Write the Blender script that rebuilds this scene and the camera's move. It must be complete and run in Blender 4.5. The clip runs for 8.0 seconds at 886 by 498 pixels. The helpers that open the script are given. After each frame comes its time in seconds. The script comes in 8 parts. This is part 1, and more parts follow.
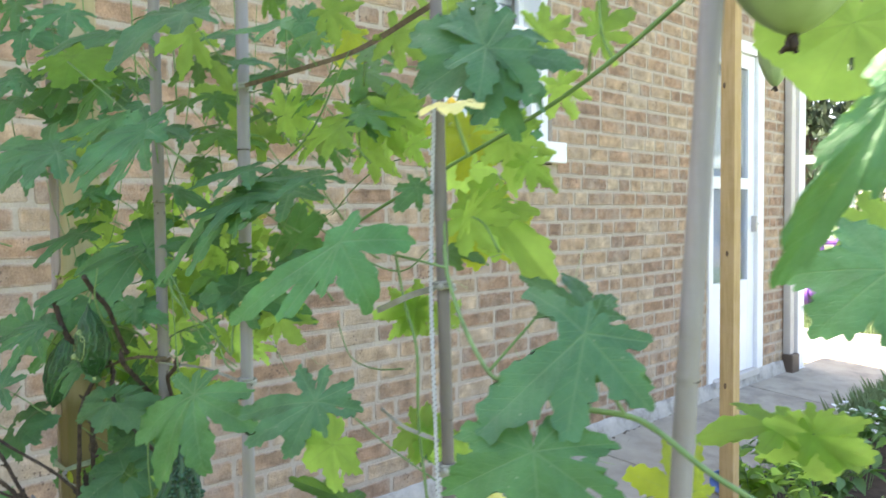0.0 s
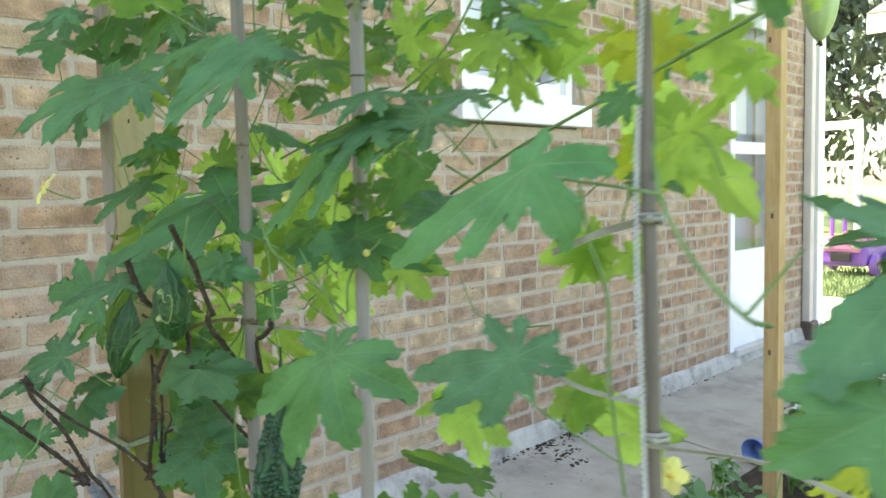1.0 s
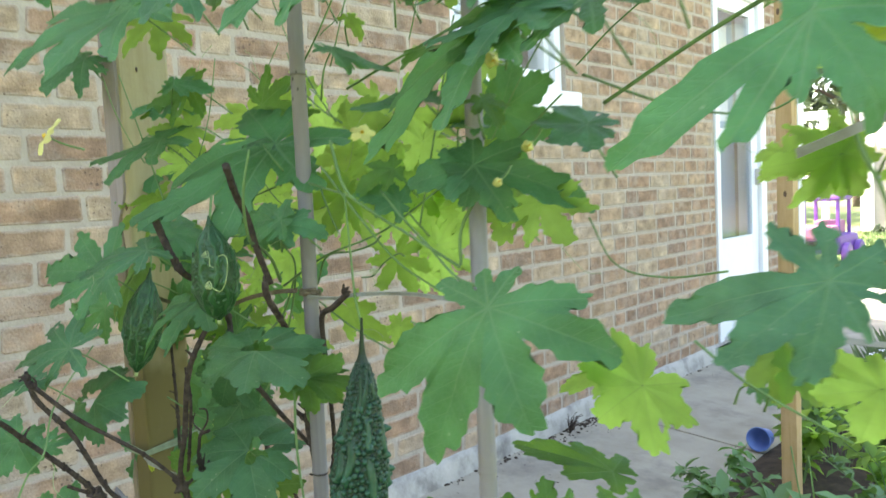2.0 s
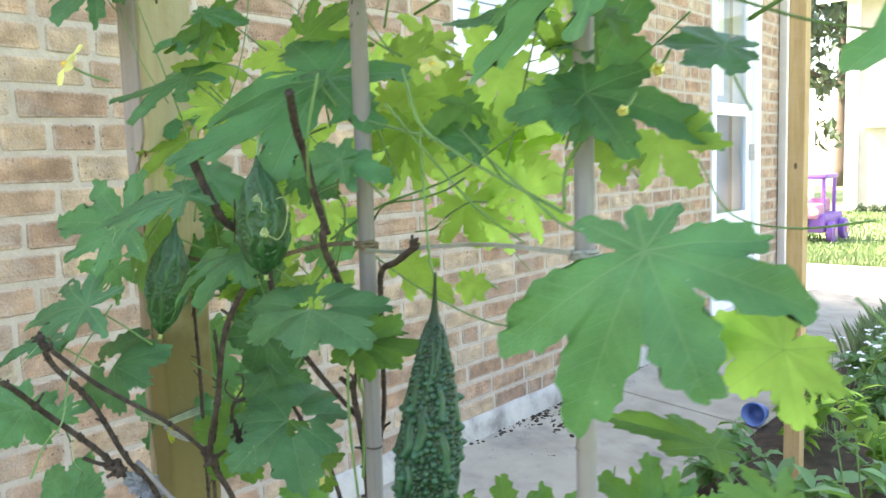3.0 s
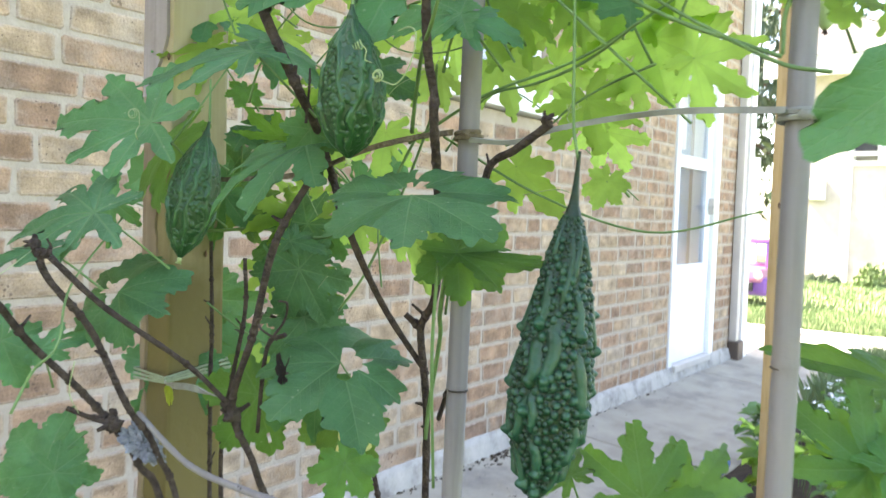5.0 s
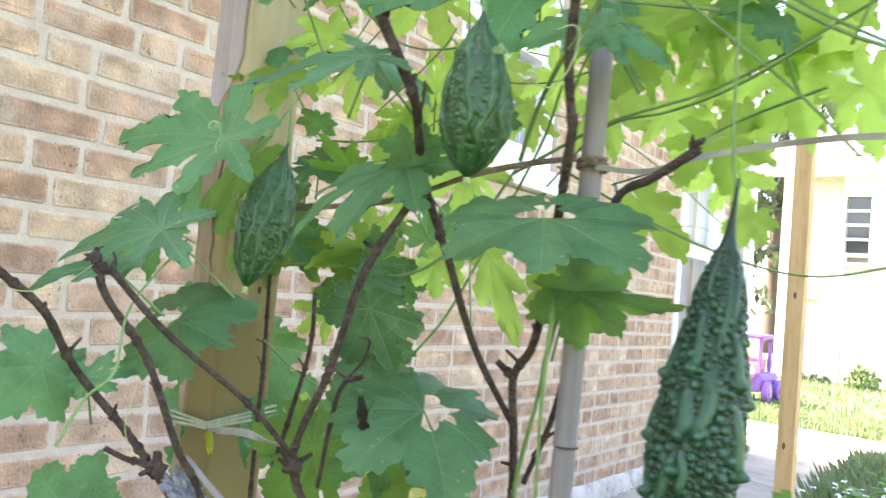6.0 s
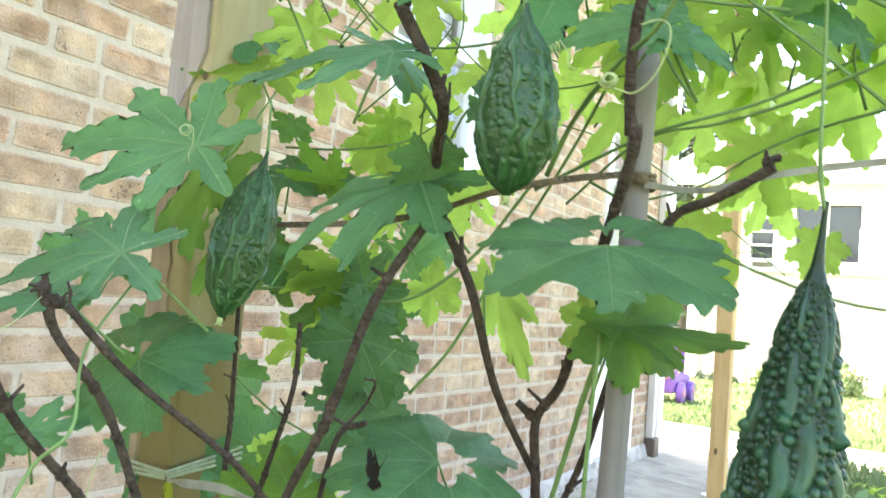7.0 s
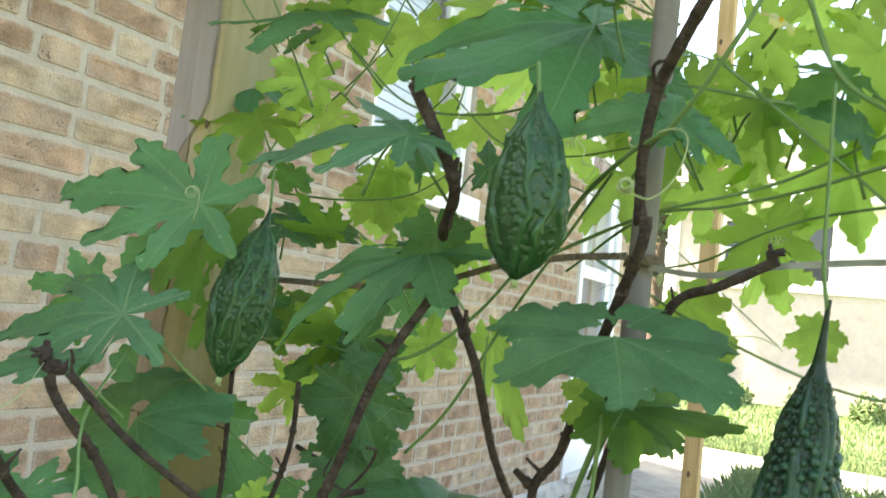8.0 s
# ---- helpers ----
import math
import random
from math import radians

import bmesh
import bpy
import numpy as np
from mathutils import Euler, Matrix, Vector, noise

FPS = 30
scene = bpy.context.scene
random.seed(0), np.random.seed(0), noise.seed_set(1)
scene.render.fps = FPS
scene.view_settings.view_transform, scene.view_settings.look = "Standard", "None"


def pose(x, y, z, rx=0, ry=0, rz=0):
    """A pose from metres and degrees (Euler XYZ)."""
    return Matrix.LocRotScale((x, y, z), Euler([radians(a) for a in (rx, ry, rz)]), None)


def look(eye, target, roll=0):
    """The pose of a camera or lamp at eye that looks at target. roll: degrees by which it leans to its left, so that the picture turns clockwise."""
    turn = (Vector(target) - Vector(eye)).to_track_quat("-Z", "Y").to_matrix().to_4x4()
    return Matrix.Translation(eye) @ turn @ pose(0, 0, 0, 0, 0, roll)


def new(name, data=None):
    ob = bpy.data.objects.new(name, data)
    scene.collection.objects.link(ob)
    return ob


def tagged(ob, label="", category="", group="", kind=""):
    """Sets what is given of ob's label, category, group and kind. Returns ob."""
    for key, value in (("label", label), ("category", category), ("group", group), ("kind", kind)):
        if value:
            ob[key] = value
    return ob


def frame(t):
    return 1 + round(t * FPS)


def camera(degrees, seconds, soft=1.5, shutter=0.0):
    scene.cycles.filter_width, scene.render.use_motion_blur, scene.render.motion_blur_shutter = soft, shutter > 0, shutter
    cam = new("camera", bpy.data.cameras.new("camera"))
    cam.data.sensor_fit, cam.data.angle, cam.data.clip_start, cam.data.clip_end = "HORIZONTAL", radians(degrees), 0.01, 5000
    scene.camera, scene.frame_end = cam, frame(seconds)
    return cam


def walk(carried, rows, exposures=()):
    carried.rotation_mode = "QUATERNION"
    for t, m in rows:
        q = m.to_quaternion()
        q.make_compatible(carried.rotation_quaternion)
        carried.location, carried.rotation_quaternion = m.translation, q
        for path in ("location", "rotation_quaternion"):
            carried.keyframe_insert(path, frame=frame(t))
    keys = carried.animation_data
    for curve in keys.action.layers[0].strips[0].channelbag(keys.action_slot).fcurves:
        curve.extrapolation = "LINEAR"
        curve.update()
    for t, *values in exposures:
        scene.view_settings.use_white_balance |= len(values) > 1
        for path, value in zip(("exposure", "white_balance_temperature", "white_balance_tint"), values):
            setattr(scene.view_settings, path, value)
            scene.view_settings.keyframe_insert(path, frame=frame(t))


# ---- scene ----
cam = camera(59.1, 8.0, shutter=0.55)
PATH = [
    (0, (2.123, 0.244, 1.143), (0.705, 1.652, 1.057), -0.6),
    (0.5, (2.074, 0.236, 1.134), (0.644, 1.627, 0.997), -0.5),
    (1, (1.991, 0.227, 1.117), (0.578, 1.634, 0.965), -1.3),
    (1.5, (1.905, 0.226, 1.092), (0.513, 1.655, 0.952), -2.5),
    (1.7, (1.875, 0.234, 1.082), (0.508, 1.689, 0.959), -3.1),
    (2.8, (1.769, 0.247, 1.061), (0.455, 1.738, 0.841), -2.0),
    (3, (1.755, 0.245, 1.055), (0.44, 1.736, 0.841), -1.9),
    (3.5, (1.719, 0.238, 1.026), (0.402, 1.727, 0.812), -1.9),
    (4, (1.699, 0.227, 1.011), (0.402, 1.735, 0.807), -1.5),
    (4.2, (1.689, 0.223, 1.007), (0.412, 1.745, 0.777), -1.2),
    (5.3, (1.61, 0.264, 0.953), (0.411, 1.864, 0.948), 3.0),
    (5.5, (1.599, 0.267, 0.949), (0.39, 1.86, 0.985), 4.0),
    (6, (1.559, 0.249, 0.939), (0.362, 1.847, 1.053), 5.2),
    (6.5, (1.52, 0.253, 0.937), (0.364, 1.879, 1.071), 5.0),
    (7, (1.491, 0.265, 0.948), (0.466, 1.976, 1.092), 4.8),
    (7.5, (1.474, 0.257, 0.961), (0.481, 1.986, 1.112), 5.5),
    (8, (1.48, 0.253, 0.975), (0.507, 1.992, 1.143), 6.2),
]
walk(cam, [(t, look(eye, target, roll)) for t, eye, target, roll in PATH],
     [(0, 2.73, 7450, 17), (1.0, 2.76, 7800, 12), (1.5, 2.79, 7700, 10), (3.0, 3.18, 7600, 14), (3.5, 3.34, 7550, 15), (5.5, 3.15, 7450, 20), (6.0, 3.45, 7450, 23), (6.5, 3.64, 7550, 21), (7.0, 3.49, 7800, 14), (7.5, 3.23, 7900, 10), (8, 2.85, 8100, 10)])

# ---- world, sun ----
world = bpy.data.worlds.new("sky")
scene.world = world
world.use_nodes = True
_n = world.node_tree.nodes
_l = world.node_tree.links
sky = _n.new("ShaderNodeTexSky")
sky.sky_type = "NISHITA"
sky.sun_disc = False
sky.sun_elevation = radians(50)
sky.sun_rotation = radians(-101)
sky.dust_density = 2.0
_l.new(sky.outputs[0], _n["Background"].inputs[0])
_n["Background"].inputs[1].default_value = 0.13
sun = new("sun", bpy.data.lights.new("sun", "SUN"))
sun.data.energy = 4.0
sun.data.angle = radians(0.6)
sun.data.color = (1.0, 0.95, 0.86)
sun.matrix_world = look((-4.5, -0.9, 5.6), (0, 0, 0))


# ---- materials ----
def mat(name, color, rough=0.6, metal=0.0, color2=None, scale=20.0, bump=0.0, bump_scale=60.0, spec=0.5, rand=0.0, mid=None):
    """Principled material with two-scale colour noise and a fine bump."""
    m = bpy.data.materials.new(name)
    m.use_nodes = True
    nt = m.node_tree
    p = nt.nodes["Principled BSDF"]
    p.inputs["Roughness"].default_value = rough
    p.inputs["Metallic"].default_value = metal
    p.inputs["Specular IOR Level"].default_value = spec
    tc = nt.nodes.new("ShaderNodeTexCoord")
    no = nt.nodes.new("ShaderNodeTexNoise")
    no.inputs["Scale"].default_value = scale
    no.inputs["Detail"].default_value = 6
    no.inputs["Roughness"].default_value = 0.62
    nt.links.new(tc.outputs["Object"], no.inputs["Vector"])
    cr = nt.nodes.new("ShaderNodeValToRGB")
    c2 = color2 if color2 else tuple(v * 0.8 for v in color)
    cr.color_ramp.elements[0].position = 0.32
    cr.color_ramp.elements[1].position = 0.68
    cr.color_ramp.elements[0].color = (*c2, 1)
    cr.color_ramp.elements[1].color = (*color, 1)
    if mid:
        e = cr.color_ramp.elements.new(0.5)
        e.color = (*mid, 1)
    nt.links.new(no.outputs["Fac"], cr.inputs["Fac"])
    last = cr.outputs["Color"]
    if rand:
        oi = nt.nodes.new("ShaderNodeObjectInfo")
        hs = nt.nodes.new("ShaderNodeHueSaturation")
        mr = nt.nodes.new("ShaderNodeMapRange")
        mr.inputs["To Min"].default_value = 1 - rand
        mr.inputs["To Max"].default_value = 1 + rand
        nt.links.new(oi.outputs["Random"], mr.inputs["Value"])
        nt.links.new(mr.outputs[0], hs.inputs["Value"])
        nt.links.new(last, hs.inputs["Color"])
        last = hs.outputs["Color"]
    nt.links.new(last, p.inputs["Base Color"])
    if bump:
        n2 = nt.nodes.new("ShaderNodeTexNoise")
        n2.inputs["Scale"].default_value = bump_scale
        n2.inputs["Detail"].default_value = 5
        nt.links.new(tc.outputs["Object"], n2.inputs["Vector"])
        b = nt.nodes.new("ShaderNodeBump")
        b.inputs["Strength"].default_value = bump
        b.inputs["Distance"].default_value = 0.004
        nt.links.new(n2.outputs["Fac"], b.inputs["Height"])
        nt.links.new(b.outputs[0], p.inputs["Normal"])
    return m


def brick_mat(name, island):
    """Fired clay: a different shade for each brick, dark specks, mortar smears."""
    m = mat(name, (0.40, 0.27, 0.19), 0.9, bump=0.85, bump_scale=150, spec=0.25)
    nt = m.node_tree
    p = nt.nodes["Principled BSDF"]
    tc = nt.nodes["Texture Coordinate"]
    if island:
        src = nt.nodes.new("ShaderNodeNewGeometry").outputs["Random Per Island"]
    else:
        src = nt.nodes.new("ShaderNodeObjectInfo").outputs["Random"]
    geo = nt.nodes.new("ShaderNodeNewGeometry")
    cr = nt.nodes.new("ShaderNodeValToRGB")
    cr.color_ramp.interpolation = "CONSTANT"
    tones = [(0.0, (0.316, 0.198, 0.123)), (0.16, (0.365, 0.251, 0.157)), (0.32, (0.288, 0.182, 0.117)), (0.46, (0.381, 0.276, 0.178)),
             (0.6, (0.329, 0.217, 0.138)), (0.74, (0.402, 0.302, 0.203)), (0.86, (0.267, 0.17, 0.113)), (0.93, (0.354, 0.226, 0.145))]
    els = cr.color_ramp.elements
    els[0].color = (*tones[0][1], 1)
    els[1].position, els[1].color = tones[1][0], (*tones[1][1], 1)
    for pos, col in tones[2:]:
        els.new(pos).color = (*col, 1)
    nt.links.new(src, cr.inputs["Fac"])
    # soft blotches within a brick
    n1 = nt.nodes.new("ShaderNodeTexNoise")
    n1.inputs["Scale"].default_value = 17
    n1.inputs["Detail"].default_value = 4
    nt.links.new(geo.outputs["Position"], n1.inputs["Vector"])
    mr = nt.nodes.new("ShaderNodeMapRange")
    mr.inputs["From Min"].default_value, mr.inputs["From Max"].default_value = 0.3, 0.7
    mr.inputs["To Min"].default_value, mr.inputs["To Max"].default_value = 0.72, 1.22
    nt.links.new(n1.outputs["Fac"], mr.inputs["Value"])
    mx = nt.nodes.new("ShaderNodeMix")
    mx.data_type, mx.blend_type = "RGBA", "MULTIPLY"
    mx.inputs["Factor"].default_value = 1.0
    nt.links.new(cr.outputs["Color"], mx.inputs["A"])
    nt.links.new(mr.outputs[0], mx.inputs["B"])
    # pale and dark bands across a brick, left by the kiln
    mpb = nt.nodes.new("ShaderNodeMapping")
    mpb.inputs["Scale"].default_value = (14, 11, 19)
    nt.links.new(geo.outputs["Position"], mpb.inputs["Vector"])
    nb = nt.nodes.new("ShaderNodeTexNoise")
    nb.inputs["Scale"].default_value = 1.0
    nb.inputs["Detail"].default_value = 3
    nb.inputs["Distortion"].default_value = 0.5
    nt.links.new(mpb.outputs[0], nb.inputs["Vector"])
    rb2 = nt.nodes.new("ShaderNodeMapRange")
    rb2.inputs["From Min"].default_value, rb2.inputs["From Max"].default_value = 0.35, 0.68
    rb2.inputs["To Min"].default_value, rb2.inputs["To Max"].default_value = 0.80, 1.28
    nt.links.new(nb.outputs["Fac"], rb2.inputs["Value"])
    mb2 = nt.nodes.new("ShaderNodeMix")
    mb2.data_type, mb2.blend_type = "RGBA", "MULTIPLY"
    mb2.inputs["Factor"].default_value = 1.0
    nt.links.new(mx.outputs["Result"], mb2.inputs["A"])
    nt.links.new(rb2.outputs[0], mb2.inputs["B"])
    mx = mb2
    # mortar smears
    n2 = nt.nodes.new("ShaderNodeTexNoise")
    n2.inputs["Scale"].default_value = 5.5
    n2.inputs["Detail"].default_value = 8
    n2.inputs["Roughness"].default_value = 0.7
    nt.links.new(geo.outputs["Position"], n2.inputs["Vector"])
    r2 = nt.nodes.new("ShaderNodeMapRange")
    r2.inputs["From Min"].default_value, r2.inputs["From Max"].default_value = 0.48, 0.70
    r2.inputs["To Max"].default_value = 0.65
    nt.links.new(n2.outputs["Fac"], r2.inputs["Value"])
    cl = nt.nodes.new("ShaderNodeAttribute")
    cl.attribute_name = "clean"
    n5 = nt.nodes.new("ShaderNodeTexNoise")
    n5.inputs["Scale"].default_value = 38
    n5.inputs["Detail"].default_value = 5
    nt.links.new(geo.outputs["Position"], n5.inputs["Vector"])
    ad = nt.nodes.new("ShaderNodeMath")
    ad.operation = "MULTIPLY_ADD"
    ad.inputs[1].default_value = 1.6
    nt.links.new(n5.outputs["Fac"], ad.inputs[0])
    nt.links.new(cl.outputs["Fac"], ad.inputs[2])
    r5 = nt.nodes.new("ShaderNodeMapRange")
    r5.inputs["From Min"].default_value, r5.inputs["From Max"].default_value = 0.62, 1.30
    r5.inputs["To Min"].default_value, r5.inputs["To Max"].default_value = 0.65, 0.0
    nt.links.new(ad.outputs[0], r5.inputs["Value"])
    mxs = nt.nodes.new("ShaderNodeMath")
    mxs.operation = "MAXIMUM"
    nt.links.new(r2.outputs[0], mxs.inputs[0])
    nt.links.new(r5.outputs[0], mxs.inputs[1])
    m2 = nt.nodes.new("ShaderNodeMix")
    m2.data_type = "RGBA"
    nt.links.new(mxs.outputs[0], m2.inputs["Factor"])
    nt.links.new(mx.outputs["Result"], m2.inputs["A"])
    m2.inputs["B"].default_value = (0.43, 0.362, 0.292, 1)
    # burnt specks
    vo = nt.nodes.new("ShaderNodeTexVoronoi")
    vo.inputs["Scale"].default_value = 82
    wob = nt.nodes.new("ShaderNodeTexNoise")
    wob.inputs["Scale"].default_value = 160
    nt.links.new(geo.outputs["Position"], wob.inputs["Vector"])
    wm = nt.nodes.new("ShaderNodeVectorMath")
    wm.operation = "MULTIPLY_ADD"
    wm.inputs[1].default_value = (0.007, 0.007, 0.007)
    nt.links.new(wob.outputs["Color"], wm.inputs[0])
    nt.links.new(geo.outputs["Position"], wm.inputs[2])
    nt.links.new(wm.outputs[0], vo.inputs["Vector"])
    n3 = nt.nodes.new("ShaderNodeTexNoise")
    n3.inputs["Scale"].default_value = 9
    nt.links.new(geo.outputs["Position"], n3.inputs["Vector"])
    th = nt.nodes.new("ShaderNodeMapRange")
    th.inputs["From Min"].default_value, th.inputs["From Max"].default_value = 0.48, 0.68
    th.inputs["To Min"].default_value, th.inputs["To Max"].default_value = 0.02, 0.32
    nt.links.new(n3.outputs["Fac"], th.inputs["Value"])
    lt = nt.nodes.new("ShaderNodeMath")
    lt.operation = "LESS_THAN"
    nt.links.new(vo.outputs["Distance"], lt.inputs[0])
    nt.links.new(th.outputs[0], lt.inputs[1])
    m3 = nt.nodes.new("ShaderNodeMix")
    m3.data_type = "RGBA"
    sc = nt.nodes.new("ShaderNodeMath")
    sc.operation = "MULTIPLY"
    sc.inputs[1].default_value = 0.7
    nt.links.new(lt.outputs[0], sc.inputs[0])
    nt.links.new(sc.outputs[0], m3.inputs["Factor"])
    nt.links.new(m2.outputs["Result"], m3.inputs["A"])
    m3.inputs["B"].default_value = (0.11, 0.075, 0.055, 1)
    # sandy grain
    n6 = nt.nodes.new("ShaderNodeTexNoise")
    n6.inputs["Scale"].default_value = 210
    n6.inputs["Detail"].default_value = 4
    n6.inputs["Roughness"].default_value = 0.7
    nt.links.new(geo.outputs["Position"], n6.inputs["Vector"])
    r6 = nt.nodes.new("ShaderNodeMapRange")
    r6.inputs["From Min"].default_value, r6.inputs["From Max"].default_value = 0.3, 0.7
    r6.inputs["To Min"].default_value, r6.inputs["To Max"].default_value = 0.82, 1.18
    nt.links.new(n6.outputs["Fac"], r6.inputs["Value"])
    m6 = nt.nodes.new("ShaderNodeMix")
    m6.data_type, m6.blend_type = "RGBA", "MULTIPLY"
    m6.inputs["Factor"].default_value = 1.0
    nt.links.new(m3.outputs["Result"], m6.inputs["A"])
    nt.links.new(r6.outputs[0], m6.inputs["B"])
    nt.links.new(m6.outputs["Result"], p.inputs["Base Color"])
    return m


DARK_GLASS = mat("dark_glass", (0.05, 0.055, 0.06), 0.08, scale=2)
BRICK = brick_mat("fired_brick", False)
BRICK_FAR = brick_mat("fired_brick_far", True)
MORTAR = mat("mortar", (0.455, 0.390, 0.312), 0.95, color2=(0.37, 0.312, 0.245), scale=14, bump=0.8, bump_scale=90, spec=0.2)
CONCRETE = mat("concrete", (0.42, 0.382, 0.300), 0.92, color2=(0.31, 0.276, 0.215), scale=5, bump=0.35, bump_scale=120, spec=0.2, mid=(0.375, 0.338, 0.265))
_nt = CONCRETE.node_tree
_st = _nt.nodes.new("ShaderNodeTexNoise")
_st.inputs["Scale"].default_value = 3.2
_st.inputs["Detail"].default_value = 7
_st.inputs["Roughness"].default_value = 0.65
_nt.links.new(_nt.nodes["Texture Coordinate"].outputs["Object"], _st.inputs["Vector"])
_sr = _nt.nodes.new("ShaderNodeMapRange")
_sr.inputs["From Min"].default_value, _sr.inputs["From Max"].default_value = 0.52, 0.64
_sr.inputs["To Max"].default_value = 0.5
_nt.links.new(_st.outputs["Fac"], _sr.inputs["Value"])
_sm = _nt.nodes.new("ShaderNodeMix")
_sm.data_type = "RGBA"
_nt.links.new(_sr.outputs[0], _sm.inputs["Factor"])
_nt.links.new(_nt.nodes["Color Ramp"].outputs["Color"], _sm.inputs["A"])
_sm.inputs["B"].default_value = (0.16, 0.145, 0.135, 1)
_nt.links.new(_sm.outputs["Result"], _nt.nodes["Principled BSDF"].inputs["Base Color"])
PAVE = mat("sidewalk_concrete", (0.52, 0.50, 0.47), 0.9, color2=(0.42, 0.40, 0.38), scale=3, bump=0.2, bump_scale=80, spec=0.25)
PARGE = mat("parged_cement", (0.52, 0.485, 0.420), 0.85, color2=(0.22, 0.20, 0.175), scale=9, bump=0.7, bump_scale=35, spec=0.3, mid=(0.43, 0.40, 0.345))
WHITE = mat("white_paint", (0.80, 0.80, 0.79), 0.45, color2=(0.74, 0.74, 0.72), scale=3, spec=0.4)
WHITE_METAL = mat("white_enamel", (0.78, 0.80, 0.82), 0.35, color2=(0.72, 0.74, 0.76), scale=4)
BROWN_METAL = mat("brown_metal", (0.10, 0.07, 0.05), 0.5, scale=8)
BEIGE_METAL = mat("beige_metal", (0.58, 0.54, 0.48), 0.5, scale=4)
SOIL = mat("soil", (0.09, 0.065, 0.045), 0.95, color2=(0.035, 0.027, 0.02), scale=22, bump=1.0, bump_scale=45, spec=0.2)
GRASS_GROUND = mat("turf", (0.20, 0.27, 0.12), 0.95, color2=(0.15, 0.21, 0.085), scale=4, bump=1.0, bump_scale=60, spec=0.2)
GRASS = mat("grass_blades", (0.20, 0.275, 0.125), 0.7, color2=(0.15, 0.215, 0.085), scale=3, spec=0.3)
BARK = mat("dry_vine_bark", (0.098, 0.074, 0.060), 0.88, color2=(0.034, 0.025, 0.021), scale=150, bump=1.0, bump_scale=420, spec=0.25)
DARK = mat("dark_void", (0.02, 0.02, 0.022), 0.7)
TWINE = mat("plastic_tie", (0.34, 0.36, 0.33), 0.5, color2=(0.22, 0.22, 0.19), scale=70, spec=0.4)
TWINE_GREEN = mat("green_twine", (0.30, 0.36, 0.24), 0.7, color2=(0.19, 0.23, 0.14), scale=120)
TWINE_FOIL = mat("crumpled_film", (0.30, 0.31, 0.33), 0.22, color2=(0.13, 0.135, 0.15), scale=160, bump=0.8, bump_scale=300)
TWINE_BROWN = mat("jute_tie", (0.20, 0.155, 0.10), 0.9, color2=(0.11, 0.085, 0.055), scale=160, bump=0.8, bump_scale=500)
CLOTH_WHITE = mat("woven_white_tape", (0.50, 0.52, 0.56), 0.8, scale=90)
INK = mat("dark_print", (0.03, 0.03, 0.035), 0.7)
PURPLE = mat("purple_plastic", (0.22, 0.09, 0.42), 0.35, scale=6)
PINK = mat("pink_plastic", (0.52, 0.20, 0.36), 0.35, scale=6)
BLACK = mat("black_plastic", (0.02, 0.02, 0.022), 0.5)
BLUE = mat("blue_plastic", (0.12, 0.22, 0.55), 0.4, scale=10)
SLATE = mat("roof_shingle", (0.12, 0.115, 0.11), 0.9, scale=10, bump=0.6)


def wood_mat(name, c1, c2, c3, stretch=14.0):
    """Sawn timber: grain running along the object's z."""
    m = mat(name, c1, 0.8, bump=0.3, bump_scale=90, spec=0.3)
    nt = m.node_tree
    p = nt.nodes["Principled BSDF"]
    tc = nt.nodes["Texture Coordinate"]
    mp = nt.nodes.new("ShaderNodeMapping")
    mp.inputs["Scale"].default_value = (95, 95, 95 / stretch)
    nt.links.new(tc.outputs["Object"], mp.inputs["Vector"])
    no = nt.nodes.new("ShaderNodeTexNoise")
    no.inputs["Scale"].default_value = 1.0
    no.inputs["Detail"].default_value = 7
    no.inputs["Distortion"].default_value = 0.6
    nt.links.new(mp.outputs[0], no.inputs["Vector"])
    cr = nt.nodes.new("ShaderNodeValToRGB")
    cr.color_ramp.elements[0].position, cr.color_ramp.elements[0].color = 0.3, (*c2, 1)
    cr.color_ramp.elements[1].position, cr.color_ramp.elements[1].color = 0.7, (*c1, 1)
    nt.links.new(no.outputs["Fac"], cr.inputs["Fac"])
    n2 = nt.nodes.new("ShaderNodeTexNoise")
    n2.inputs["Scale"].default_value = 16
    n2.inputs["Detail"].default_value = 5
    nt.links.new(tc.outputs["Object"], n2.inputs["Vector"])
    r = nt.nodes.new("ShaderNodeMapRange")
    r.inputs["From Min"].default_value, r.inputs["From Max"].default_value = 0.45, 0.7
    nt.links.new(n2.outputs["Fac"], r.inputs["Value"])
    mx = nt.nodes.new("ShaderNodeMix")
    mx.data_type = "RGBA"
    nt.links.new(r.outputs[0], mx.inputs["Factor"])
    nt.links.new(cr.outputs["Color"], mx.inputs["A"])
    mx.inputs["B"].default_value = (*c3, 1)
    nt.links.new(mx.outputs["Result"], p.inputs["Base Color"])
    return m


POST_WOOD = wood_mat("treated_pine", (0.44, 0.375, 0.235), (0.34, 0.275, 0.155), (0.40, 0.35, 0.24))
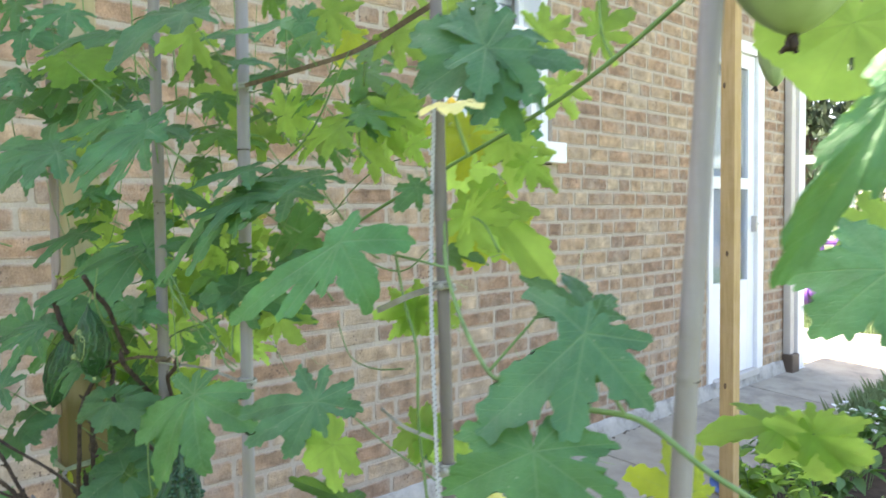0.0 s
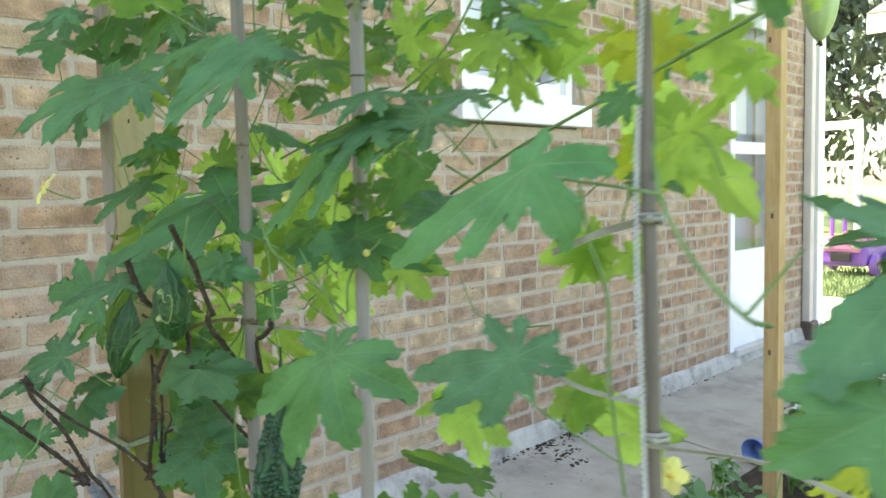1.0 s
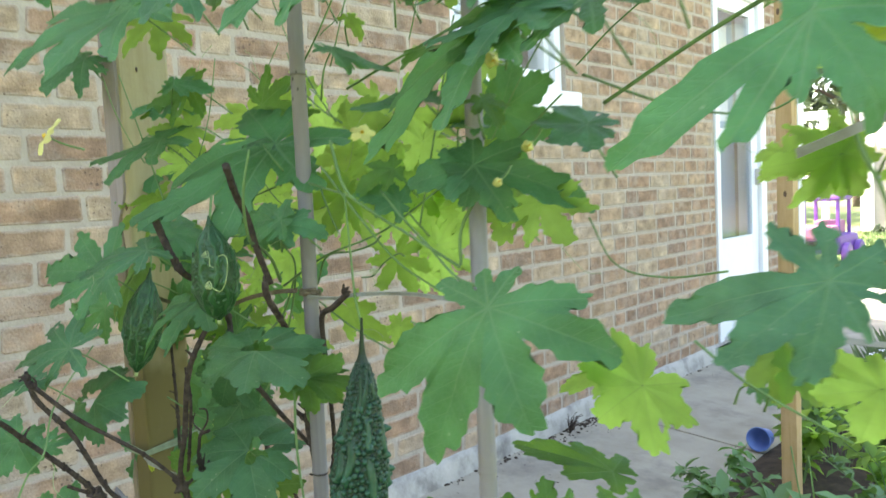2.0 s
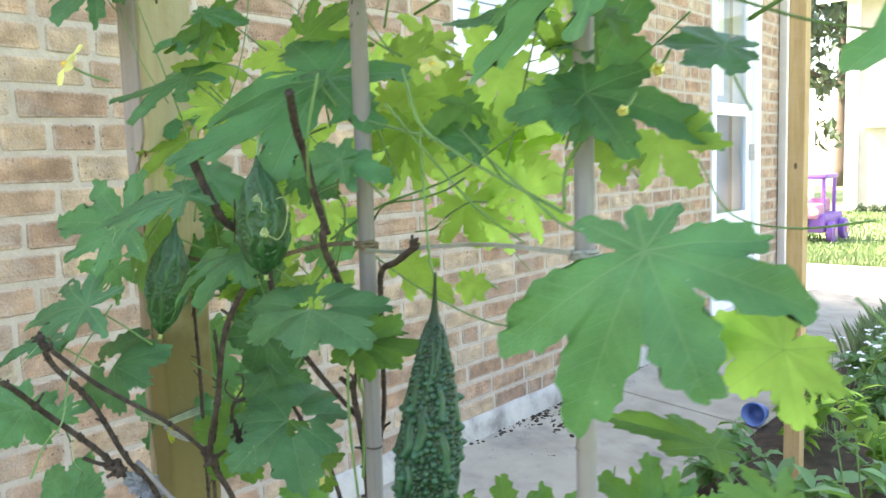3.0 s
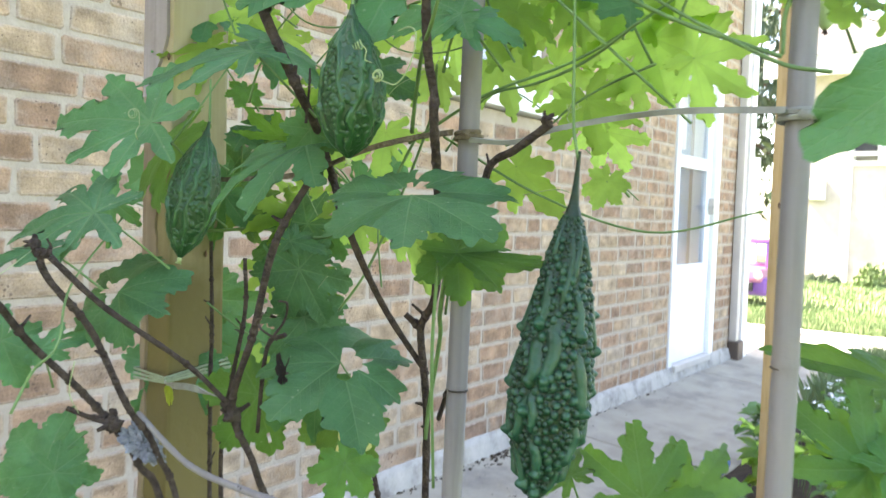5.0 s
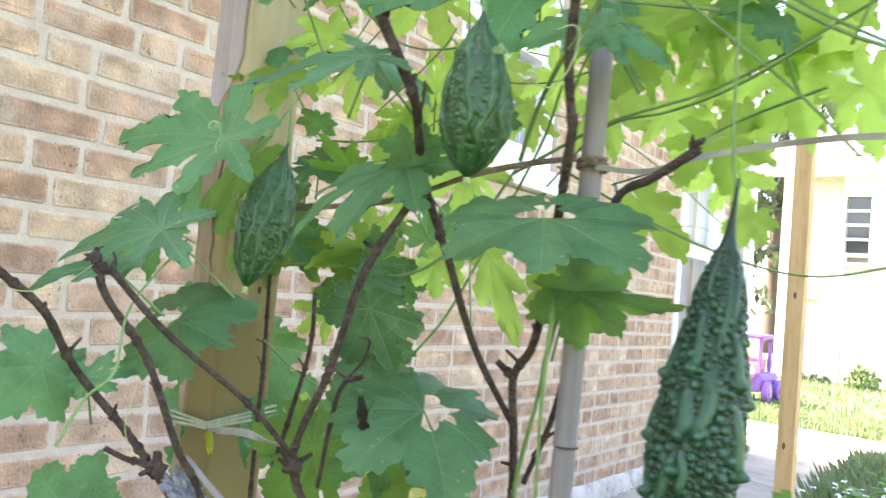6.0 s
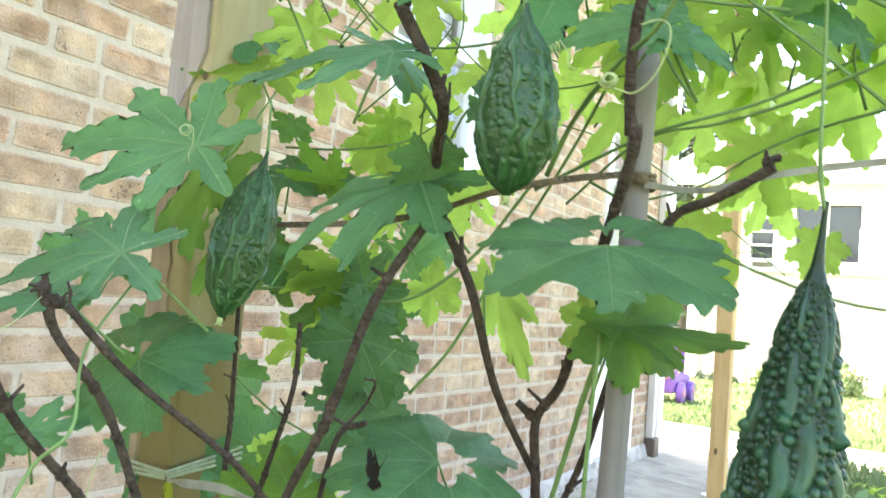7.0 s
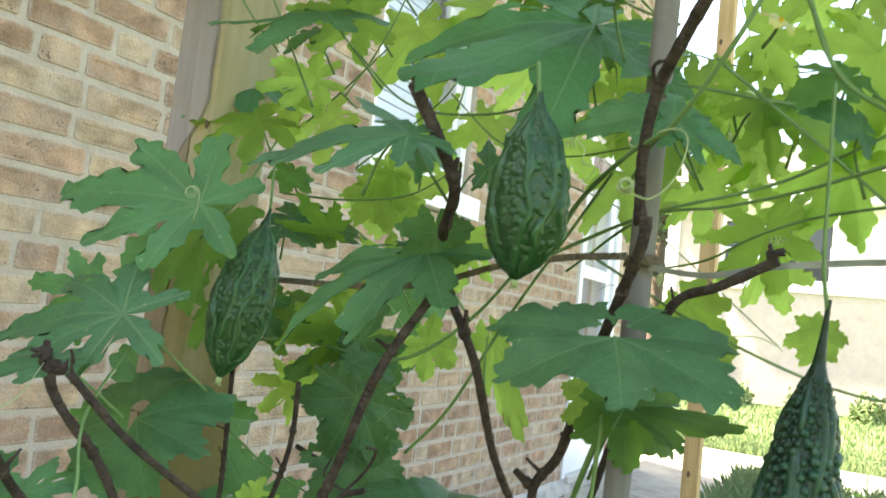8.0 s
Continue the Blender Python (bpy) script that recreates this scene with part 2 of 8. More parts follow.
# post foot: olive stain plus painted leaf shade, with a ragged upper edge
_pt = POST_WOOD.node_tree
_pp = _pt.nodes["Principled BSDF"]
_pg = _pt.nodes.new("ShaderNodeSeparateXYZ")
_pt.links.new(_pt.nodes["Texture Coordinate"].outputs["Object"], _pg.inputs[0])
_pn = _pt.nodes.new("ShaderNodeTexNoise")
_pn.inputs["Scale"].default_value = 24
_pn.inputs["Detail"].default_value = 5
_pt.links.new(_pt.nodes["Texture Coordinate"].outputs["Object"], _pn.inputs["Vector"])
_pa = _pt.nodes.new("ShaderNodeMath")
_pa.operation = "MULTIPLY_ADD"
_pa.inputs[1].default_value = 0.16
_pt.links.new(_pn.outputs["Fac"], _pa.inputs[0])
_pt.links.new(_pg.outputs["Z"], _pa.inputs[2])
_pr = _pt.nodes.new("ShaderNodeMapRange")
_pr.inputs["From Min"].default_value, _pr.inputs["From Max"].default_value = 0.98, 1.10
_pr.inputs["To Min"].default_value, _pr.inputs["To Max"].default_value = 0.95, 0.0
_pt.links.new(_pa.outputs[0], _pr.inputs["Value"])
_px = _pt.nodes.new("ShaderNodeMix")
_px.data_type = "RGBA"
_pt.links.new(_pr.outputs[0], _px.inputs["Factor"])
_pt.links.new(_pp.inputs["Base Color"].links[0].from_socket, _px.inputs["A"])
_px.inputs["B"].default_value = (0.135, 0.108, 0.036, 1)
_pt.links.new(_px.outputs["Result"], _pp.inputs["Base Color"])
POST_ROUGH = wood_mat("rough_brown_wood", (0.30, 0.235, 0.155), (0.19, 0.14, 0.095), (0.34, 0.27, 0.18), 8.0)
POST_GREY = wood_mat("weathered_grey_wood", (0.37, 0.325, 0.31), (0.26, 0.22, 0.21), (0.31, 0.25, 0.21))
STAKE_WOOD = wood_mat("golden_lumber", (0.52, 0.36, 0.17), (0.38, 0.25, 0.11), (0.48, 0.33, 0.17))
BAMBOO = wood_mat("weathered_cane", (0.275, 0.26, 0.26), (0.165, 0.153, 0.152), (0.225, 0.20, 0.18), 20.0)
BAMBOO_PALE = wood_mat("pale_grey_cane", (0.30, 0.288, 0.296), (0.205, 0.193, 0.197), (0.25, 0.228, 0.208), 20.0)
BAMBOO_OLD = wood_mat("old_brown_cane", (0.20, 0.183, 0.172), (0.12, 0.108, 0.10), (0.165, 0.145, 0.125), 20.0)
BAMBOO_DARK = wood_mat("stained_cane", (0.10, 0.085, 0.075), (0.05, 0.043, 0.038), (0.14, 0.12, 0.10), 20.0)


KNOT = mat("wood_knot", (0.17, 0.10, 0.055), 0.8, color2=(0.08, 0.05, 0.03), scale=180, bump=0.4, bump_scale=300)
for cane_skin in (BAMBOO, BAMBOO_PALE):
    # black mould specks and scratches on the old canes
    _ct = cane_skin.node_tree
    _cp = _ct.nodes["Principled BSDF"]
    _cv = _ct.nodes.new("ShaderNodeTexVoronoi")
    _cv.inputs["Scale"].default_value = 210
    _cn = _ct.nodes.new("ShaderNodeTexNoise")
    _cn.inputs["Scale"].default_value = 34
    _cm = _ct.nodes.new("ShaderNodeMapping")
    _cm.inputs["Scale"].default_value = (1, 1, 0.55)
    _ct.links.new(_ct.nodes["Texture Coordinate"].outputs["Object"], _cm.inputs["Vector"])
    _ct.links.new(_cm.outputs[0], _cv.inputs["Vector"])
    _ct.links.new(_cm.outputs[0], _cn.inputs["Vector"])
    _cr = _ct.nodes.new("ShaderNodeMapRange")
    _cr.inputs["From Min"].default_value, _cr.inputs["From Max"].default_value = 0.60, 0.74
    _cr.inputs["To Max"].default_value = 0.24
    _ct.links.new(_cn.outputs["Fac"], _cr.inputs["Value"])
    _cl = _ct.nodes.new("ShaderNodeMath")
    _cl.operation = "LESS_THAN"
    _ct.links.new(_cv.outputs["Distance"], _cl.inputs[0])
    _ct.links.new(_cr.outputs[0], _cl.inputs[1])
    _cs = _ct.nodes.new("ShaderNodeMath")
    _cs.operation = "MULTIPLY"
    _cs.inputs[1].default_value = 0.75
    _ct.links.new(_cl.outputs[0], _cs.inputs[0])
    _cx = _ct.nodes.new("ShaderNodeMix")
    _cx.data_type = "RGBA"
    _ct.links.new(_cs.outputs[0], _cx.inputs["Factor"])
    _ct.links.new(_cp.inputs["Base Color"].links[0].from_socket, _cx.inputs["A"])
    _cx.inputs["B"].default_value = (0.05, 0.045, 0.042, 1)
    _ct.links.new(_cx.outputs["Result"], _cp.inputs["Base Color"])


def glass_mat(name, tint, rough=0.03):
    m = bpy.data.materials.new(name)
    m.use_nodes = True
    p = m.node_tree.nodes["Principled BSDF"]
    p.inputs["Base Color"].default_value = (*tint, 1)
    p.inputs["Roughness"].default_value = rough
    p.inputs["Transmission Weight"].default_value = 1.0
    p.inputs["IOR"].default_value = 1.45
    return m


GLASS = glass_mat("window_glass", (0.92, 0.95, 0.97))


def leaf_mat(name, top, dark, under, trans, vein=(0.18, 0.31, 0.14)):
    """Thin leaf: green surface with a midrib and side veins in each lobe, letting light through."""
    m = bpy.data.materials.new(name)
    m.use_nodes = True
    nt = m.node_tree
    lk = nt.links
    p = nt.nodes["Principled BSDF"]
    p.inputs["Roughness"].default_value = 0.46
    p.inputs["Specular IOR Level"].default_value = 0.42

    def calc(op, a, b=None, c=None):
        n = nt.nodes.new("ShaderNodeMath")
        n.operation = op
        for i, q in enumerate((a, b, c)):
            if q is None:
                continue
            if isinstance(q, (int, float)):
                n.inputs[i].default_value = q
            else:
                lk.new(q, n.inputs[i])
        return n.outputs[0]

    def ramp(value, lo, hi, a, b):
        n = nt.nodes.new("ShaderNodeMapRange")
        for key, q in (("From Min", lo), ("From Max", hi), ("To Min", a), ("To Max", b)):
            n.inputs[key].default_value = q
        lk.new(value, n.inputs["Value"])
        return n.outputs[0]

    def blend(fac, a, b, mode="MIX"):
        n = nt.nodes.new("ShaderNodeMix")
        n.data_type, n.blend_type = "RGBA", mode
        for key, q in (("Factor", fac), ("A", a), ("B", b)):
            if isinstance(q, tuple):
                n.inputs[key].default_value = (*q, 1)
            elif isinstance(q, (int, float)):
                n.inputs[key].default_value = q
            else:
                lk.new(q, n.inputs[key])
        return n.outputs["Result"]

    tc = nt.nodes.new("ShaderNodeTexCoord")
    oi = nt.nodes.new("ShaderNodeObjectInfo")
    shift = nt.nodes.new("ShaderNodeVectorMath")
    shift.operation = "ADD"
    far = nt.nodes.new("ShaderNodeCombineXYZ")
    lk.new(calc("MULTIPLY", oi.outputs["Random"], 37.0), far.inputs["X"])
    lk.new(tc.outputs["Object"], shift.inputs[0])
    lk.new(far.outputs[0], shift.inputs[1])
    place = shift.outputs[0]
    no = nt.nodes.new("ShaderNodeTexNoise")
    no.inputs["Scale"].default_value = 2.6
    no.inputs["Detail"].default_value = 6
    lk.new(place, no.inputs["Vector"])
    cr = nt.nodes.new("ShaderNodeValToRGB")
    cr.color_ramp.elements[0].position, cr.color_ramp.elements[0].color = 0.3, (*dark, 1)
    cr.color_ramp.elements[1].position, cr.color_ramp.elements[1].color = 0.7, (*top, 1)
    lk.new(no.outputs["Fac"], cr.inputs["Fac"])
    hs = nt.nodes.new("ShaderNodeHueSaturation")
    lk.new(ramp(oi.outputs["Random"], 0, 1, 0.66, 1.18), hs.inputs["Value"])
    lk.new(ramp(calc("FRACT", calc("MULTIPLY", oi.outputs["Random"], 7.3)), 0, 1, 0.485, 0.515), hs.inputs["Hue"])
    lk.new(cr.outputs["Color"], hs.inputs["Color"])
    # veins from the place within the lobe: x along the midrib, y across it
    at = nt.nodes.new("ShaderNodeAttribute")
    at.attribute_name = "lobe"
    sx = nt.nodes.new("ShaderNodeSeparateXYZ")
    lk.new(at.outputs["Vector"], sx.inputs[0])
    u, v = sx.outputs["X"], calc("ABSOLUTE", sx.outputs["Y"])
    wide = ramp(u, 0, 1, 0.016, 0.004)
    main = ramp(calc("DIVIDE", v, wide), 0.45, 1.0, 1.0, 0.0)
    side = calc("PINGPONG", calc("ADD", calc("MULTIPLY", calc("SUBTRACT", u, calc("MULTIPLY", v, 0.95)), 7.5), calc("MULTIPLY", calc("SIGN", sx.outputs["Y"]), 0.25)), 0.5)
    side = calc("MULTIPLY", ramp(side, 0.015, 0.05, 1.0, 0.0), ramp(v, 0.03, 0.22, 0.75, 0.25))
    vo = nt.nodes.new("ShaderNodeTexVoronoi")
    vo.feature = "DISTANCE_TO_EDGE"
    vo.inputs["Scale"].default_value = 17
    lk.new(place, vo.inputs["Vector"])
    net = ramp(vo.outputs["Distance"], 0.0, 0.07, 0.22, 0.0)
    veins = calc("MAXIMUM", main, calc("MAXIMUM", side, net))
    col = blend(calc("MULTIPLY", veins, 0.42), hs.outputs["Color"], vein)
    # small pale feeding spots and a few brownish ones
    v2 = nt.nodes.new("ShaderNodeTexVoronoi")
    v2.inputs["Scale"].default_value = 6.0
    lk.new(place, v2.inputs["Vector"])
    spot = calc("LESS_THAN", v2.outputs["Distance"], calc("MULTIPLY", no.outputs["Fac"], 0.14))
    col = blend(calc("MULTIPLY", spot, 0.55), col, (0.34, 0.40, 0.24))
    lk.new(col, p.inputs["Base Color"])
    bp = nt.nodes.new("ShaderNodeBump")
    bp.inputs["Strength"].default_value = 0.45
    bp.inputs["Distance"].default_value = 0.0022
    n3 = nt.nodes.new("ShaderNodeTexNoise")
    n3.inputs["Scale"].default_value = 11
    n3.inputs["Detail"].default_value = 3
    lk.new(place, n3.inputs["Vector"])
    lk.new(calc("SUBTRACT", calc("MULTIPLY", n3.outputs["Fac"], 0.9), veins), bp.inputs["Height"])
    lk.new(bp.outputs[0], p.inputs["Normal"])
    tr = nt.nodes.new("ShaderNodeBsdfTranslucent")
    thin = blend(1.0, under, ramp(no.outputs["Fac"], 0.3, 0.7, 0.80, 1.06), "MULTIPLY")
    thin = blend(1.0, thin, ramp(oi.outputs["Random"], 0, 1, 0.74, 1.08), "MULTIPLY")
    lk.new(blend(calc("MULTIPLY", calc("MAXIMUM", main, calc("MULTIPLY", side, 0.8)), 0.35), thin, tuple(q * 0.72 for q in under)), tr.inputs["Color"])
    ms = nt.nodes.new("ShaderNodeMixShader")
    ms.inputs[0].default_value = trans
    lk.new(p.outputs[0], ms.inputs[1])
    lk.new(tr.outputs[0], ms.inputs[2])
    lk.new(ms.outputs[0], nt.nodes["Material Output"].inputs["Surface"])
    return m


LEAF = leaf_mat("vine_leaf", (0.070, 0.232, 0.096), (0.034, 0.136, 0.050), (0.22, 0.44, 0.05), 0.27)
# paler copy of the vine leaf, with backlight put into its colour
LEAF_LIGHT = leaf_mat("pale_backlit_leaf", (0.15, 0.32, 0.07), (0.11, 0.26, 0.05), (0.55, 0.81, 0.15), 0.73)
# sunlight put into the colour of vine leaves; the fallen leaf is yellow itself
LEAF_YELLOW = leaf_mat("yellow_or_sunlit_leaf", (0.36, 0.44, 0.05), (0.27, 0.36, 0.04), (0.68, 0.77, 0.07), 0.55)
# mid tone for lower leaves, and for leaves partly backlit by colour
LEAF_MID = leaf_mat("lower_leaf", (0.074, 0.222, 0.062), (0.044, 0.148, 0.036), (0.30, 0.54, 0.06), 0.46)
FERN = leaf_mat("bed_leaf", (0.10, 0.24, 0.07), (0.06, 0.16, 0.045), (0.22, 0.45, 0.06), 0.35)
PETAL = leaf_mat("yellow_petal", (0.86, 0.85, 0.36), (0.82, 0.79, 0.26), (0.86, 0.84, 0.36), 0.35, (0.8, 0.74, 0.25))
STEM = mat("green_stem", (0.16, 0.28, 0.10), 0.55, color2=(0.10, 0.19, 0.06), scale=60, spec=0.4)
TENDRIL = mat("pale_tendril", (0.34, 0.43, 0.19), 0.5, scale=60)
PALE_GOURD = mat("pale_gourd_skin", (0.34, 0.47, 0.22), 0.45, color2=(0.26, 0.38, 0.15), scale=30, bump=0.15, bump_scale=90)
FAR_LEAF = mat("tree_foliage", (0.10, 0.145, 0.085), 0.7, color2=(0.05, 0.08, 0.045), scale=3)
TRUNK = mat("tree_bark", (0.12, 0.09, 0.07), 0.95, scale=20, bump=0.8)


def gourd_mat(name, c1, c2, lo, spec):
    m = mat(name, c1, 0.36, color2=c2, scale=55, bump=0.25, bump_scale=220, spec=spec)
    nt = m.node_tree
    p = nt.nodes["Principled BSDF"]
    # crease shade and crest highlights put into the colour by height
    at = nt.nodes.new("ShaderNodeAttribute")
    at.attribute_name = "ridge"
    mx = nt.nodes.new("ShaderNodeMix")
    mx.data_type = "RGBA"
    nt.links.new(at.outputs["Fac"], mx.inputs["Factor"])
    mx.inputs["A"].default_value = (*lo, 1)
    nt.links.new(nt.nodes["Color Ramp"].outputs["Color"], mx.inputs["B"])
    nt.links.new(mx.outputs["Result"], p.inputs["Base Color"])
    return m


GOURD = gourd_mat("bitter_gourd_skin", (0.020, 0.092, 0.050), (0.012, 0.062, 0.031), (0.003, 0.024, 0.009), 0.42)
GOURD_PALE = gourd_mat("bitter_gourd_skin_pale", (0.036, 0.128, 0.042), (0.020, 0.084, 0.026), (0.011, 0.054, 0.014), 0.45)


# ---- mesh helpers ----
def finish(bm, name, material, smooth=False):
    me = bpy.data.meshes.new(name)
    bm.to_mesh(me)
    bm.free()
    me.materials.append(material)
    if smooth:
        for f in me.polygons:
            f.use_smooth = True
    return me


def part(name, bm, material, parent=None, label="", smooth=False):
    ob = new(name, finish(bm, name, material, smooth))
    if parent:
        ob.parent = parent
    if label:
        ob["label"] = label
    return ob


def thing(name, at, label, category, group="", kind=""):
    e = new(name)
    e.location = at
    e.empty_display_size = 0.05
    return tagged(e, label, category, group, kind)


def box(bm, x0, x1, y0, y1, z0, z1, bevel=0.0):
    r = bmesh.ops.create_cube(bm, size=1, matrix=Matrix.LocRotScale(((x0 + x1) / 2, (y0 + y1) / 2, (z0 + z1) / 2), None, (x1 - x0, y1 - y0, z1 - z0)))
    if bevel:
        edges = list({e for v in r["verts"] for e in v.link_edges})
        bmesh.ops.bevel(bm, geom=edges, offset=bevel, segments=2, affect="EDGES", profile=0.6)
    return bm


def boxes(*specs, bevel=0.0):
    bm = bmesh.new()
    for s in specs:
        box(bm, *s, bevel=bevel)
    return bm


def smooth_path(pts, n=6):
    """A Catmull-Rom line through the points."""
    P = [Vector(p) for p in pts]
    if len(P) < 3:
        return [P[0].lerp(P[-1], i / n) for i in range(n + 1)]
    P = [2 * P[0] - P[1]] + P + [2 * P[-1] - P[-2]]
    out = []
    for i in range(1, len(P) - 2):
        a, b, c, d = P[i - 1:i + 3]
        for k in range(n):
            t = k / n
            out.append(0.5 * ((2 * b) + (c - a) * t + (2 * a - 5 * b + 4 * c - d) * t * t + (3 * b - a - 3 * c + d) * t ** 3))
    out.append(P[-2])
    return out


def tube(bm, pts, r0, r1=None, sides=7, rough=0.0, seed=0, caps=True):
    """A round, tapering, slightly knobbly tube along a line of points."""
    rnd = random.Random(seed)
    r1 = r0 if r1 is None else r1
    rings = []
    up = Vector((0.31, 0.2, 0.93))
    m = len(pts)
    for i, c in enumerate(pts):
        d = (pts[min(i + 1, m - 1)] - pts[max(i - 1, 0)]).normalized()
        a = d.cross(up)
        if a.length < 0.05:
            a = d.cross(Vector((1, 0, 0)))
        a.normalize()
        b = d.cross(a)
        r = (r0 + (r1 - r0) * i / max(m - 1, 1)) * (1 + rough * rnd.uniform(-1, 1))
        rings.append([bm.verts.new(c + (a * math.cos(k * math.tau / sides) + b * math.sin(k * math.tau / sides)) * r * (1 + 0.4 * rough * rnd.uniform(-1, 1))) for k in range(sides)])
    for p, q in zip(rings, rings[1:]):
        for k in range(sides):
            bm.faces.new((p[k], p[(k + 1) % sides], q[(k + 1) % sides], q[k]))
    if caps:
        bm.faces.new(rings[0][::-1])
        bm.faces.new(rings[-1])
    return bm


def lathe(bm, prof, seg=24, m=None):
    """Revolve (radius, z) pairs about z."""
    rings = []
    for r, z in prof:
        rings.append([bm.verts.new((r * math.cos(k * math.tau / seg), r * math.sin(k * math.tau / seg), z)) for k in range(seg)])
    for p, q in zip(rings, rings[1:]):
        for k in range(seg):
            bm.faces.new((p[k], p[(k + 1) % seg], q[(k + 1) % seg], q[k]))
    bm.faces.new(rings[0][::-1])
    bm.faces.new(rings[-1])
    if m:
        bmesh.ops.transform(bm, matrix=m, verts=[v for ring in rings for v in ring])
    return bm


# ---- ground ----
ground = part("ground", boxes((-120, 120, -60, 160, -0.3, -0.02)), GRASS_GROUND)
tagged(ground, "green lawn ground reaching to the horizon", "ground", kind="structure")
bed = bmesh.new()
bmesh.ops.create_grid(bed, x_segments=40, y_segments=60, size=0.5, matrix=Matrix.LocRotScale((2.2, 2.1, 0.0), None, (3.0, 7.2, 1)))
for v in bed.verts:
    edge = min(1.0, max(0.0, (v.co.x - 0.7) * 6))
    v.co.z = -0.005 + edge * (0.03 + 0.02 * noise.noise(v.co * 3.1) + 0.015 * noise.noise(v.co * 11))
bed_ob = part("garden_bed", bed, SOIL)
tagged(bed_ob, "dark soil garden bed beside the concrete walk", "garden bed", kind="structure")

walk_t = thing("walkway", (0.36, 2.0, 0), "grey concrete walkway with joints along a brick wall", "walkway", kind="structure")
ys = [-2.0, -0.35, 1.45, 3.235, 5.0, 6.35]
for a, b in zip(ys, ys[1:]):
    slab = bmesh.new()
    box(slab, 0.02, 0.72, a + 0.006, b - 0.006, -0.12, 0.0, bevel=0.006)
    for v in slab.verts:
        v.co.z += 0.062 * (1 - (v.co.x - 0.02) / 0.7)
    ob = part("slab", slab, CONCRETE)
    ob.parent = walk_t
    ob.matrix_parent_inverse = Matrix.Translation((-0.36, -2.0, 0))
jb = boxes((0.025, 0.715, -2.0, 6.35, -0.1, -0.012))
for v in jb.verts:
    v.co.z += 0.062 * (1 - (v.co.x - 0.02) / 0.7)
joint = part("joint", jb, SOIL)
joint.parent = walk_t
joint.matrix_parent_inverse = Matrix.Translation((-0.36, -2.0, 0))
pave_t = thing("pavement", (0, 7.3, 0), "pale sunlit concrete pavement crossing before a lawn", "pavement", kind="structure")
for i in range(-8, 9):
    slab = part("slab", boxes((i * 1.5 + 0.006, i * 1.5 + 1.494, 6.362, 8.15, -0.12, -0.002), bevel=0.006), PAVE)
    slab.parent = pave_t
    slab.matrix_parent_inverse = Matrix.Translation((0, -7.3, 0))

# ---- brick house ----
Y_A, Y_B, TOP = -1.5, 5.70, 3.55
WIN = (2.33, 3.04, 1.46, 2.45)      # y0, y1, z0, z1
DOOR = (4.50, 5.25, 0.142, 2.19)
PLINTH = 0.142
ROW, GAP = 0.0697, 0.0122
core = boxes((-0.26, -0.0016, Y_A, WIN[0], 0, TOP), (-0.26, -0.0016, WIN[0], WIN[1], 0, WIN[2] - 0.1), (-0.26, -0.0016, WIN[0], WIN[1], WIN[3], TOP),
             (-0.26, -0.0016, WIN[1], DOOR[0], 0, TOP), (-0.26, -0.0016, DOOR[0], DOOR[1], DOOR[3], TOP), (-0.26, -0.0016, DOOR[0], DOOR[1], 0, DOOR[2]),
             (-0.26, -0.0016, DOOR[1], Y_B, 0, TOP))
wall = part("wall_west", core, MORTAR)
tagged(wall, "buff and brown brick wall with pale mortar joints", "wall", kind="structure")
# unseen outer walls and roof, added so the house blocks the sun
shell = boxes((-6, -0.26, Y_B - 0.25, Y_B, 0, TOP), (-6, -0.26, Y_A, Y_A + 0.25, 0, TOP), (-6, -5.75, Y_A + 0.25, Y_B - 0.25, 0, TOP))
# unseen wall, added only to dim skylight on the near bricks
tagged(part("sky_block_wall", boxes((-0.26, 3.2, -3.3, -3.05, 0, 2.75)), MORTAR), "plain unseen wall added to block skylight", "wall", kind="structure")
tagged(part("wall_back", shell, MORTAR), "unseen plain outer walls of the brick house, added to block the sun", "wall", kind="structure")
tagged(part("ceiling", boxes((-6, -0.26, Y_A, Y_B, TOP - 0.2, TOP)), WHITE), "plain ceiling of the house", "ceiling", kind="structure")
tagged(part("roof", boxes((-6.0, 0.0, Y_A, Y_B, TOP, TOP + 0.16)), SLATE), "unseen flat dark roof over the brick wall, added to block the sun", "roof", kind="structure")


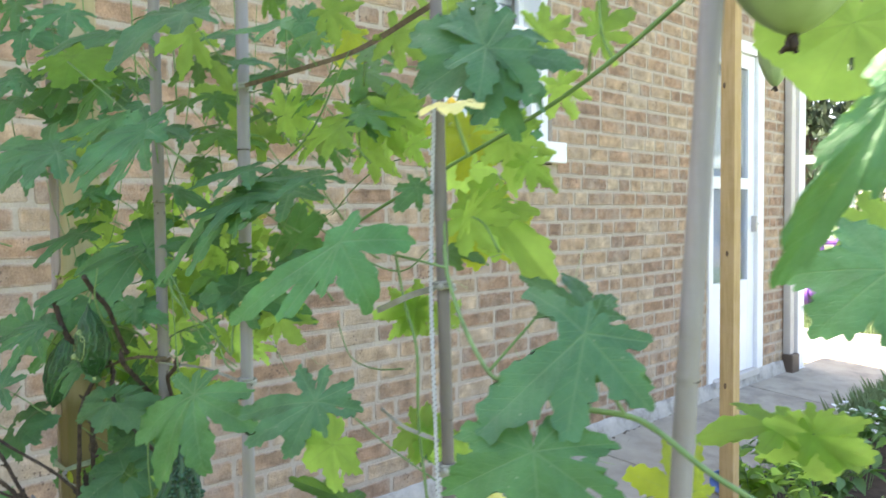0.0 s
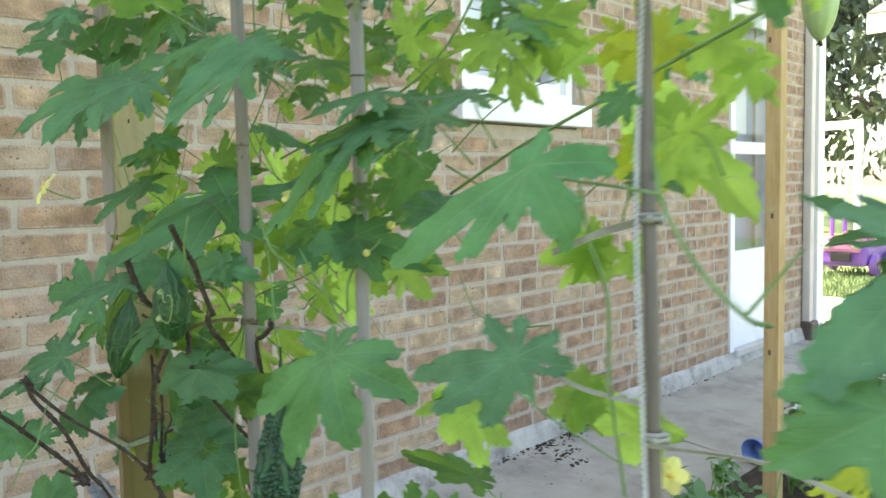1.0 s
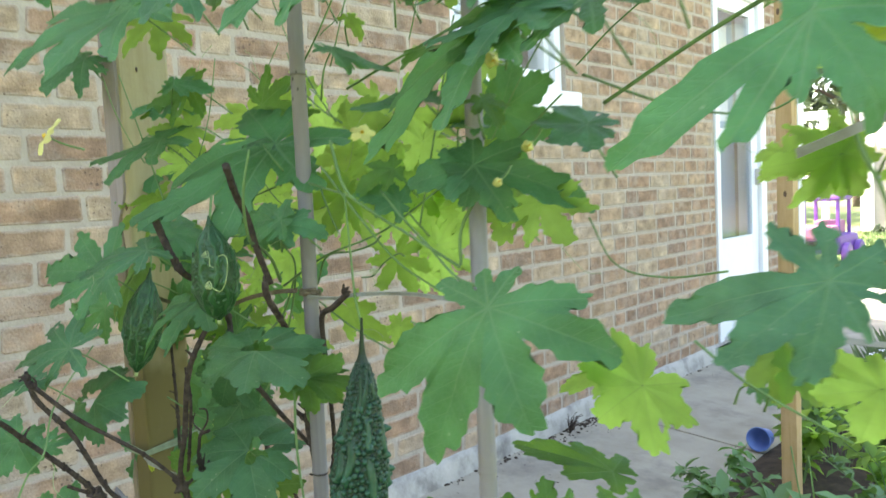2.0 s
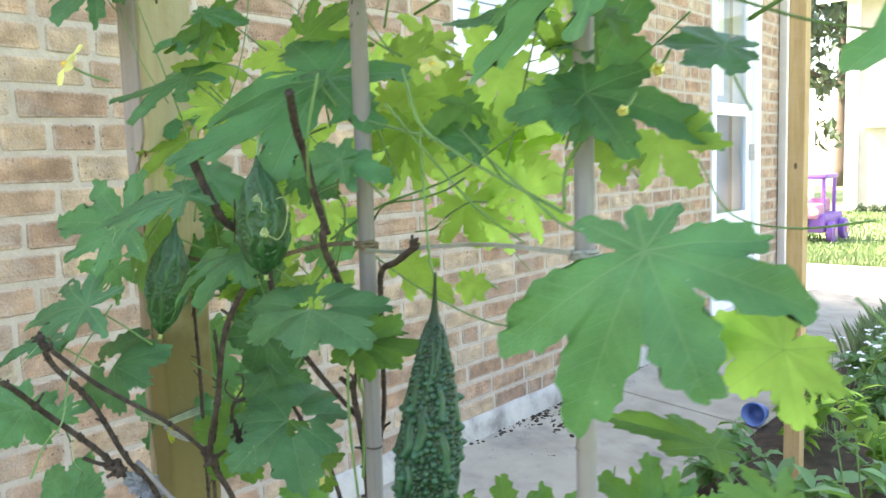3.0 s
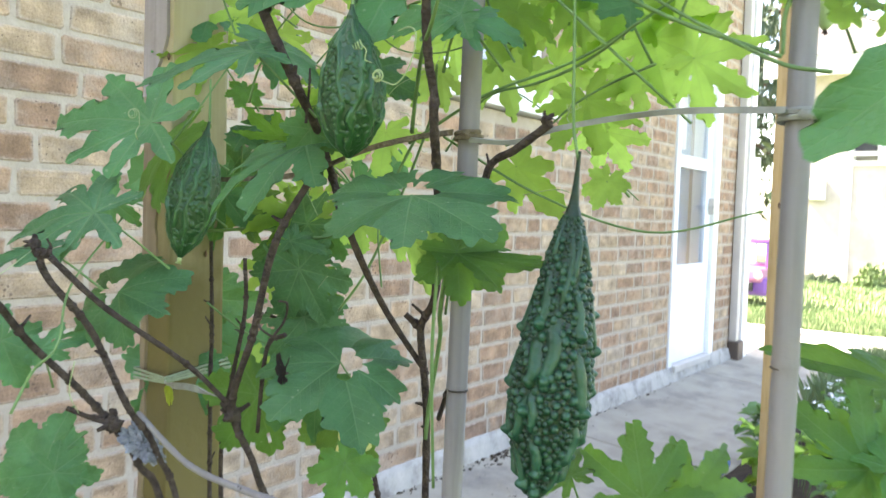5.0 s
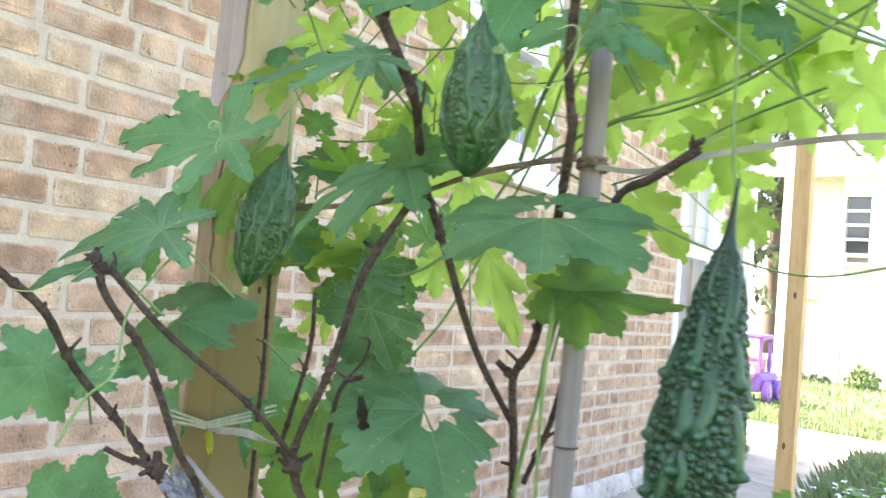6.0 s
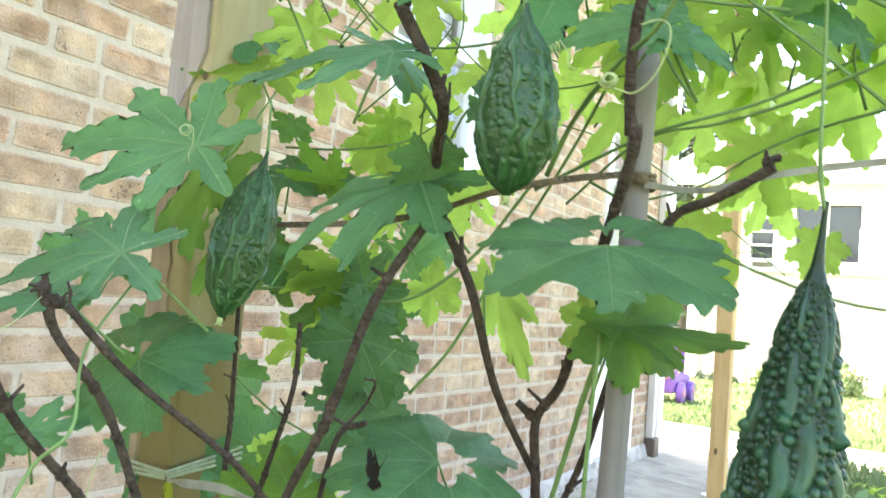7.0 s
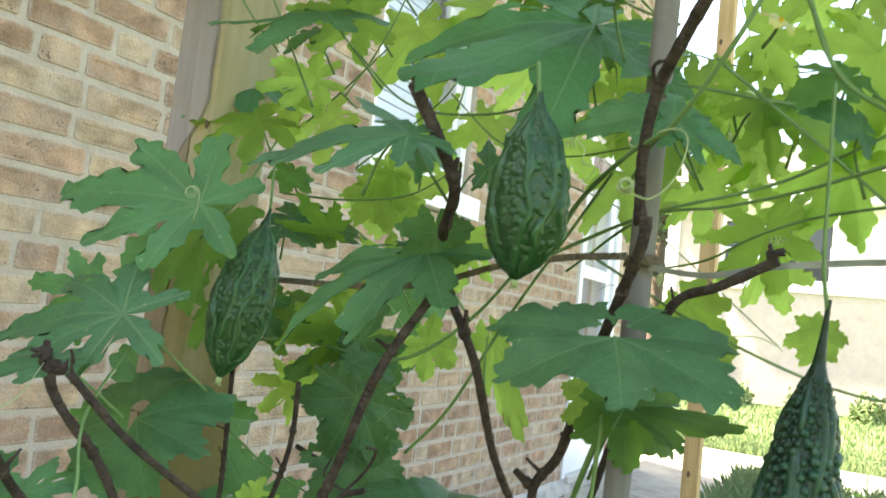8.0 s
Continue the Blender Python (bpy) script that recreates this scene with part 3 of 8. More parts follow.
def brick_verts(rnd, length):
    """A worn brick: a bevelled block whose front face is a little uneven."""
    h, d, c = (ROW - GAP) / 2, 0.05, 0.0030
    L, k = length / 2, 0.0055
    corner = ((-L, -h + k), (-L + k, -h), (L - k, -h), (L, -h + k), (L, h - k), (L - k, h), (-L + k, h), (-L, h - k))
    jit = [(rnd.uniform(-0.0022, 0.0022), rnd.uniform(-0.0022, 0.0022)) for _ in corner]
    v, f = [], []
    for x, s in ((-d, 0.0), (-0.0022, 0.0), (0.0, c)):
        for (y, z), (jy, jz) in zip(corner, jit):
            v.append((x + (rnd.uniform(-0.0008, 0.0010) if x == 0 else 0), (y + jy) * (1 - s / L), (z + jz) * (1 - s / h)))
    for r in (0, 8):
        for q in range(8):
            f.append((r + q, r + (q + 1) % 8, r + 8 + (q + 1) % 8, r + 8 + q))
    for q in range(8):
        y, z = v[16 + q][1], v[16 + q][2]
        v.append((rnd.uniform(-0.0006, 0.0012), y - math.copysign(min(0.010, abs(y) * 0.5), y), z - math.copysign(min(0.010, abs(z) * 0.5), z)))
    for q in range(8):
        f.append((16 + q, 16 + (q + 1) % 8, 24 + (q + 1) % 8, 24 + q))
    f.append(tuple(range(24, 32)))
    return v, f


def mark_face(me):
    """The middle of a brick's face is clean, its rim carries smeared mortar."""
    n = len(me.vertices) // 32
    me.attributes.new("clean", "FLOAT", "POINT").data.foreach_set("value", ([0.0] * 24 + [1.0] * 8) * n)


rb = random.Random(5)
SIZES = (0.197, 0.093, 0.145)
BRICKS = {}
for s in SIZES:
    for k in range(3):
        v, f = brick_verts(rb, s)
        me = bpy.data.meshes.new("brick")
        me.from_pydata(v, [], f)
        me.materials.append(BRICK)
        mark_face(me)
        BRICKS[s, k] = me
fv, ff = [], []
brick_jobs = []
z = 0.1329 + ROW / 2
row_i = 0
while z < TOP - 0.03:
    y = Y_A + (0.104 if row_i % 2 else 0.0) + rb.uniform(-0.01, 0.01)
    while y < Y_B - 0.03:
        s = SIZES[0] if rb.random() < 0.62 else (SIZES[1] if rb.random() < 0.8 else SIZES[2])
        end = min(y + s, Y_B - 0.002)
        cuts = [(y, end)]
        for y0, y1, z0, z1 in ((WIN[0], WIN[1], WIN[2] - 0.1, WIN[3]), DOOR):
            if z0 - 0.02 < z < z1 + 0.03:
                nxt = []
                for a, b in cuts:
                    if b <= y0 or a >= y1:
                        nxt.append((a, b))
                    else:
                        if a < y0 - 0.03:
                            nxt.append((a, y0 - 0.003))
                        if b > y1 + 0.03:
                            nxt.append((y1 + 0.003, b))
                cuts = nxt
        for a, b in cuts:
            whole = abs((b - a) - s) < 1e-6
            if whole and 0.45 < (a + b) / 2 < 2.1 and 0.6 < z < 1.75:
                brick_jobs.append((s, (a + b) / 2, z))
            else:
                v, f = brick_verts(rb, b - a)
                o = len(fv)
                push = rb.uniform(0.0002, 0.0020)
                fv.extend((p[0] + push, p[1] + (a + b) / 2, p[2] + z) for p in v)
                ff.extend(tuple(i + o for i in q) for q in f)
        y = end + GAP + rb.uniform(-0.002, 0.003)
    z += ROW
    row_i += 1
me = bpy.data.meshes.new("brick_field")
me.from_pydata(fv, [], ff)
me.materials.append(BRICK_FAR)
mark_face(me)
field = new("brick_field", me)
field.parent = wall
field["kind"] = "stuff"

# cement strip along the foot of the wall
pl = bmesh.new()
prev = None
rp = random.Random(9)
for i in range(181):
    y = Y_A + (Y_B - Y_A) * i / 180
    w = 0.024 + 0.012 * noise.noise(Vector((y * 2.3, 1.7, 0))) + 0.008 * noise.noise(Vector((y * 9, 0.3, 0)))
    hgt = PLINTH + 0.012 * noise.noise(Vector((y * 3.1, 5, 0))) + 0.006 * noise.noise(Vector((y * 14, 8, 0)))
    if DOOR[0] - 0.1 < y < DOOR[1] + 0.1:
        hgt = min(hgt, PLINTH)
    ring = [bm_v for bm_v in (pl.verts.new((-0.03, y, -0.05)), pl.verts.new((w + 0.014, y, -0.05)), pl.verts.new((w + 0.008, y, 0.070 + 0.012 * noise.noise(Vector((y * 7, 3, 2))))),
                              pl.verts.new((w * 0.8, y, hgt * 0.8)), pl.verts.new((0.012, y, hgt)), pl.verts.new((-0.03, y, hgt)))]
    if prev:
        for k in range(6):
            pl.faces.new((prev[k], prev[(k + 1) % 6], ring[(k + 1) % 6], ring[k]))
    prev = ring
plinth = part("plinth", pl, PARGE, smooth=True)
tagged(plinth, "uneven grey cement strip at the foot of the brick wall", "plinth", kind="structure")

# window
win = thing("window_1", (0, (WIN[0] + WIN[1]) / 2, WIN[2]), "white framed window with a pale sill in the brick wall", "window", kind="structure")


def under(parent, ob):
    """Hang ob under parent and keep it where it is."""
    ob.parent = parent
    ob.matrix_parent_inverse = Matrix.Translation(parent.location).inverted()
    return ob


y0, y1, z0, z1 = WIN
under(win, part("window_sill", boxes((-0.2, 0.045, y0 - 0.05, y1 + 0.05, z0 - 0.092, z0 - 0.002), bevel=0.006), WHITE))
fr = 0.045
under(win, part("window_frame", boxes((-0.16, -0.02, y0, y0 + fr, z0, z1), (-0.16, -0.02, y1 - fr, y1, z0, z1), (-0.16, -0.02, y0 + fr, y1 - fr, z0, z0 + fr), (-0.16, -0.02, y0 + fr, y1 - fr, z1 - fr, z1), bevel=0.004), WHITE))
mid_z = (z0 + z1) / 2
under(win, part("sash", boxes((-0.12, -0.05, y0 + fr, y0 + fr + 0.035, z0 + fr, mid_z), (-0.12, -0.05, y1 - fr - 0.035, y1 - fr, z0 + fr, mid_z), (-0.12, -0.05, y0 + fr + 0.035, y1 - fr - 0.035, z0 + fr, z0 + fr + 0.045), (-0.12, -0.05, y0 + fr + 0.035, y1 - fr - 0.035, mid_z - 0.04, mid_z), bevel=0.003), WHITE))
under(win, part("sash", boxes((-0.15, -0.121, y0 + fr, y0 + fr + 0.03, mid_z, z1 - fr), (-0.15, -0.121, y1 - fr - 0.03, y1 - fr, mid_z, z1 - fr), bevel=0.002), WHITE))
g = under(win, part("pane", boxes((-0.09, -0.085, y0 + fr + 0.03, y1 - fr - 0.03, z0 + fr + 0.04, mid_z - 0.03)), GLASS))
g.visible_shadow = False
g = under(win, part("pane", boxes((-0.14, -0.135, y0 + fr + 0.02, y1 - fr - 0.02, mid_z, z1 - fr)), GLASS))
g.visible_shadow = False
blind = thing("window_blind", (-0.2, (y0 + y1) / 2, z0), "pale slatted blind hanging behind the window glass", "blind")
for k in range(24):
    under(blind, part("slat", boxes((-0.225, -0.205, y0 + 0.03, y1 - 0.03, z0 + 0.03 + k * 0.04, z0 + 0.062 + k * 0.04)), WHITE))

# door
d0, d1, dz0, dz1 = DOOR
door = thing("door_1", (0, (d0 + d1) / 2, dz0), "white storm door with two glass panels in the brick wall", "door", kind="structure")
under(door, part("door_frame", boxes((-0.14, 0.012, d0 + 0.002, d0 + 0.055, dz0, dz1), (-0.14, 0.012, d1 - 0.09, d1 - 0.002, dz0, dz1), (-0.14, 0.012, d0 + 0.055, d1 - 0.09, dz1 - 0.07, dz1), bevel=0.004), WHITE))
gz = (0.72, 1.285, 1.355, 2.03)
ga, gb = d0 + 0.085, d1 - 0.185
leafd = boxes((-0.05, -0.012, d0 + 0.057, ga, dz0 + 0.01, dz1 - 0.072), (-0.05, -0.012, gb, d1 - 0.092, dz0 + 0.01, dz1 - 0.072),
              (-0.05, -0.012, ga, gb, dz0 + 0.01, gz[0]), (-0.05, -0.012, ga, gb, gz[1], gz[2]), (-0.05, -0.012, ga, gb, gz[3], dz1 - 0.072), bevel=0.003)
under(door, part("door_leaf", leafd, WHITE_METAL))
for za, zb in ((gz[0], gz[1]), (gz[2], gz[3])):
    g = under(door, part("pane", boxes((-0.034, -0.029, ga - 0.004, gb + 0.004, za - 0.004, zb + 0.004)), GLASS))
    g.visible_shadow = False
under(door, part("threshold", boxes((-0.14, 0.03, d0 + 0.06, d1 - 0.095, dz0 - 0.03, dz0 + 0.008), bevel=0.004), BEIGE_METAL))
hb = boxes((-0.012, 0.02, d1 - 0.135, d1 - 0.115, 1.02, 1.12), (0.02, 0.032, d1 - 0.165, d1 - 0.115, 1.062, 1.078), bevel=0.003)
under(door, part("door_handle", hb, BEIGE_METAL))
inner = thing("inner_door", (-0.18, (d0 + d1) / 2, dz0), "pale grey inner door behind the storm door glass", "door")
# panel tinted blue to stand in for sky reflected in the glass
under(inner, part("panel", boxes((-0.21, -0.16, d0 + 0.06, d1 - 0.09, dz0, dz1 - 0.07)), mat("reflected_sky_blue", (0.26, 0.36, 0.50), 0.5, scale=3)))
under(inner, part("curtain", boxes((-0.159, -0.152, ga + 0.02, gb - 0.01, 1.42, 2.0)), WHITE))

# downspout and white corner post
ds = thing("downspout", (0.03, 5.66, 0), "beige metal downspout with a dark brown foot at the wall corner", "downspout")
under(ds, part("pipe", boxes((0.004, 0.055, 5.585, 5.65, 0.18, TOP), bevel=0.008), BEIGE_METAL))
under(ds, part("shoe", boxes((0.0, 0.075, 5.575, 5.70, 0.0, 0.18), bevel=0.012), BROWN_METAL))
cp = thing("corner_post", (0.0, 5.8, 0), "white painted corner post of a porch", "post")
under(cp, part("shaft", boxes((-0.06, 0.045, 5.74, 5.85, 0.06, 2.62), bevel=0.005), WHITE))
under(cp, part("foot", boxes((-0.07, 0.055, 5.73, 5.86, 0, 0.06), bevel=0.004), WHITE))

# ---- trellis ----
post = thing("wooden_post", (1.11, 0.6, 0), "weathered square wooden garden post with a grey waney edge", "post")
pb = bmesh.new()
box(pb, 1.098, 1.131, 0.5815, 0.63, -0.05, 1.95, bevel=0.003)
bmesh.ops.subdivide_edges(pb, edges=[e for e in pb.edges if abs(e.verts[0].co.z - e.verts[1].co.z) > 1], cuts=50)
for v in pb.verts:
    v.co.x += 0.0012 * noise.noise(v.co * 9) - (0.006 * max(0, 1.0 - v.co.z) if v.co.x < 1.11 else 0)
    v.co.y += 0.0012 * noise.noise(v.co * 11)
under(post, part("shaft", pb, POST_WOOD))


def edge_strip(name, z0, z1, x0, x1, ragged, material, label):
    """A thin skin of weathered wood down one face of the post."""
    bm = bmesh.new()
    prev = None
    back, off = (0.5790, 0.0014) if material is POST_GREY else (0.5797, 0.0009)
    n = int((z1 - z0) / 0.006)
    for i in range(n + 1):
        z = z0 + (z1 - z0) * i / n
        w = ragged * (noise.noise(Vector((z * 22, 2, 1))) + 0.5 * noise.noise(Vector((z * 90, 2, 1))))
        d = 0.0007 * noise.noise(Vector((z * 60, 5, 1)))
        x1e = x1 - 0.024 * max(0, min(1, (1.085 - z) / 0.04)) if material is POST_GREY else x1
        lo = x0 - 0.006 * max(0, 1.0 - z) + 0.0012 * noise.noise(Vector((z * 9, 4, 4)))
        ring = [bm.verts.new((lo - off, back + 0.0008 + d, z)), bm.verts.new(((lo + x1e + w) / 2, back - 0.0004 + d, z)), bm.verts.new((x1e + w, back + d, z)), bm.verts.new((x1e + w + 0.0008, 0.5830, z)), bm.verts.new((lo - off, 0.590, z))]
        if prev:
            for k in range(5):
                bm.faces.new((prev[k], prev[(k + 1) % 5], ring[(k + 1) % 5], ring[k]))
        prev = ring
    under(post, part(name, bm, material, label=label))


edge_strip("waney_edge", 1.045, 1.95, 1.098, 1.1265, 0.0022, POST_GREY, "grey weathered wane on the post")
edge_strip("rough_edge", 0.90, 1.10, 1.098, 1.115, 0.005, POST_ROUGH, "rough brown bark edge of the post")
edge_strip("rough_edge", 0.0, 0.899, 1.098, 1.104, 0.002, POST_ROUGH, "rough brown bark edge of the post")
for x, y, z, r in ((1.1285, 0.5795, 1.072, 0.0022), (1.1315, 0.598, 1.2, 0.0022), (1.1275, 0.5795, 0.975, 0.0022), (1.1315, 0.612, 0.93, 0.0022)):
    kb = bmesh.new()
    bmesh.ops.create_icosphere(kb, subdivisions=2, radius=r, matrix=Matrix.LocRotScale((x, y, z), None, (0.5, 0.5, 1.2)))
    under(post, part("knot", kb, KNOT, smooth=True))

stake = thing("wooden_stake", (1.066, 2.511, 0), "golden square lumber stake standing in the garden bed", "stake")
sb = boxes((1.044, 1.088, 2.489, 2.533, -0.05, 2.5), bevel=0.003)
under(stake, part("shaft", sb, STAKE_WOOD))
for z in (0.62, 1.02, 1.52, 1.83):
    kb = bmesh.new()
    bmesh.ops.create_icosphere(kb, subdivisions=2, radius=0.007, matrix=Matrix.LocRotScale((1.066 + 0.012 * math.sin(z * 40), 2.4892, z), None, (0.7, 0.10, 1.4)))
    under(stake, part("knot", kb, KNOT, smooth=True))


def cane(at, top, dia, nodes, label, lean=(0, 0), skin=BAMBOO):
    """A bamboo cane with swollen joints."""
    t = thing("bamboo_cane", (at[0], at[1], 0), label, "cane", "bamboo canes of the trellis")
    bm = bmesh.new()
    prof = []
    zs = sorted(set([-0.05 + top * i / 40 for i in range(41)]) | {n + d for n in nodes for d in (-0.006, -0.003, -0.0015, 0, 0.0015, 0.003, 0.006)})
    for z in zs:
        r = dia / 2 * (1.04 - 0.06 * z / top)
        for n in nodes:
            d = z - n
            if abs(d) < 0.0065:
                r *= 1 + 0.06 * math.exp(-(d / 0.0022) ** 2) - 0.07 * math.exp(-((d + 0.003) / 0.0012) ** 2)
        prof.append((r, z))
    lathe(bm, prof, 18)
    for v in bm.verts:
        v.co.x += at[0] + lean[0] * (v.co.z - 1.0) + 0.002 * noise.noise(Vector((v.co.z * 2, at[0] * 9, 0)))
        v.co.y += at[1] + lean[1] * (v.co.z - 1.0) + 0.002 * noise.noise(Vector((v.co.z * 2, at[0] * 9, 7)))
    under(t, part("culm", bm, skin, smooth=True))
    for n in nodes:
        nb = bmesh.new()
        lathe(nb, [(dia * 0.50, n - 0.0024), (dia * 0.522, n - 0.0019), (dia * 0.50, n - 0.0014)], 18, Matrix.Translation((at[0] + lean[0] * (n - 1), at[1] + lean[1] * (n - 1), 0)))
        under(t, part("node_ring", nb, BAMBOO_DARK, smooth=True))
    return t


P1 = cane((1.3925, 0.583), 1.75, 0.0108, (0.30, 0.62, 0.875, 1.16, 1.45), "weathered grey bamboo cane standing in the garden bed", (0.02, -0.01))
P2 = cane((1.553, 0.580), 1.7, 0.0102, (0.33, 0.64, 0.911, 1.2, 1.46), "pale grey bamboo cane with dark joints beside a hanging gourd", (0.01, 0.0), BAMBOO_PALE)
P3 = cane((1.787, 0.580), 1.6, 0.0078, (0.28, 0.55, 0.82, 1.02, 1.3), "thin bamboo cane with a dotted tape tied along it", (-0.02, 0.0), BAMBOO_OLD)
P4 = cane((1.932, 0.600), 1.7, 0.0112, (0.36, 0.7, 1.062, 1.33), "thick grey bamboo cane leaning a little beside large leaves", (0.066, 0.0), BAMBOO_PALE)

# dotted tape along the thin cane
tape = thing("dotted_tape", (1.784, 0.572, 0.9), "white woven tape with a dotted edge tied along a cane", "tape")
pts = smooth_path([(1.7865, 0.5735, 1.24), (1.7835, 0.573, 1.17), (1.782, 0.572, 1.10), (1.7845, 0.5715, 1.03), (1.787, 0.572, 0.96), (1.791, 0.5725, 0.88)], 10)
tb = bmesh.new()
prev = None
for p in pts:
    ring = [tb.verts.new(p + Vector((dx * 0.72, dx * 0.69 + dn * -0.7, dn * 0.0)) + Vector((dn * 0.7, 0, 0))) for dx, dn in ((-0.0012, 0), (0.0012, 0), (0.0012, 0.0007), (-0.0012, 0.0007))]
    if prev:
        for k in range(4):
            tb.faces.new((prev[k], prev[(k + 1) % 4], ring[(k + 1) % 4], ring[k]))
    prev = ring
under(tape, part("band", tb, CLOTH_WHITE))
for i in range(220):
    p = pts[int(i * (len(pts) - 1) / 219.5)].lerp(pts[min(len(pts) - 1, int(i * (len(pts) - 1) / 219.5) + 1)], (i * (len(pts) - 1) / 219.5) % 1)
    side = 0.001 if i % 2 else -0.001
    db = bmesh.new()
    bmesh.ops.create_cube(db, size=1, matrix=Matrix.Translation(p + Vector((side * 0.72 + 0.0006, side * 0.69 - 0.0006, 0))) @ Matrix.Rotation(radians(44), 4, "Z") @ Matrix.Diagonal((0.0005, 0.0005, 0.0008, 1)))
    under(tape, part("dot", db, INK))


def band(name, pts, w, material, label, twist=0.6, thick=0.0007):
    """A flat plastic or cloth tie stretched between canes."""
    t = thing(name, pts[0], label, "tie", "ties of the trellis")
    line = smooth_path(pts, 8)
    bm = bmesh.new()
    prev = None
    for i, p in enumerate(line):
        a = twist * math.sin(i * 0.35) + 0.3
        d = (line[min(i + 1, len(line) - 1)] - line[max(i - 1, 0)]).normalized()
        u = (Vector((0, 0, 1)) * math.cos(a) + d.cross(Vector((0, 0, 1))) * math.sin(a)).normalized()
        n = d.cross(u)
        ring = [bm.verts.new(p + u * s * w / 2 + n * q * thick) for s, q in ((-1, 0), (1, 0), (1, 1), (-1, 1))]
        if prev:
            for k in range(4):
                bm.faces.new((prev[k], prev[(k + 1) % 4], ring[(k + 1) % 4], ring[k]))
        else:
            bm.faces.new(ring)
        prev = ring
    bm.faces.new(prev[::-1])
    under(t, part("strip", bm, material))
    return t


def wrap(t, c, r, material, turns=2, h=0.005):
    """Turns of a tie wound round a cane, with a knot."""
    pts = [Vector((c[0] + r * math.cos(a), c[1] + r * math.sin(a), c[2] + h * (a / (turns * math.tau) - 0.5))) for a in [k * math.tau * turns / 28 for k in range(29)]]
    under(t, part("loop", tube(bmesh.new(), pts, 0.0013, sides=6, rough=0.1), material))
    kb = bmesh.new()
    bmesh.ops.create_icosphere(kb, subdivisions=2, radius=0.0028, matrix=Matrix.LocRotScale((c[0] + 0.004, c[1] - r - 0.0012, c[2]), None, (1, 0.7, 0.8)))
    under(t, part("knot", kb, material))


b1 = band("garden_tie", [(1.388, 0.575, 1.008), (1.365, 0.573, 1.006), (1.335, 0.568, 1.0), (1.305, 0.562, 0.99), (1.26, 0.57, 0.985), (1.135, 0.60, 0.985)], 0.0032, TWINE_BROWN, "brown flat cord tied from a cane towards the post", 0.2)
wrap(b1, (1.3925, 0.583, 1.006), 0.0068, TWINE_BROWN)
b2 = band("garden_tie", [(1.397, 0.577, 1.004), (1.42, 0.585, 1.003), (1.45, 0.578, 1.008), (1.50, 0.573, 1.012), (1.55, 0.572, 1.010)], 0.0026, TWINE, "grey plastic tie stretched between two bamboo canes", 0.35)
wrap(b2, (1.553, 0.580, 1.008), 0.0072, TWINE)
b3 = band("garden_tie", [(1.728, 0.575, 1.081), (1.745, 0.574, 1.087), (1.765, 0.5735, 1.094), (1.783, 0.5735, 1.099)], 0.0042, TWINE, "short grey plastic tie end on a thin cane", 0.35)
wrap(b3, (1.7855, 0.580, 1.10), 0.0062, TWINE)
b4 = band("garden_tie", [(1.787, 0.573, 0.985), (1.83, 0.60, 0.98), (1.88, 0.60, 0.972), (1.94, 0.592, 0.965)], 0.0026, TWINE, "pale plastic tie low between two canes", 0.35)
wrap(b4, (1.788, 0.580, 0.988), 0.0062, TWINE)
b5 = band("garden_tie", [(1.784, 0.575, 1.005), (1.74, 0.585, 1.004), (1.70, 0.60, 1.006)], 0.0026, TWINE, "short loose plastic tie at a thin cane", 0.35)
b6 = band("garden_tie", [(1.563, 0.578, 1.249), (1.62, 0.59, 1.255), (1.68, 0.60, 1.262), (1.78, 0.577, 1.27)], 0.0036, TWINE_BROWN, "brown cord tied high between two canes", 0.3)
wrap(b6, (1.556, 0.580, 1.248), 0.0068, TWINE)


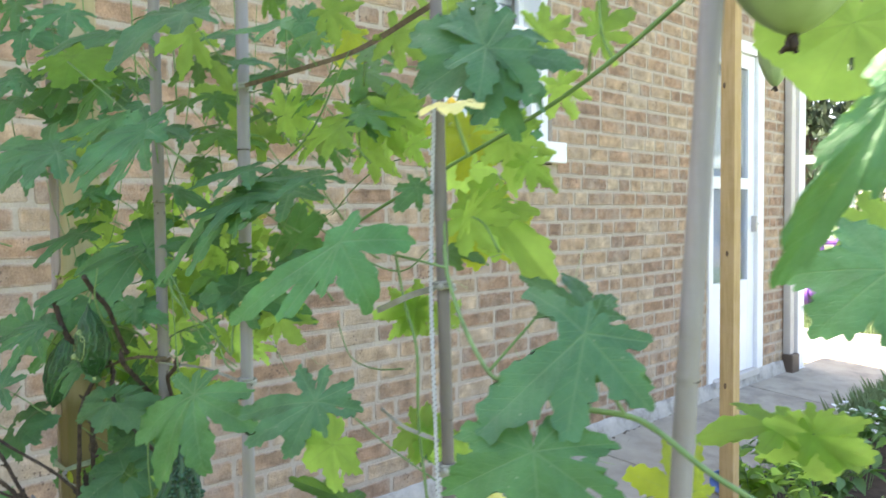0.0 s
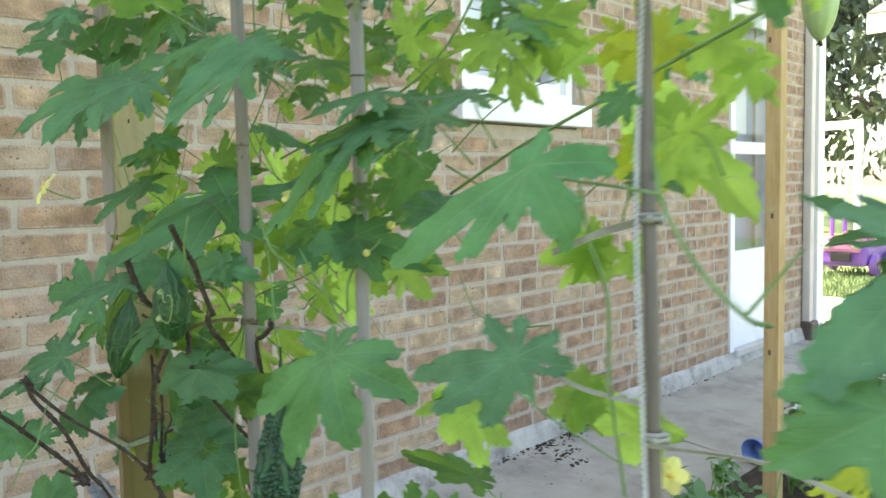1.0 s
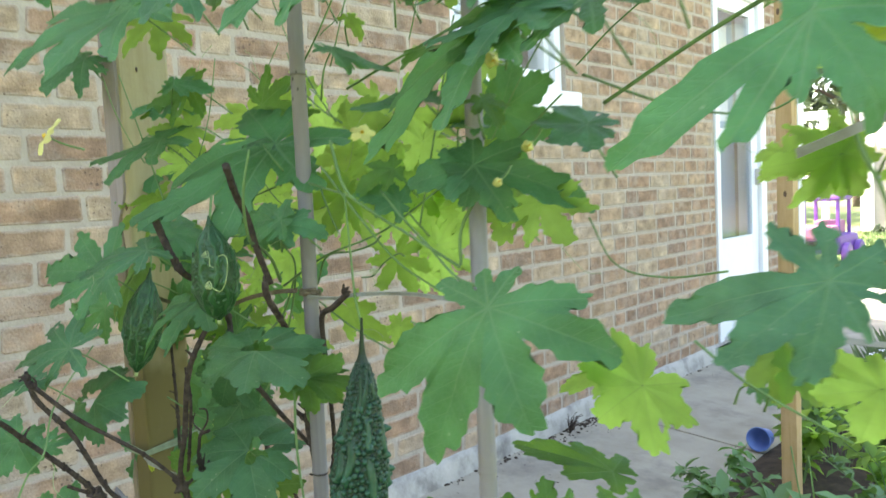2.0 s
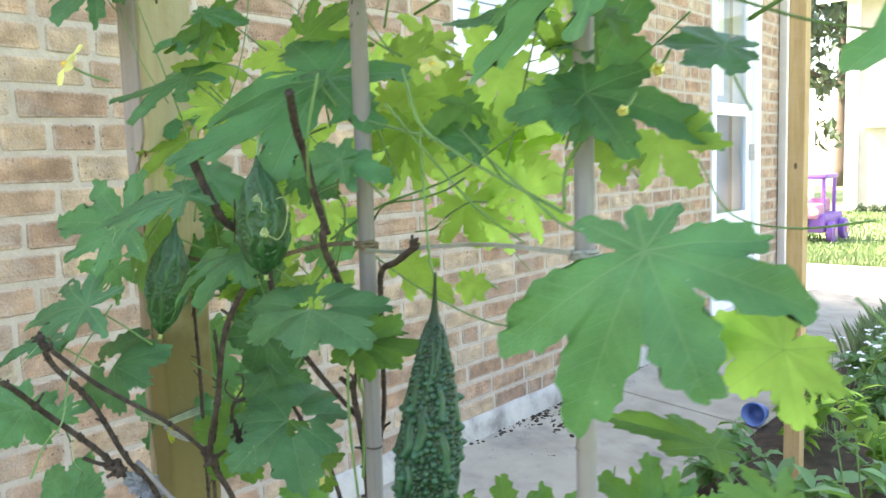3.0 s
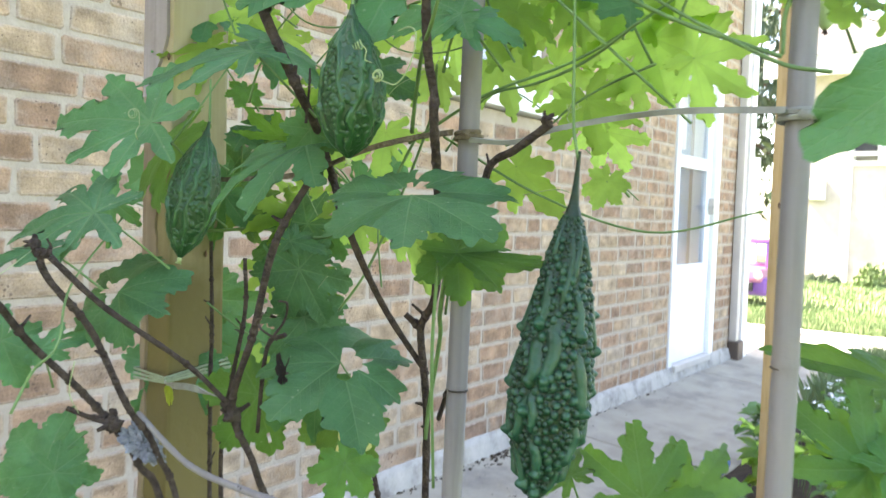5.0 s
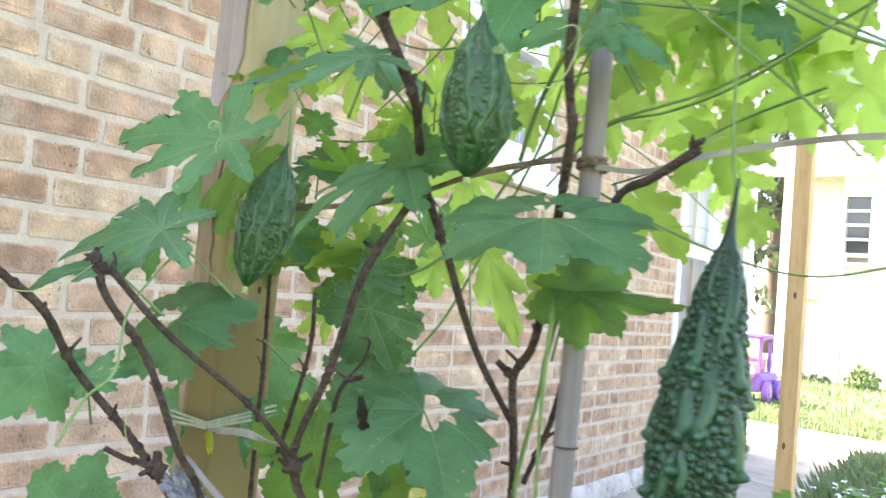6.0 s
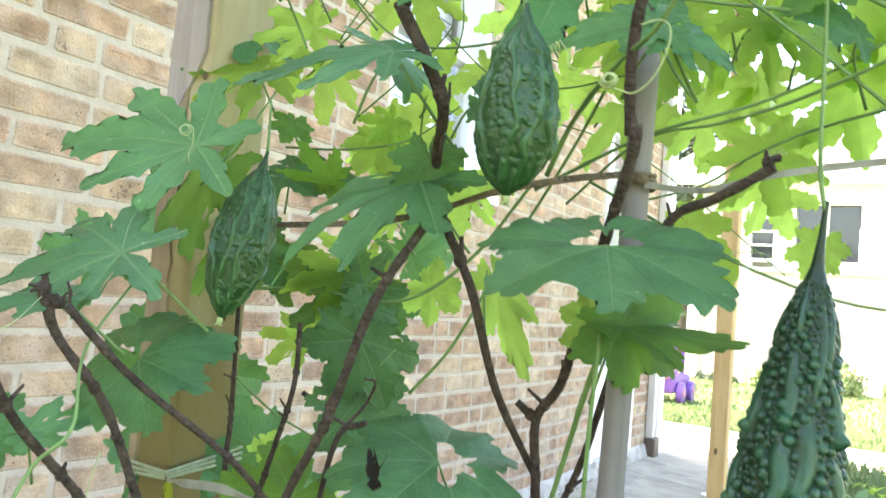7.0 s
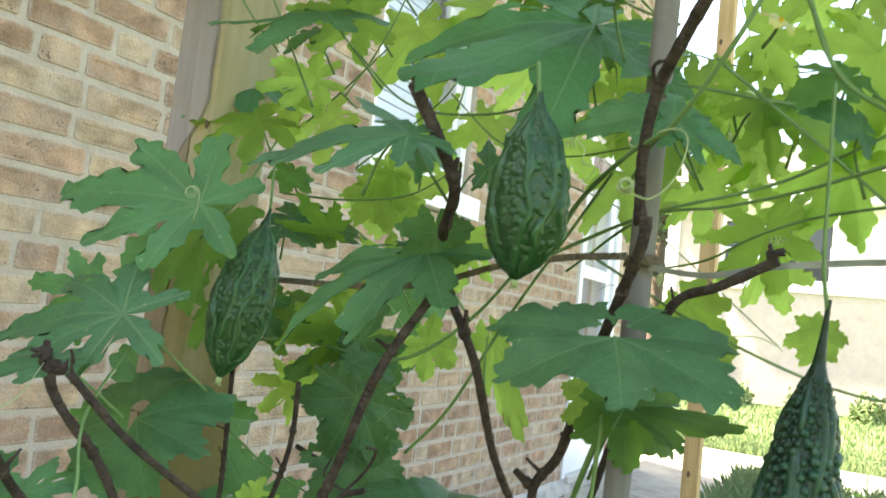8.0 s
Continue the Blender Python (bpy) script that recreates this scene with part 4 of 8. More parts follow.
# ---- leaves ----
# lobes as (angle, length, half width), the radius that joins them, the depth of the teeth
SHAPES = {
    "a": ([(0, 1.0, 0.185), (44, 0.92, 0.175), (-45, 0.90, 0.175), (90, 0.74, 0.185), (-92, 0.74, 0.185), (136, 0.54, 0.175), (-135, 0.55, 0.175)], 0.27, 0.062),
    "c": ([(0, 1.0, 0.25), (50, 0.68, 0.22), (-48, 0.66, 0.22), (105, 0.52, 0.21), (-102, 0.52, 0.21)], 0.28, 0.056),
    "d": ([(0, 1.0, 0.285), (52, 0.94, 0.27), (-53, 0.92, 0.27), (104, 0.82, 0.265), (-103, 0.84, 0.265), (147, 0.62, 0.23), (-147, 0.62, 0.23)], 0.49, 0.060),
    "p": ([(0, 1.0, 0.135), (33, 0.80, 0.14), (-33, 0.72, 0.14), (80, 0.64, 0.165), (-75, 0.54, 0.165), (140, 0.42, 0.18), (-135, 0.42, 0.18)], 0.20, 0.060),
    "r": ([(0, 0.86, 0.31), (55, 0.96, 0.31), (-55, 1.0, 0.31), (105, 1.0, 0.31), (-105, 1.04, 0.31), (150, 0.80, 0.27), (-150, 0.80, 0.27)], 0.64, 0.062),
    "e": ([(57, 1.25, 0.18), (21, 1.33, 0.21), (-23, 1.14, 0.21), (-72, 1.10, 0.17), (-104, 0.82, 0.18), (-155, 0.46, 0.20), (166, 0.42, 0.20), (119, 0.56, 0.20)], 0.20, 0.052),
    "g": ([(22, 1.32, 0.095), (0, 0.99, 0.10), (-15, 0.56, 0.14), (-60, 0.68, 0.24), (-127, 0.74, 0.24), (172, 0.34, 0.20)], 0.16, 0.046),
    "h": ([(51, 1.50, 0.155), (24, 1.46, 0.16), (-8, 1.05, 0.19), (-55, 0.64, 0.23), (-116, 0.84, 0.22), (-151, 0.80, 0.20), (157, 0.75, 0.17), (114, 0.80, 0.19)], 0.30, 0.066),
    "s": ([(25, 1.22, 0.18), (-13, 0.90, 0.19), (-68, 0.80, 0.19), (-105, 0.60, 0.20), (111, 0.75, 0.16), (165, 0.30, 0.20)], 0.24, 0.060),
    "f": ([(0, 1.0, 0.5), (50, 0.98, 0.5), (-50, 0.98, 0.5), (100, 0.95, 0.5), (-100, 0.95, 0.5), (145, 0.7, 0.3), (-145, 0.7, 0.3)], 0.8, 0.02),
}
# half the width of a lobe along its length: widest past the middle, then drawn to a point
LOBE_S = np.linspace(0.002, 1, 90)
LOBE_W = LOBE_S ** 0.97 * (1 - LOBE_S) ** 0.68
LOBE_W = LOBE_W / LOBE_W.max()


def leaf_mesh(shape, seed, material):
    """A palmate leaf: lobes drawn to a point, coarse teeth, low folds along the veins, drooping tips and a chewed hole or two."""
    lobes, core_r, tooth = SHAPES[shape]
    rnd = random.Random(seed)
    free = 1.0 if shape in "acd" else 0.5
    lobes = [(radians(a + free * rnd.uniform(-6, 6)), l * (1 + free * rnd.uniform(-0.12, 0.07)), b * rnd.uniform(0.9, 1.12), rnd.uniform(-0.26, 0.14)) for a, l, b in lobes]
    n = 216
    angs = [-math.pi + (k + 0.5) * math.tau / n for k in range(n)]
    for lobe in lobes:
        a = lobe[0]
        angs = [t for t in angs if abs(t - a) > 0.03] + [a - 0.022, a, a + 0.022]
    angs.sort()
    droop, cup, ph = rnd.uniform(0.10, 0.26), rnd.uniform(0.10, 0.22), rnd.uniform(0, 9)
    outlines = []
    for a, l, b, _ in lobes:
        x, w = LOBE_S * l, LOBE_W * b * l
        outlines.append((a, np.arctan2(w, x)[::-1], np.hypot(x, w)[::-1]))

    def radius(t):
        r = core_r * (1 - 0.92 * math.exp(-((math.pi - abs(t)) / (0.08 if shape == "r" else 0.17)) ** 2))
        for a, ang, rad in outlines:
            d = abs((t - a + math.pi) % math.tau - math.pi)
            if d < ang[-1]:
                r = max(r, float(np.interp(d, ang, rad)))
        return r

    rads = [radius(t) for t in angs]
    line = [Vector((r * math.sin(t), r * math.cos(t))) for r, t in zip(rads, angs)]
    m = len(line)
    run, edge = 0.0, []
    for i, p in enumerate(line):
        d = line[(i + 1) % m] - line[i - 1]
        out = Vector((-d.y, d.x))
        if out.length > 1e-6:
            out.normalize()
        if out.dot(p) < 0:
            out = -out
        run += (p - line[i - 1]).length
        q = run * 5.6 + ph + 0.3 * math.sin(run * 4 + ph)
        saw = q % 1.0
        saw = (saw / 0.7) ** 0.7 if saw < 0.7 else ((1 - saw) / 0.3) ** 1.3
        amp = tooth * (0.8 + 0.4 * math.sin(int(q) * 2.4 + ph)) * min(1, p.length * 1.5)
        nick = tooth * 0.35 * math.sin(run * 17.0 + 1.7 * ph) * min(1, max(0, p.length - 0.3) * 2.5)
        edge.append(p + out * (amp * (saw - 0.55) * 1.5 + nick))
    fr = (0.12, 0.28, 0.46, 0.63, 0.79, 0.91, 1.0)
    verts, place = [(0, 0, 0)], [0.0, 0.0, 0.0]
    for t, p, R in zip(angs, edge, rads):
        near, lift, off = 9, 0, 0
        for lobe in lobes:
            dd = (t - lobe[0] + math.pi) % math.tau - math.pi
            if abs(dd) < near:
                near, lift, off = abs(dd), lobe[3], dd
        for f in fr:
            x, y = (p.x, p.y) if f == 1.0 else (R * f * math.sin(t), R * f * math.cos(t))
            r = math.hypot(x, y)
            u, v = r * math.cos(off), r * math.sin(off)
            z = -droop * r * r + cup * (math.sqrt(v * v + 0.0016) - 0.04)
            z += lift * max(0, r - 0.3) ** 1.3 * max(0, 1 - near * 1.4)
            z += 0.07 * r * noise.noise(Vector((x * 2.6 + seed, y * 2.6, ph))) + 0.045 * r * r * math.sin(t * 4 + ph)
            z += 0.030 * f ** 3 * noise.noise(Vector((x * 6, y * 6 + seed, ph)))
            verts.append((x, y, z))
            place.extend((u, v, r))
    k = len(fr)
    holes = set()
    for h in range(rnd.choice((0, 1, 1, 2)) if shape != "r" else 0):
        i0, q0 = rnd.randrange(m), rnd.choice((2, 3, 3))
        for j in range(rnd.randrange(3, 6)):
            holes.add(((i0 + j) % m, q0))
    # round leaves close behind their stalk round an open eye
    if shape == "r":
        holes |= {(i, q) for i, t in enumerate(angs) for q in (0, 1) if math.pi - abs(t) < 1.6 - 1.2 * q}
    faces = []
    for i in range(m):
        j = (i + 1) % m
        if shape != "r" or math.pi - abs(angs[i]) > 1.6:
            faces.append((0, 1 + j * k, 1 + i * k))
        for q in range(k - 1):
            if (i, q) not in holes:
                faces.append((1 + i * k + q, 1 + j * k + q, 1 + j * k + q + 1, 1 + i * k + q + 1))
    me = bpy.data.meshes.new("leaf")
    me.from_pydata(verts, [], faces)
    at = me.attributes.new("lobe", "FLOAT_VECTOR", "POINT")
    at.data.foreach_set("vector", place)
    for f in me.polygons:
        f.use_smooth = True
    me.materials.append(material)
    return me


LEAF_MESH = {}
leaf_count = [0]
vine = thing("bitter_melon_vine", (1.4, 0.6, 0.02), "climbing bitter melon vine with lobed green leaves on canes", "vine")
vine_base = Matrix.Translation(vine.location).inverted()


def leaf(base, tip, normal, width, shape, material, petiole=True):
    """One lobed leaf from its stalk's end to its tip, facing along the normal."""
    i = leaf_count[0]
    leaf_count[0] += 1
    key = (shape, i % 6, material.name)
    if key not in LEAF_MESH:
        LEAF_MESH[key] = leaf_mesh(shape, 11 + 7 * (i % 6) + ord(shape), material)
    b, t, n = Vector(base), Vector(tip), Vector(normal)
    yv = t - b
    xv = yv.cross(n).normalized() * yv.length * width
    zv = xv.cross(yv).normalized() * yv.length
    m = Matrix((xv, yv, zv)).transposed().to_4x4()
    m.translation = b
    ob = new("leaf", LEAF_MESH[key])
    ob.parent = vine
    ob.matrix_parent_inverse = vine_base
    ob.matrix_basis = m
    if material is LEAF_YELLOW:
        ob["label"] = "leaf coloured yellow as if sunlit"
    if petiole:
        rnd = random.Random(i)
        L = min(0.036, 0.45 * yv.length) + 0.010
        back = (-yv.normalized() * 0.6 - n.normalized() * 0.7 + Vector((rnd.uniform(-0.3, 0.3), 0.25, -0.25))).normalized()
        pts = smooth_path([b, b - zv.normalized() * 0.004 + back * L * 0.4, b + back * L + Vector((0, 0.005, -0.010))], 4)
        ob2 = part("petiole", tube(bmesh.new(), pts, 0.0005, 0.0008, sides=5), STEM, smooth=True)
        ob2.parent = vine
        ob2.matrix_parent_inverse = vine_base
    return ob


stem_count = [0]


def stem(pts, r0, r1):
    stem_count[0] += 1
    ob = part("stem", tube(bmesh.new(), smooth_path(pts, 7), r0 * 0.52, r1 * 0.52, sides=8, rough=0.06, seed=stem_count[0]), STEM, smooth=True)
    ob.parent = vine
    ob.matrix_parent_inverse = vine_base


def tendril(pts, r0, r1):
    line = smooth_path(pts, 8)
    ob = part("tendril", tube(bmesh.new(), line, r0 * 0.52, r1 * 0.5, sides=5), TENDRIL, smooth=True)
    ob.parent = vine
    ob.matrix_parent_inverse = vine_base


def coil(at, r, turns, axis, rise):
    """A tendril that runs in straight and winds up into a small tightening spring."""
    q = Vector(axis).to_track_quat("Z", "Y")
    steps = int(turns * 16)
    pts = [Vector((r, -r * (5 - k) * 0.9, -rise * 0.4 * (5 - k) + 0.25 * r * (5 - k) * math.sin(k * 1.3))) for k in range(5)]
    for k in range(steps + 1):
        a, w = k * math.tau / 16, r * (1 - 0.5 * k / steps)
        pts.append(Vector((w * math.cos(a), w * math.sin(a), rise * a / math.tau)))
    ob = part("tendril", tube(bmesh.new(), [Vector(at) + q @ p for p in pts], 0.00030, 0.00022, sides=5), TENDRIL, smooth=True)
    ob.parent = vine
    ob.matrix_parent_inverse = vine_base


def stalk(pts, r0, r1):
    stem(pts, r0 * 1.5, r1 * 1.5)


dry = thing("dry_vine", (1.3, 0.6, 0.02), "bare brown woody stems with pruned knobby ends beside a post", "dry stems")
dry_base = Matrix.Translation(dry.location).inverted()
dry_count = [0]


def branch(pts, r0, r1):
    """A bare woody stem: knobbly, with swollen joints and blunt ends."""
    dry_count[0] += 1
    rnd = random.Random(dry_count[0] * 17)
    r0, r1 = r0 * 0.52, r1 * 0.52
    line = smooth_path(pts, 12)
    bm = tube(bmesh.new(), line, r0, r1, sides=9, rough=0.07, seed=dry_count[0])
    length = sum((a - b).length for a, b in zip(line, line[1:]))
    for k in range(max(1, int(length / 0.07))):
        i = rnd.randrange(2, max(3, len(line) - 2))
        bmesh.ops.create_icosphere(bm, subdivisions=2, radius=max(r0, r1) * rnd.uniform(1.0, 1.22), matrix=Matrix.LocRotScale(line[min(i, len(line) - 1)], None, (1, 1, 1.2)))
        if length > 0.05 and rnd.random() < 0.45:
            p = line[min(i, len(line) - 1)]
            d = Vector((rnd.uniform(-1, 1), rnd.uniform(-1, 0.4), rnd.uniform(0.1, 1))).normalized()
            tube(bm, [p, p + d * 0.004, p + d * rnd.uniform(0.006, 0.011)], r0 * 0.6, r0 * 0.35, sides=6, rough=0.2, seed=k)
    ob = part("woody_stem", bm, BARK, smooth=True)
    ob.parent = dry
    ob.matrix_parent_inverse = dry_base


def knob(at, r):
    """A swollen pruning knob."""
    bm = bmesh.new()
    bmesh.ops.create_icosphere(bm, subdivisions=3, radius=r)
    for v in bm.verts:
        v.co = v.co * (1 + 0.5 * noise.noise(v.co * 300 + Vector((at[0] * 90, 0, 0)))) + Vector(at)
    rnd = random.Random(int(at[0] * 1e4))
    for k in range(5):
        d = Vector((rnd.uniform(-1, 1), rnd.uniform(-1, 0.3), rnd.uniform(-0.3, 1.2))).normalized()
        bend = d + Vector((rnd.uniform(-0.5, 0.5), 0, rnd.uniform(-0.4, 0.5)))
        tube(bm, [Vector(at) + d * r * 0.5, Vector(at) + d * r * 1.3, Vector(at) + d * r * 1.3 + bend * r * rnd.uniform(0.3, 0.9)], r * 0.42, r * 0.20, sides=6, rough=0.25, seed=k)
    ob = part("knob", bm, BARK, smooth=True)
    ob.parent = dry
    ob.matrix_parent_inverse = dry_base


branch([(1.175, 0.465, 0.939), (1.182, 0.470, 0.921), (1.192, 0.490, 0.891), (1.198, 0.510, 0.844), (1.198, 0.530, 0.812), (1.205, 0.548, 0.74), (1.214, 0.58, 0.42), (1.22, 0.60, 0.01)], .0042, .0034)
branch([(1.193, 0.465, 0.935), (1.207, 0.490, 0.906), (1.228, 0.530, 0.871), (1.240, 0.555, 0.842)], .0036, .0030)
branch([(1.189, 0.400, 0.940), (1.178, 0.420, 0.929), (1.179, 0.440, 0.913), (1.159, 0.470, 0.882), (1.162, 0.500, 0.849), (1.166, 0.515, 0.829), (1.178, 0.530, 0.800), (1.192, 0.545, 0.74), (1.21, 0.58, 0.40), (1.23, 0.60, 0.01)], .0040, .0048)
branch([(1.145, 0.500, 0.835), (1.153, 0.510, 0.829), (1.166, 0.515, 0.829)], .0030, .0036)
branch([(1.245, 0.61, 0.01), (1.252, 0.60, 0.40), (1.254, 0.585, 0.72), (1.246, 0.570, 0.799), (1.240, 0.555, 0.841), (1.271, 0.545, 0.894), (1.294, 0.540, 0.947), (1.313, 0.550, 0.986)], .0045, .0040)
branch([(1.315, 0.510, 1.065), (1.329, 0.512, 1.041), (1.333, 0.520, 1.024), (1.312, 0.552, 1.010), (1.308, 0.567, 0.989), (1.330, 0.560, 0.956), (1.331, 0.590, 0.911), (1.341, 0.620, 0.869)], .0052, .0034)
branch([(1.405, 0.537, 1.019), (1.403, 0.540, 1.008), (1.390, 0.560, 0.987), (1.370, 0.590, 0.952), (1.356, 0.605, 0.917), (1.343, 0.610, 0.898), (1.343, 0.615, 0.867), (1.342, 0.620, 0.830), (1.338, 0.625, 0.72), (1.33, 0.63, 0.40), (1.33, 0.64, 0.01)], .0044, .0044)
branch([(1.335, 0.605, 0.906), (1.343, 0.610, 0.898)], .0034, .0045)
branch([(1.447, 0.571, 1.009), (1.426, 0.575, 0.998), (1.408, 0.580, 0.990), (1.396, 0.590, 0.964), (1.380, 0.605, 0.927), (1.363, 0.620, 0.881), (1.343, 0.630, 0.840)], .0042, .0030)
branch([(1.224, 0.575, 0.933), (1.219, 0.580, 0.898), (1.201, 0.585, 0.851), (1.184, 0.590, 0.802), (1.176, 0.60, 0.70), (1.18, 0.62, 0.35), (1.19, 0.63, 0.01)], .0026, .0034)
branch([(1.154, 0.600, 0.941), (1.157, 0.600, 0.873), (1.157, 0.600, 0.801), (1.16, 0.605, 0.40), (1.16, 0.61, 0.01)], .0026, .0034)
branch([(1.192, 0.620, 0.891), (1.227, 0.630, 0.875), (1.249, 0.640, 0.841), (1.261, 0.650, 0.815), (1.28, 0.66, 0.70), (1.29, 0.67, 0.35), (1.29, 0.67, 0.01)], .0028, .0038)
branch([(1.281, 0.560, 0.892), (1.265, 0.560, 0.881), (1.246, 0.570, 0.825)], .0028, .0024)
branch([(1.271, 0.560, 0.890), (1.280, 0.560, 0.900), (1.288, 0.555, 0.911), (1.286, 0.550, 0.913)], .0016, .0012)
branch([(1.274, 0.560, 0.888), (1.258, 0.560, 0.894), (1.261, 0.560, 0.903)], .0014, .0010)
branch([(1.290, 0.550, 0.849), (1.292, 0.550, 0.865), (1.295, 0.550, 0.873)], .0030, .0016)
branch([(1.194, 0.465, 0.936), (1.194, 0.465, 0.941), (1.196, 0.462, 0.945)], .0016, .0010)
branch([(1.179, 0.440, 0.913), (1.179, 0.440, 0.918)], .0018, .0012)
branch([(1.408, 0.580, 0.990), (1.406, 0.580, 0.997)], .0014, .0010)
branch([(1.327, 0.530, 1.010), (1.329, 0.530, 1.030), (1.329, 0.530, 1.038)], .0015, .0010)
branch([(1.180, 0.465, 0.939), (1.181, 0.467, 0.927)], .0040, .0030)
branch([(1.435, 0.495, 1.094), (1.420, 0.510, 1.077), (1.408, 0.525, 1.062), (1.402, 0.535, 1.040), (1.400, 0.545, 1.017)], .0044, .0042)
branch([(1.407, 0.525, 1.065), (1.407, 0.522, 1.071), (1.412, 0.520, 1.072)], .0016, .0010)
stem([(1.494, 0.560, 1.048), (1.453, 0.590, 1.040), (1.421, 0.600, 1.034), (1.386, 0.605, 1.029), (1.342, 0.630, 1.004)], .0015, .0013)
stem([(1.493, 0.580, 1.034), (1.456, 0.610, 1.032), (1.431, 0.620, 1.024), (1.408, 0.630, 1.013), (1.372, 0.650, 1.008)], .0013, .0011)
stem([(1.383, 0.580, 0.937), (1.372, 0.590, 0.911), (1.365, 0.600, 0.896), (1.351, 0.610, 0.853), (1.349, 0.610, 0.833)], .0026, .0024)
stem([(1.150, 0.600, 0.948), (1.190, 0.620, 0.951), (1.252, 0.620, 0.948), (1.289, 0.630, 0.973), (1.327, 0.620, 1.012)], .0022, .0018)
stem([(1.265, 0.620, 0.900), (1.289, 0.620, 0.928), (1.316, 0.620, 0.976), (1.354, 0.600, 1.022), (1.380, 0.570, 1.042)], .0018, .0014)
stem([(1.348, 0.590, 1.011), (1.367, 0.570, 1.030), (1.395, 0.540, 1.043), (1.416, 0.520, 1.049), (1.440, 0.502, 1.075), (1.452, 0.500, 1.102)], .0024, .0014)
stem([(1.156, 0.560, 1.002), (1.164, 0.580, 1.033), (1.151, 0.620, 1.076)], .0016, .0012)
stem([(1.178, 0.580, 0.900), (1.189, 0.600, 0.881), (1.214, 0.620, 0.864)], .0014, .0012)
stem([(1.204, 0.440, 0.853), (1.206, 0.450, 0.874), (1.213, 0.460, 0.889), (1.188, 0.480, 0.918), (1.173, 0.520, 0.957)], .0016, .0012)
stem([(1.320, 0.600, 0.921), (1.316, 0.600, 0.950), (1.316, 0.600, 0.967)], .0012, .0008)
stem([(1.568, 0.560, 1.021), (1.550, 0.562, 1.026), (1.523, 0.570, 1.042), (1.498, 0.575, 1.058), (1.475, 0.580, 1.075)], .0016, .0014)
stem([(1.387, 0.600, 1.085), (1.399, 0.600, 1.060), (1.408, 0.600, 1.046)], .0016, .0012)
stem([(1.452, 0.560, 1.108), (1.464, 0.560, 1.077), (1.485, 0.565, 1.061), (1.508, 0.570, 1.048), (1.548, 0.569, 1.030)], .0020, .0017)
stem([(1.567, 0.570, 1.075), (1.550, 0.570, 1.052), (1.548, 0.570, 1.031)], .0022, .0018)
stem([(1.385, 0.570, 0.942), (1.383, 0.570, 0.892), (1.379, 0.580, 0.819)], .0020, .0016)
stem([(1.338, 0.600, 1.006), (1.390, 0.600, 1.030), (1.444, 0.610, 1.048), (1.506, 0.620, 1.084)], .0018, .0014)
stem([(1.448, 0.580, 1.072), (1.402, 0.580, 1.083)], .0018, .0012)
stem([(1.934, 0.600, 1.248), (1.891, 0.600, 1.223), (1.846, 0.600, 1.202), (1.773, 0.600, 1.175), (1.688, 0.600, 1.143), (1.625, 0.600, 1.114)], .0026, .0020)
stem([(1.744, 0.575, 1.128), (1.749, 0.580, 1.087), (1.760, 0.580, 1.057), (1.761, 0.580, 1.011), (1.770, 0.580, 0.951)], .0019, .0019)
stem([(1.791, 0.575, 1.125), (1.799, 0.570, 1.105), (1.823, 0.560, 1.077), (1.848, 0.550, 1.060), (1.861, 0.545, 1.058)], .0024, .0022)
stem([(1.848, 0.550, 1.060), (1.856, 0.560, 1.074), (1.864, 0.570, 1.088)], .0018, .0014)
stem([(1.781, 0.580, 1.215), (1.784, 0.580, 1.164), (1.790, 0.577, 1.119)], .0020, .0018)
stem([(1.899, 0.565, 1.046), (1.928, 0.570, 1.044), (1.960, 0.570, 1.028), (1.984, 0.570, 1.019)], .0030, .0026)
stem([(1.920, 0.570, 1.044), (1.917, 0.560, 1.059), (1.924, 0.540, 1.077)], .0018, .0014)
stem([(1.725, 0.560, 1.124), (1.778, 0.565, 1.116), (1.797, 0.570, 1.112)], .0018, .0014)
stem([(1.671, 0.600, 0.994), (1.692, 0.620, 0.969), (1.731, 0.640, 0.943)], .0014, .0012)
stem([(1.893, 0.600, 1.223), (1.886, 0.600, 1.238), (1.884, 0.600, 1.256)], .0016, .0012)
stem([(1.182, 0.560, 1.371), (1.195, 0.560, 1.312), (1.154, 0.560, 1.273)], .0014, .0010)
stem([(1.286, 0.540, 1.303), (1.443, 0.540, 1.231), (1.516, 0.550, 1.188)], .0016, .0012)
stem([(1.425, 0.600, 1.146), (1.597, 0.600, 1.194), (1.671, 0.600, 1.263)], .0018, .0014)
stem([(1.417, 0.580, 1.093), (1.480, 0.580, 1.035), (1.503, 0.600, 1.010)], .0016, .0012)
stalk([(1.463, 0.560, 1.074), (1.463, 0.562, 1.040), (1.463, 0.564, 1.008), (1.465, 0.566, 0.992)], .0008, .0011)
stalk([(1.359, 0.530, 1.078), (1.363, 0.525, 1.061)], .0012, .0013)
stalk([(1.198, 0.565, 1.048), (1.202, 0.562, 1.019)], .0008, .0012)
tendril([(1.168, 0.420, 0.927), (1.194, 0.420, 0.923), (1.210, 0.430, 0.927), (1.183, 0.460, 0.938)], .0006, .0004)
tendril([(1.231, 0.460, 0.882), (1.226, 0.460, 0.865), (1.217, 0.470, 0.850)], .0006, .0004)
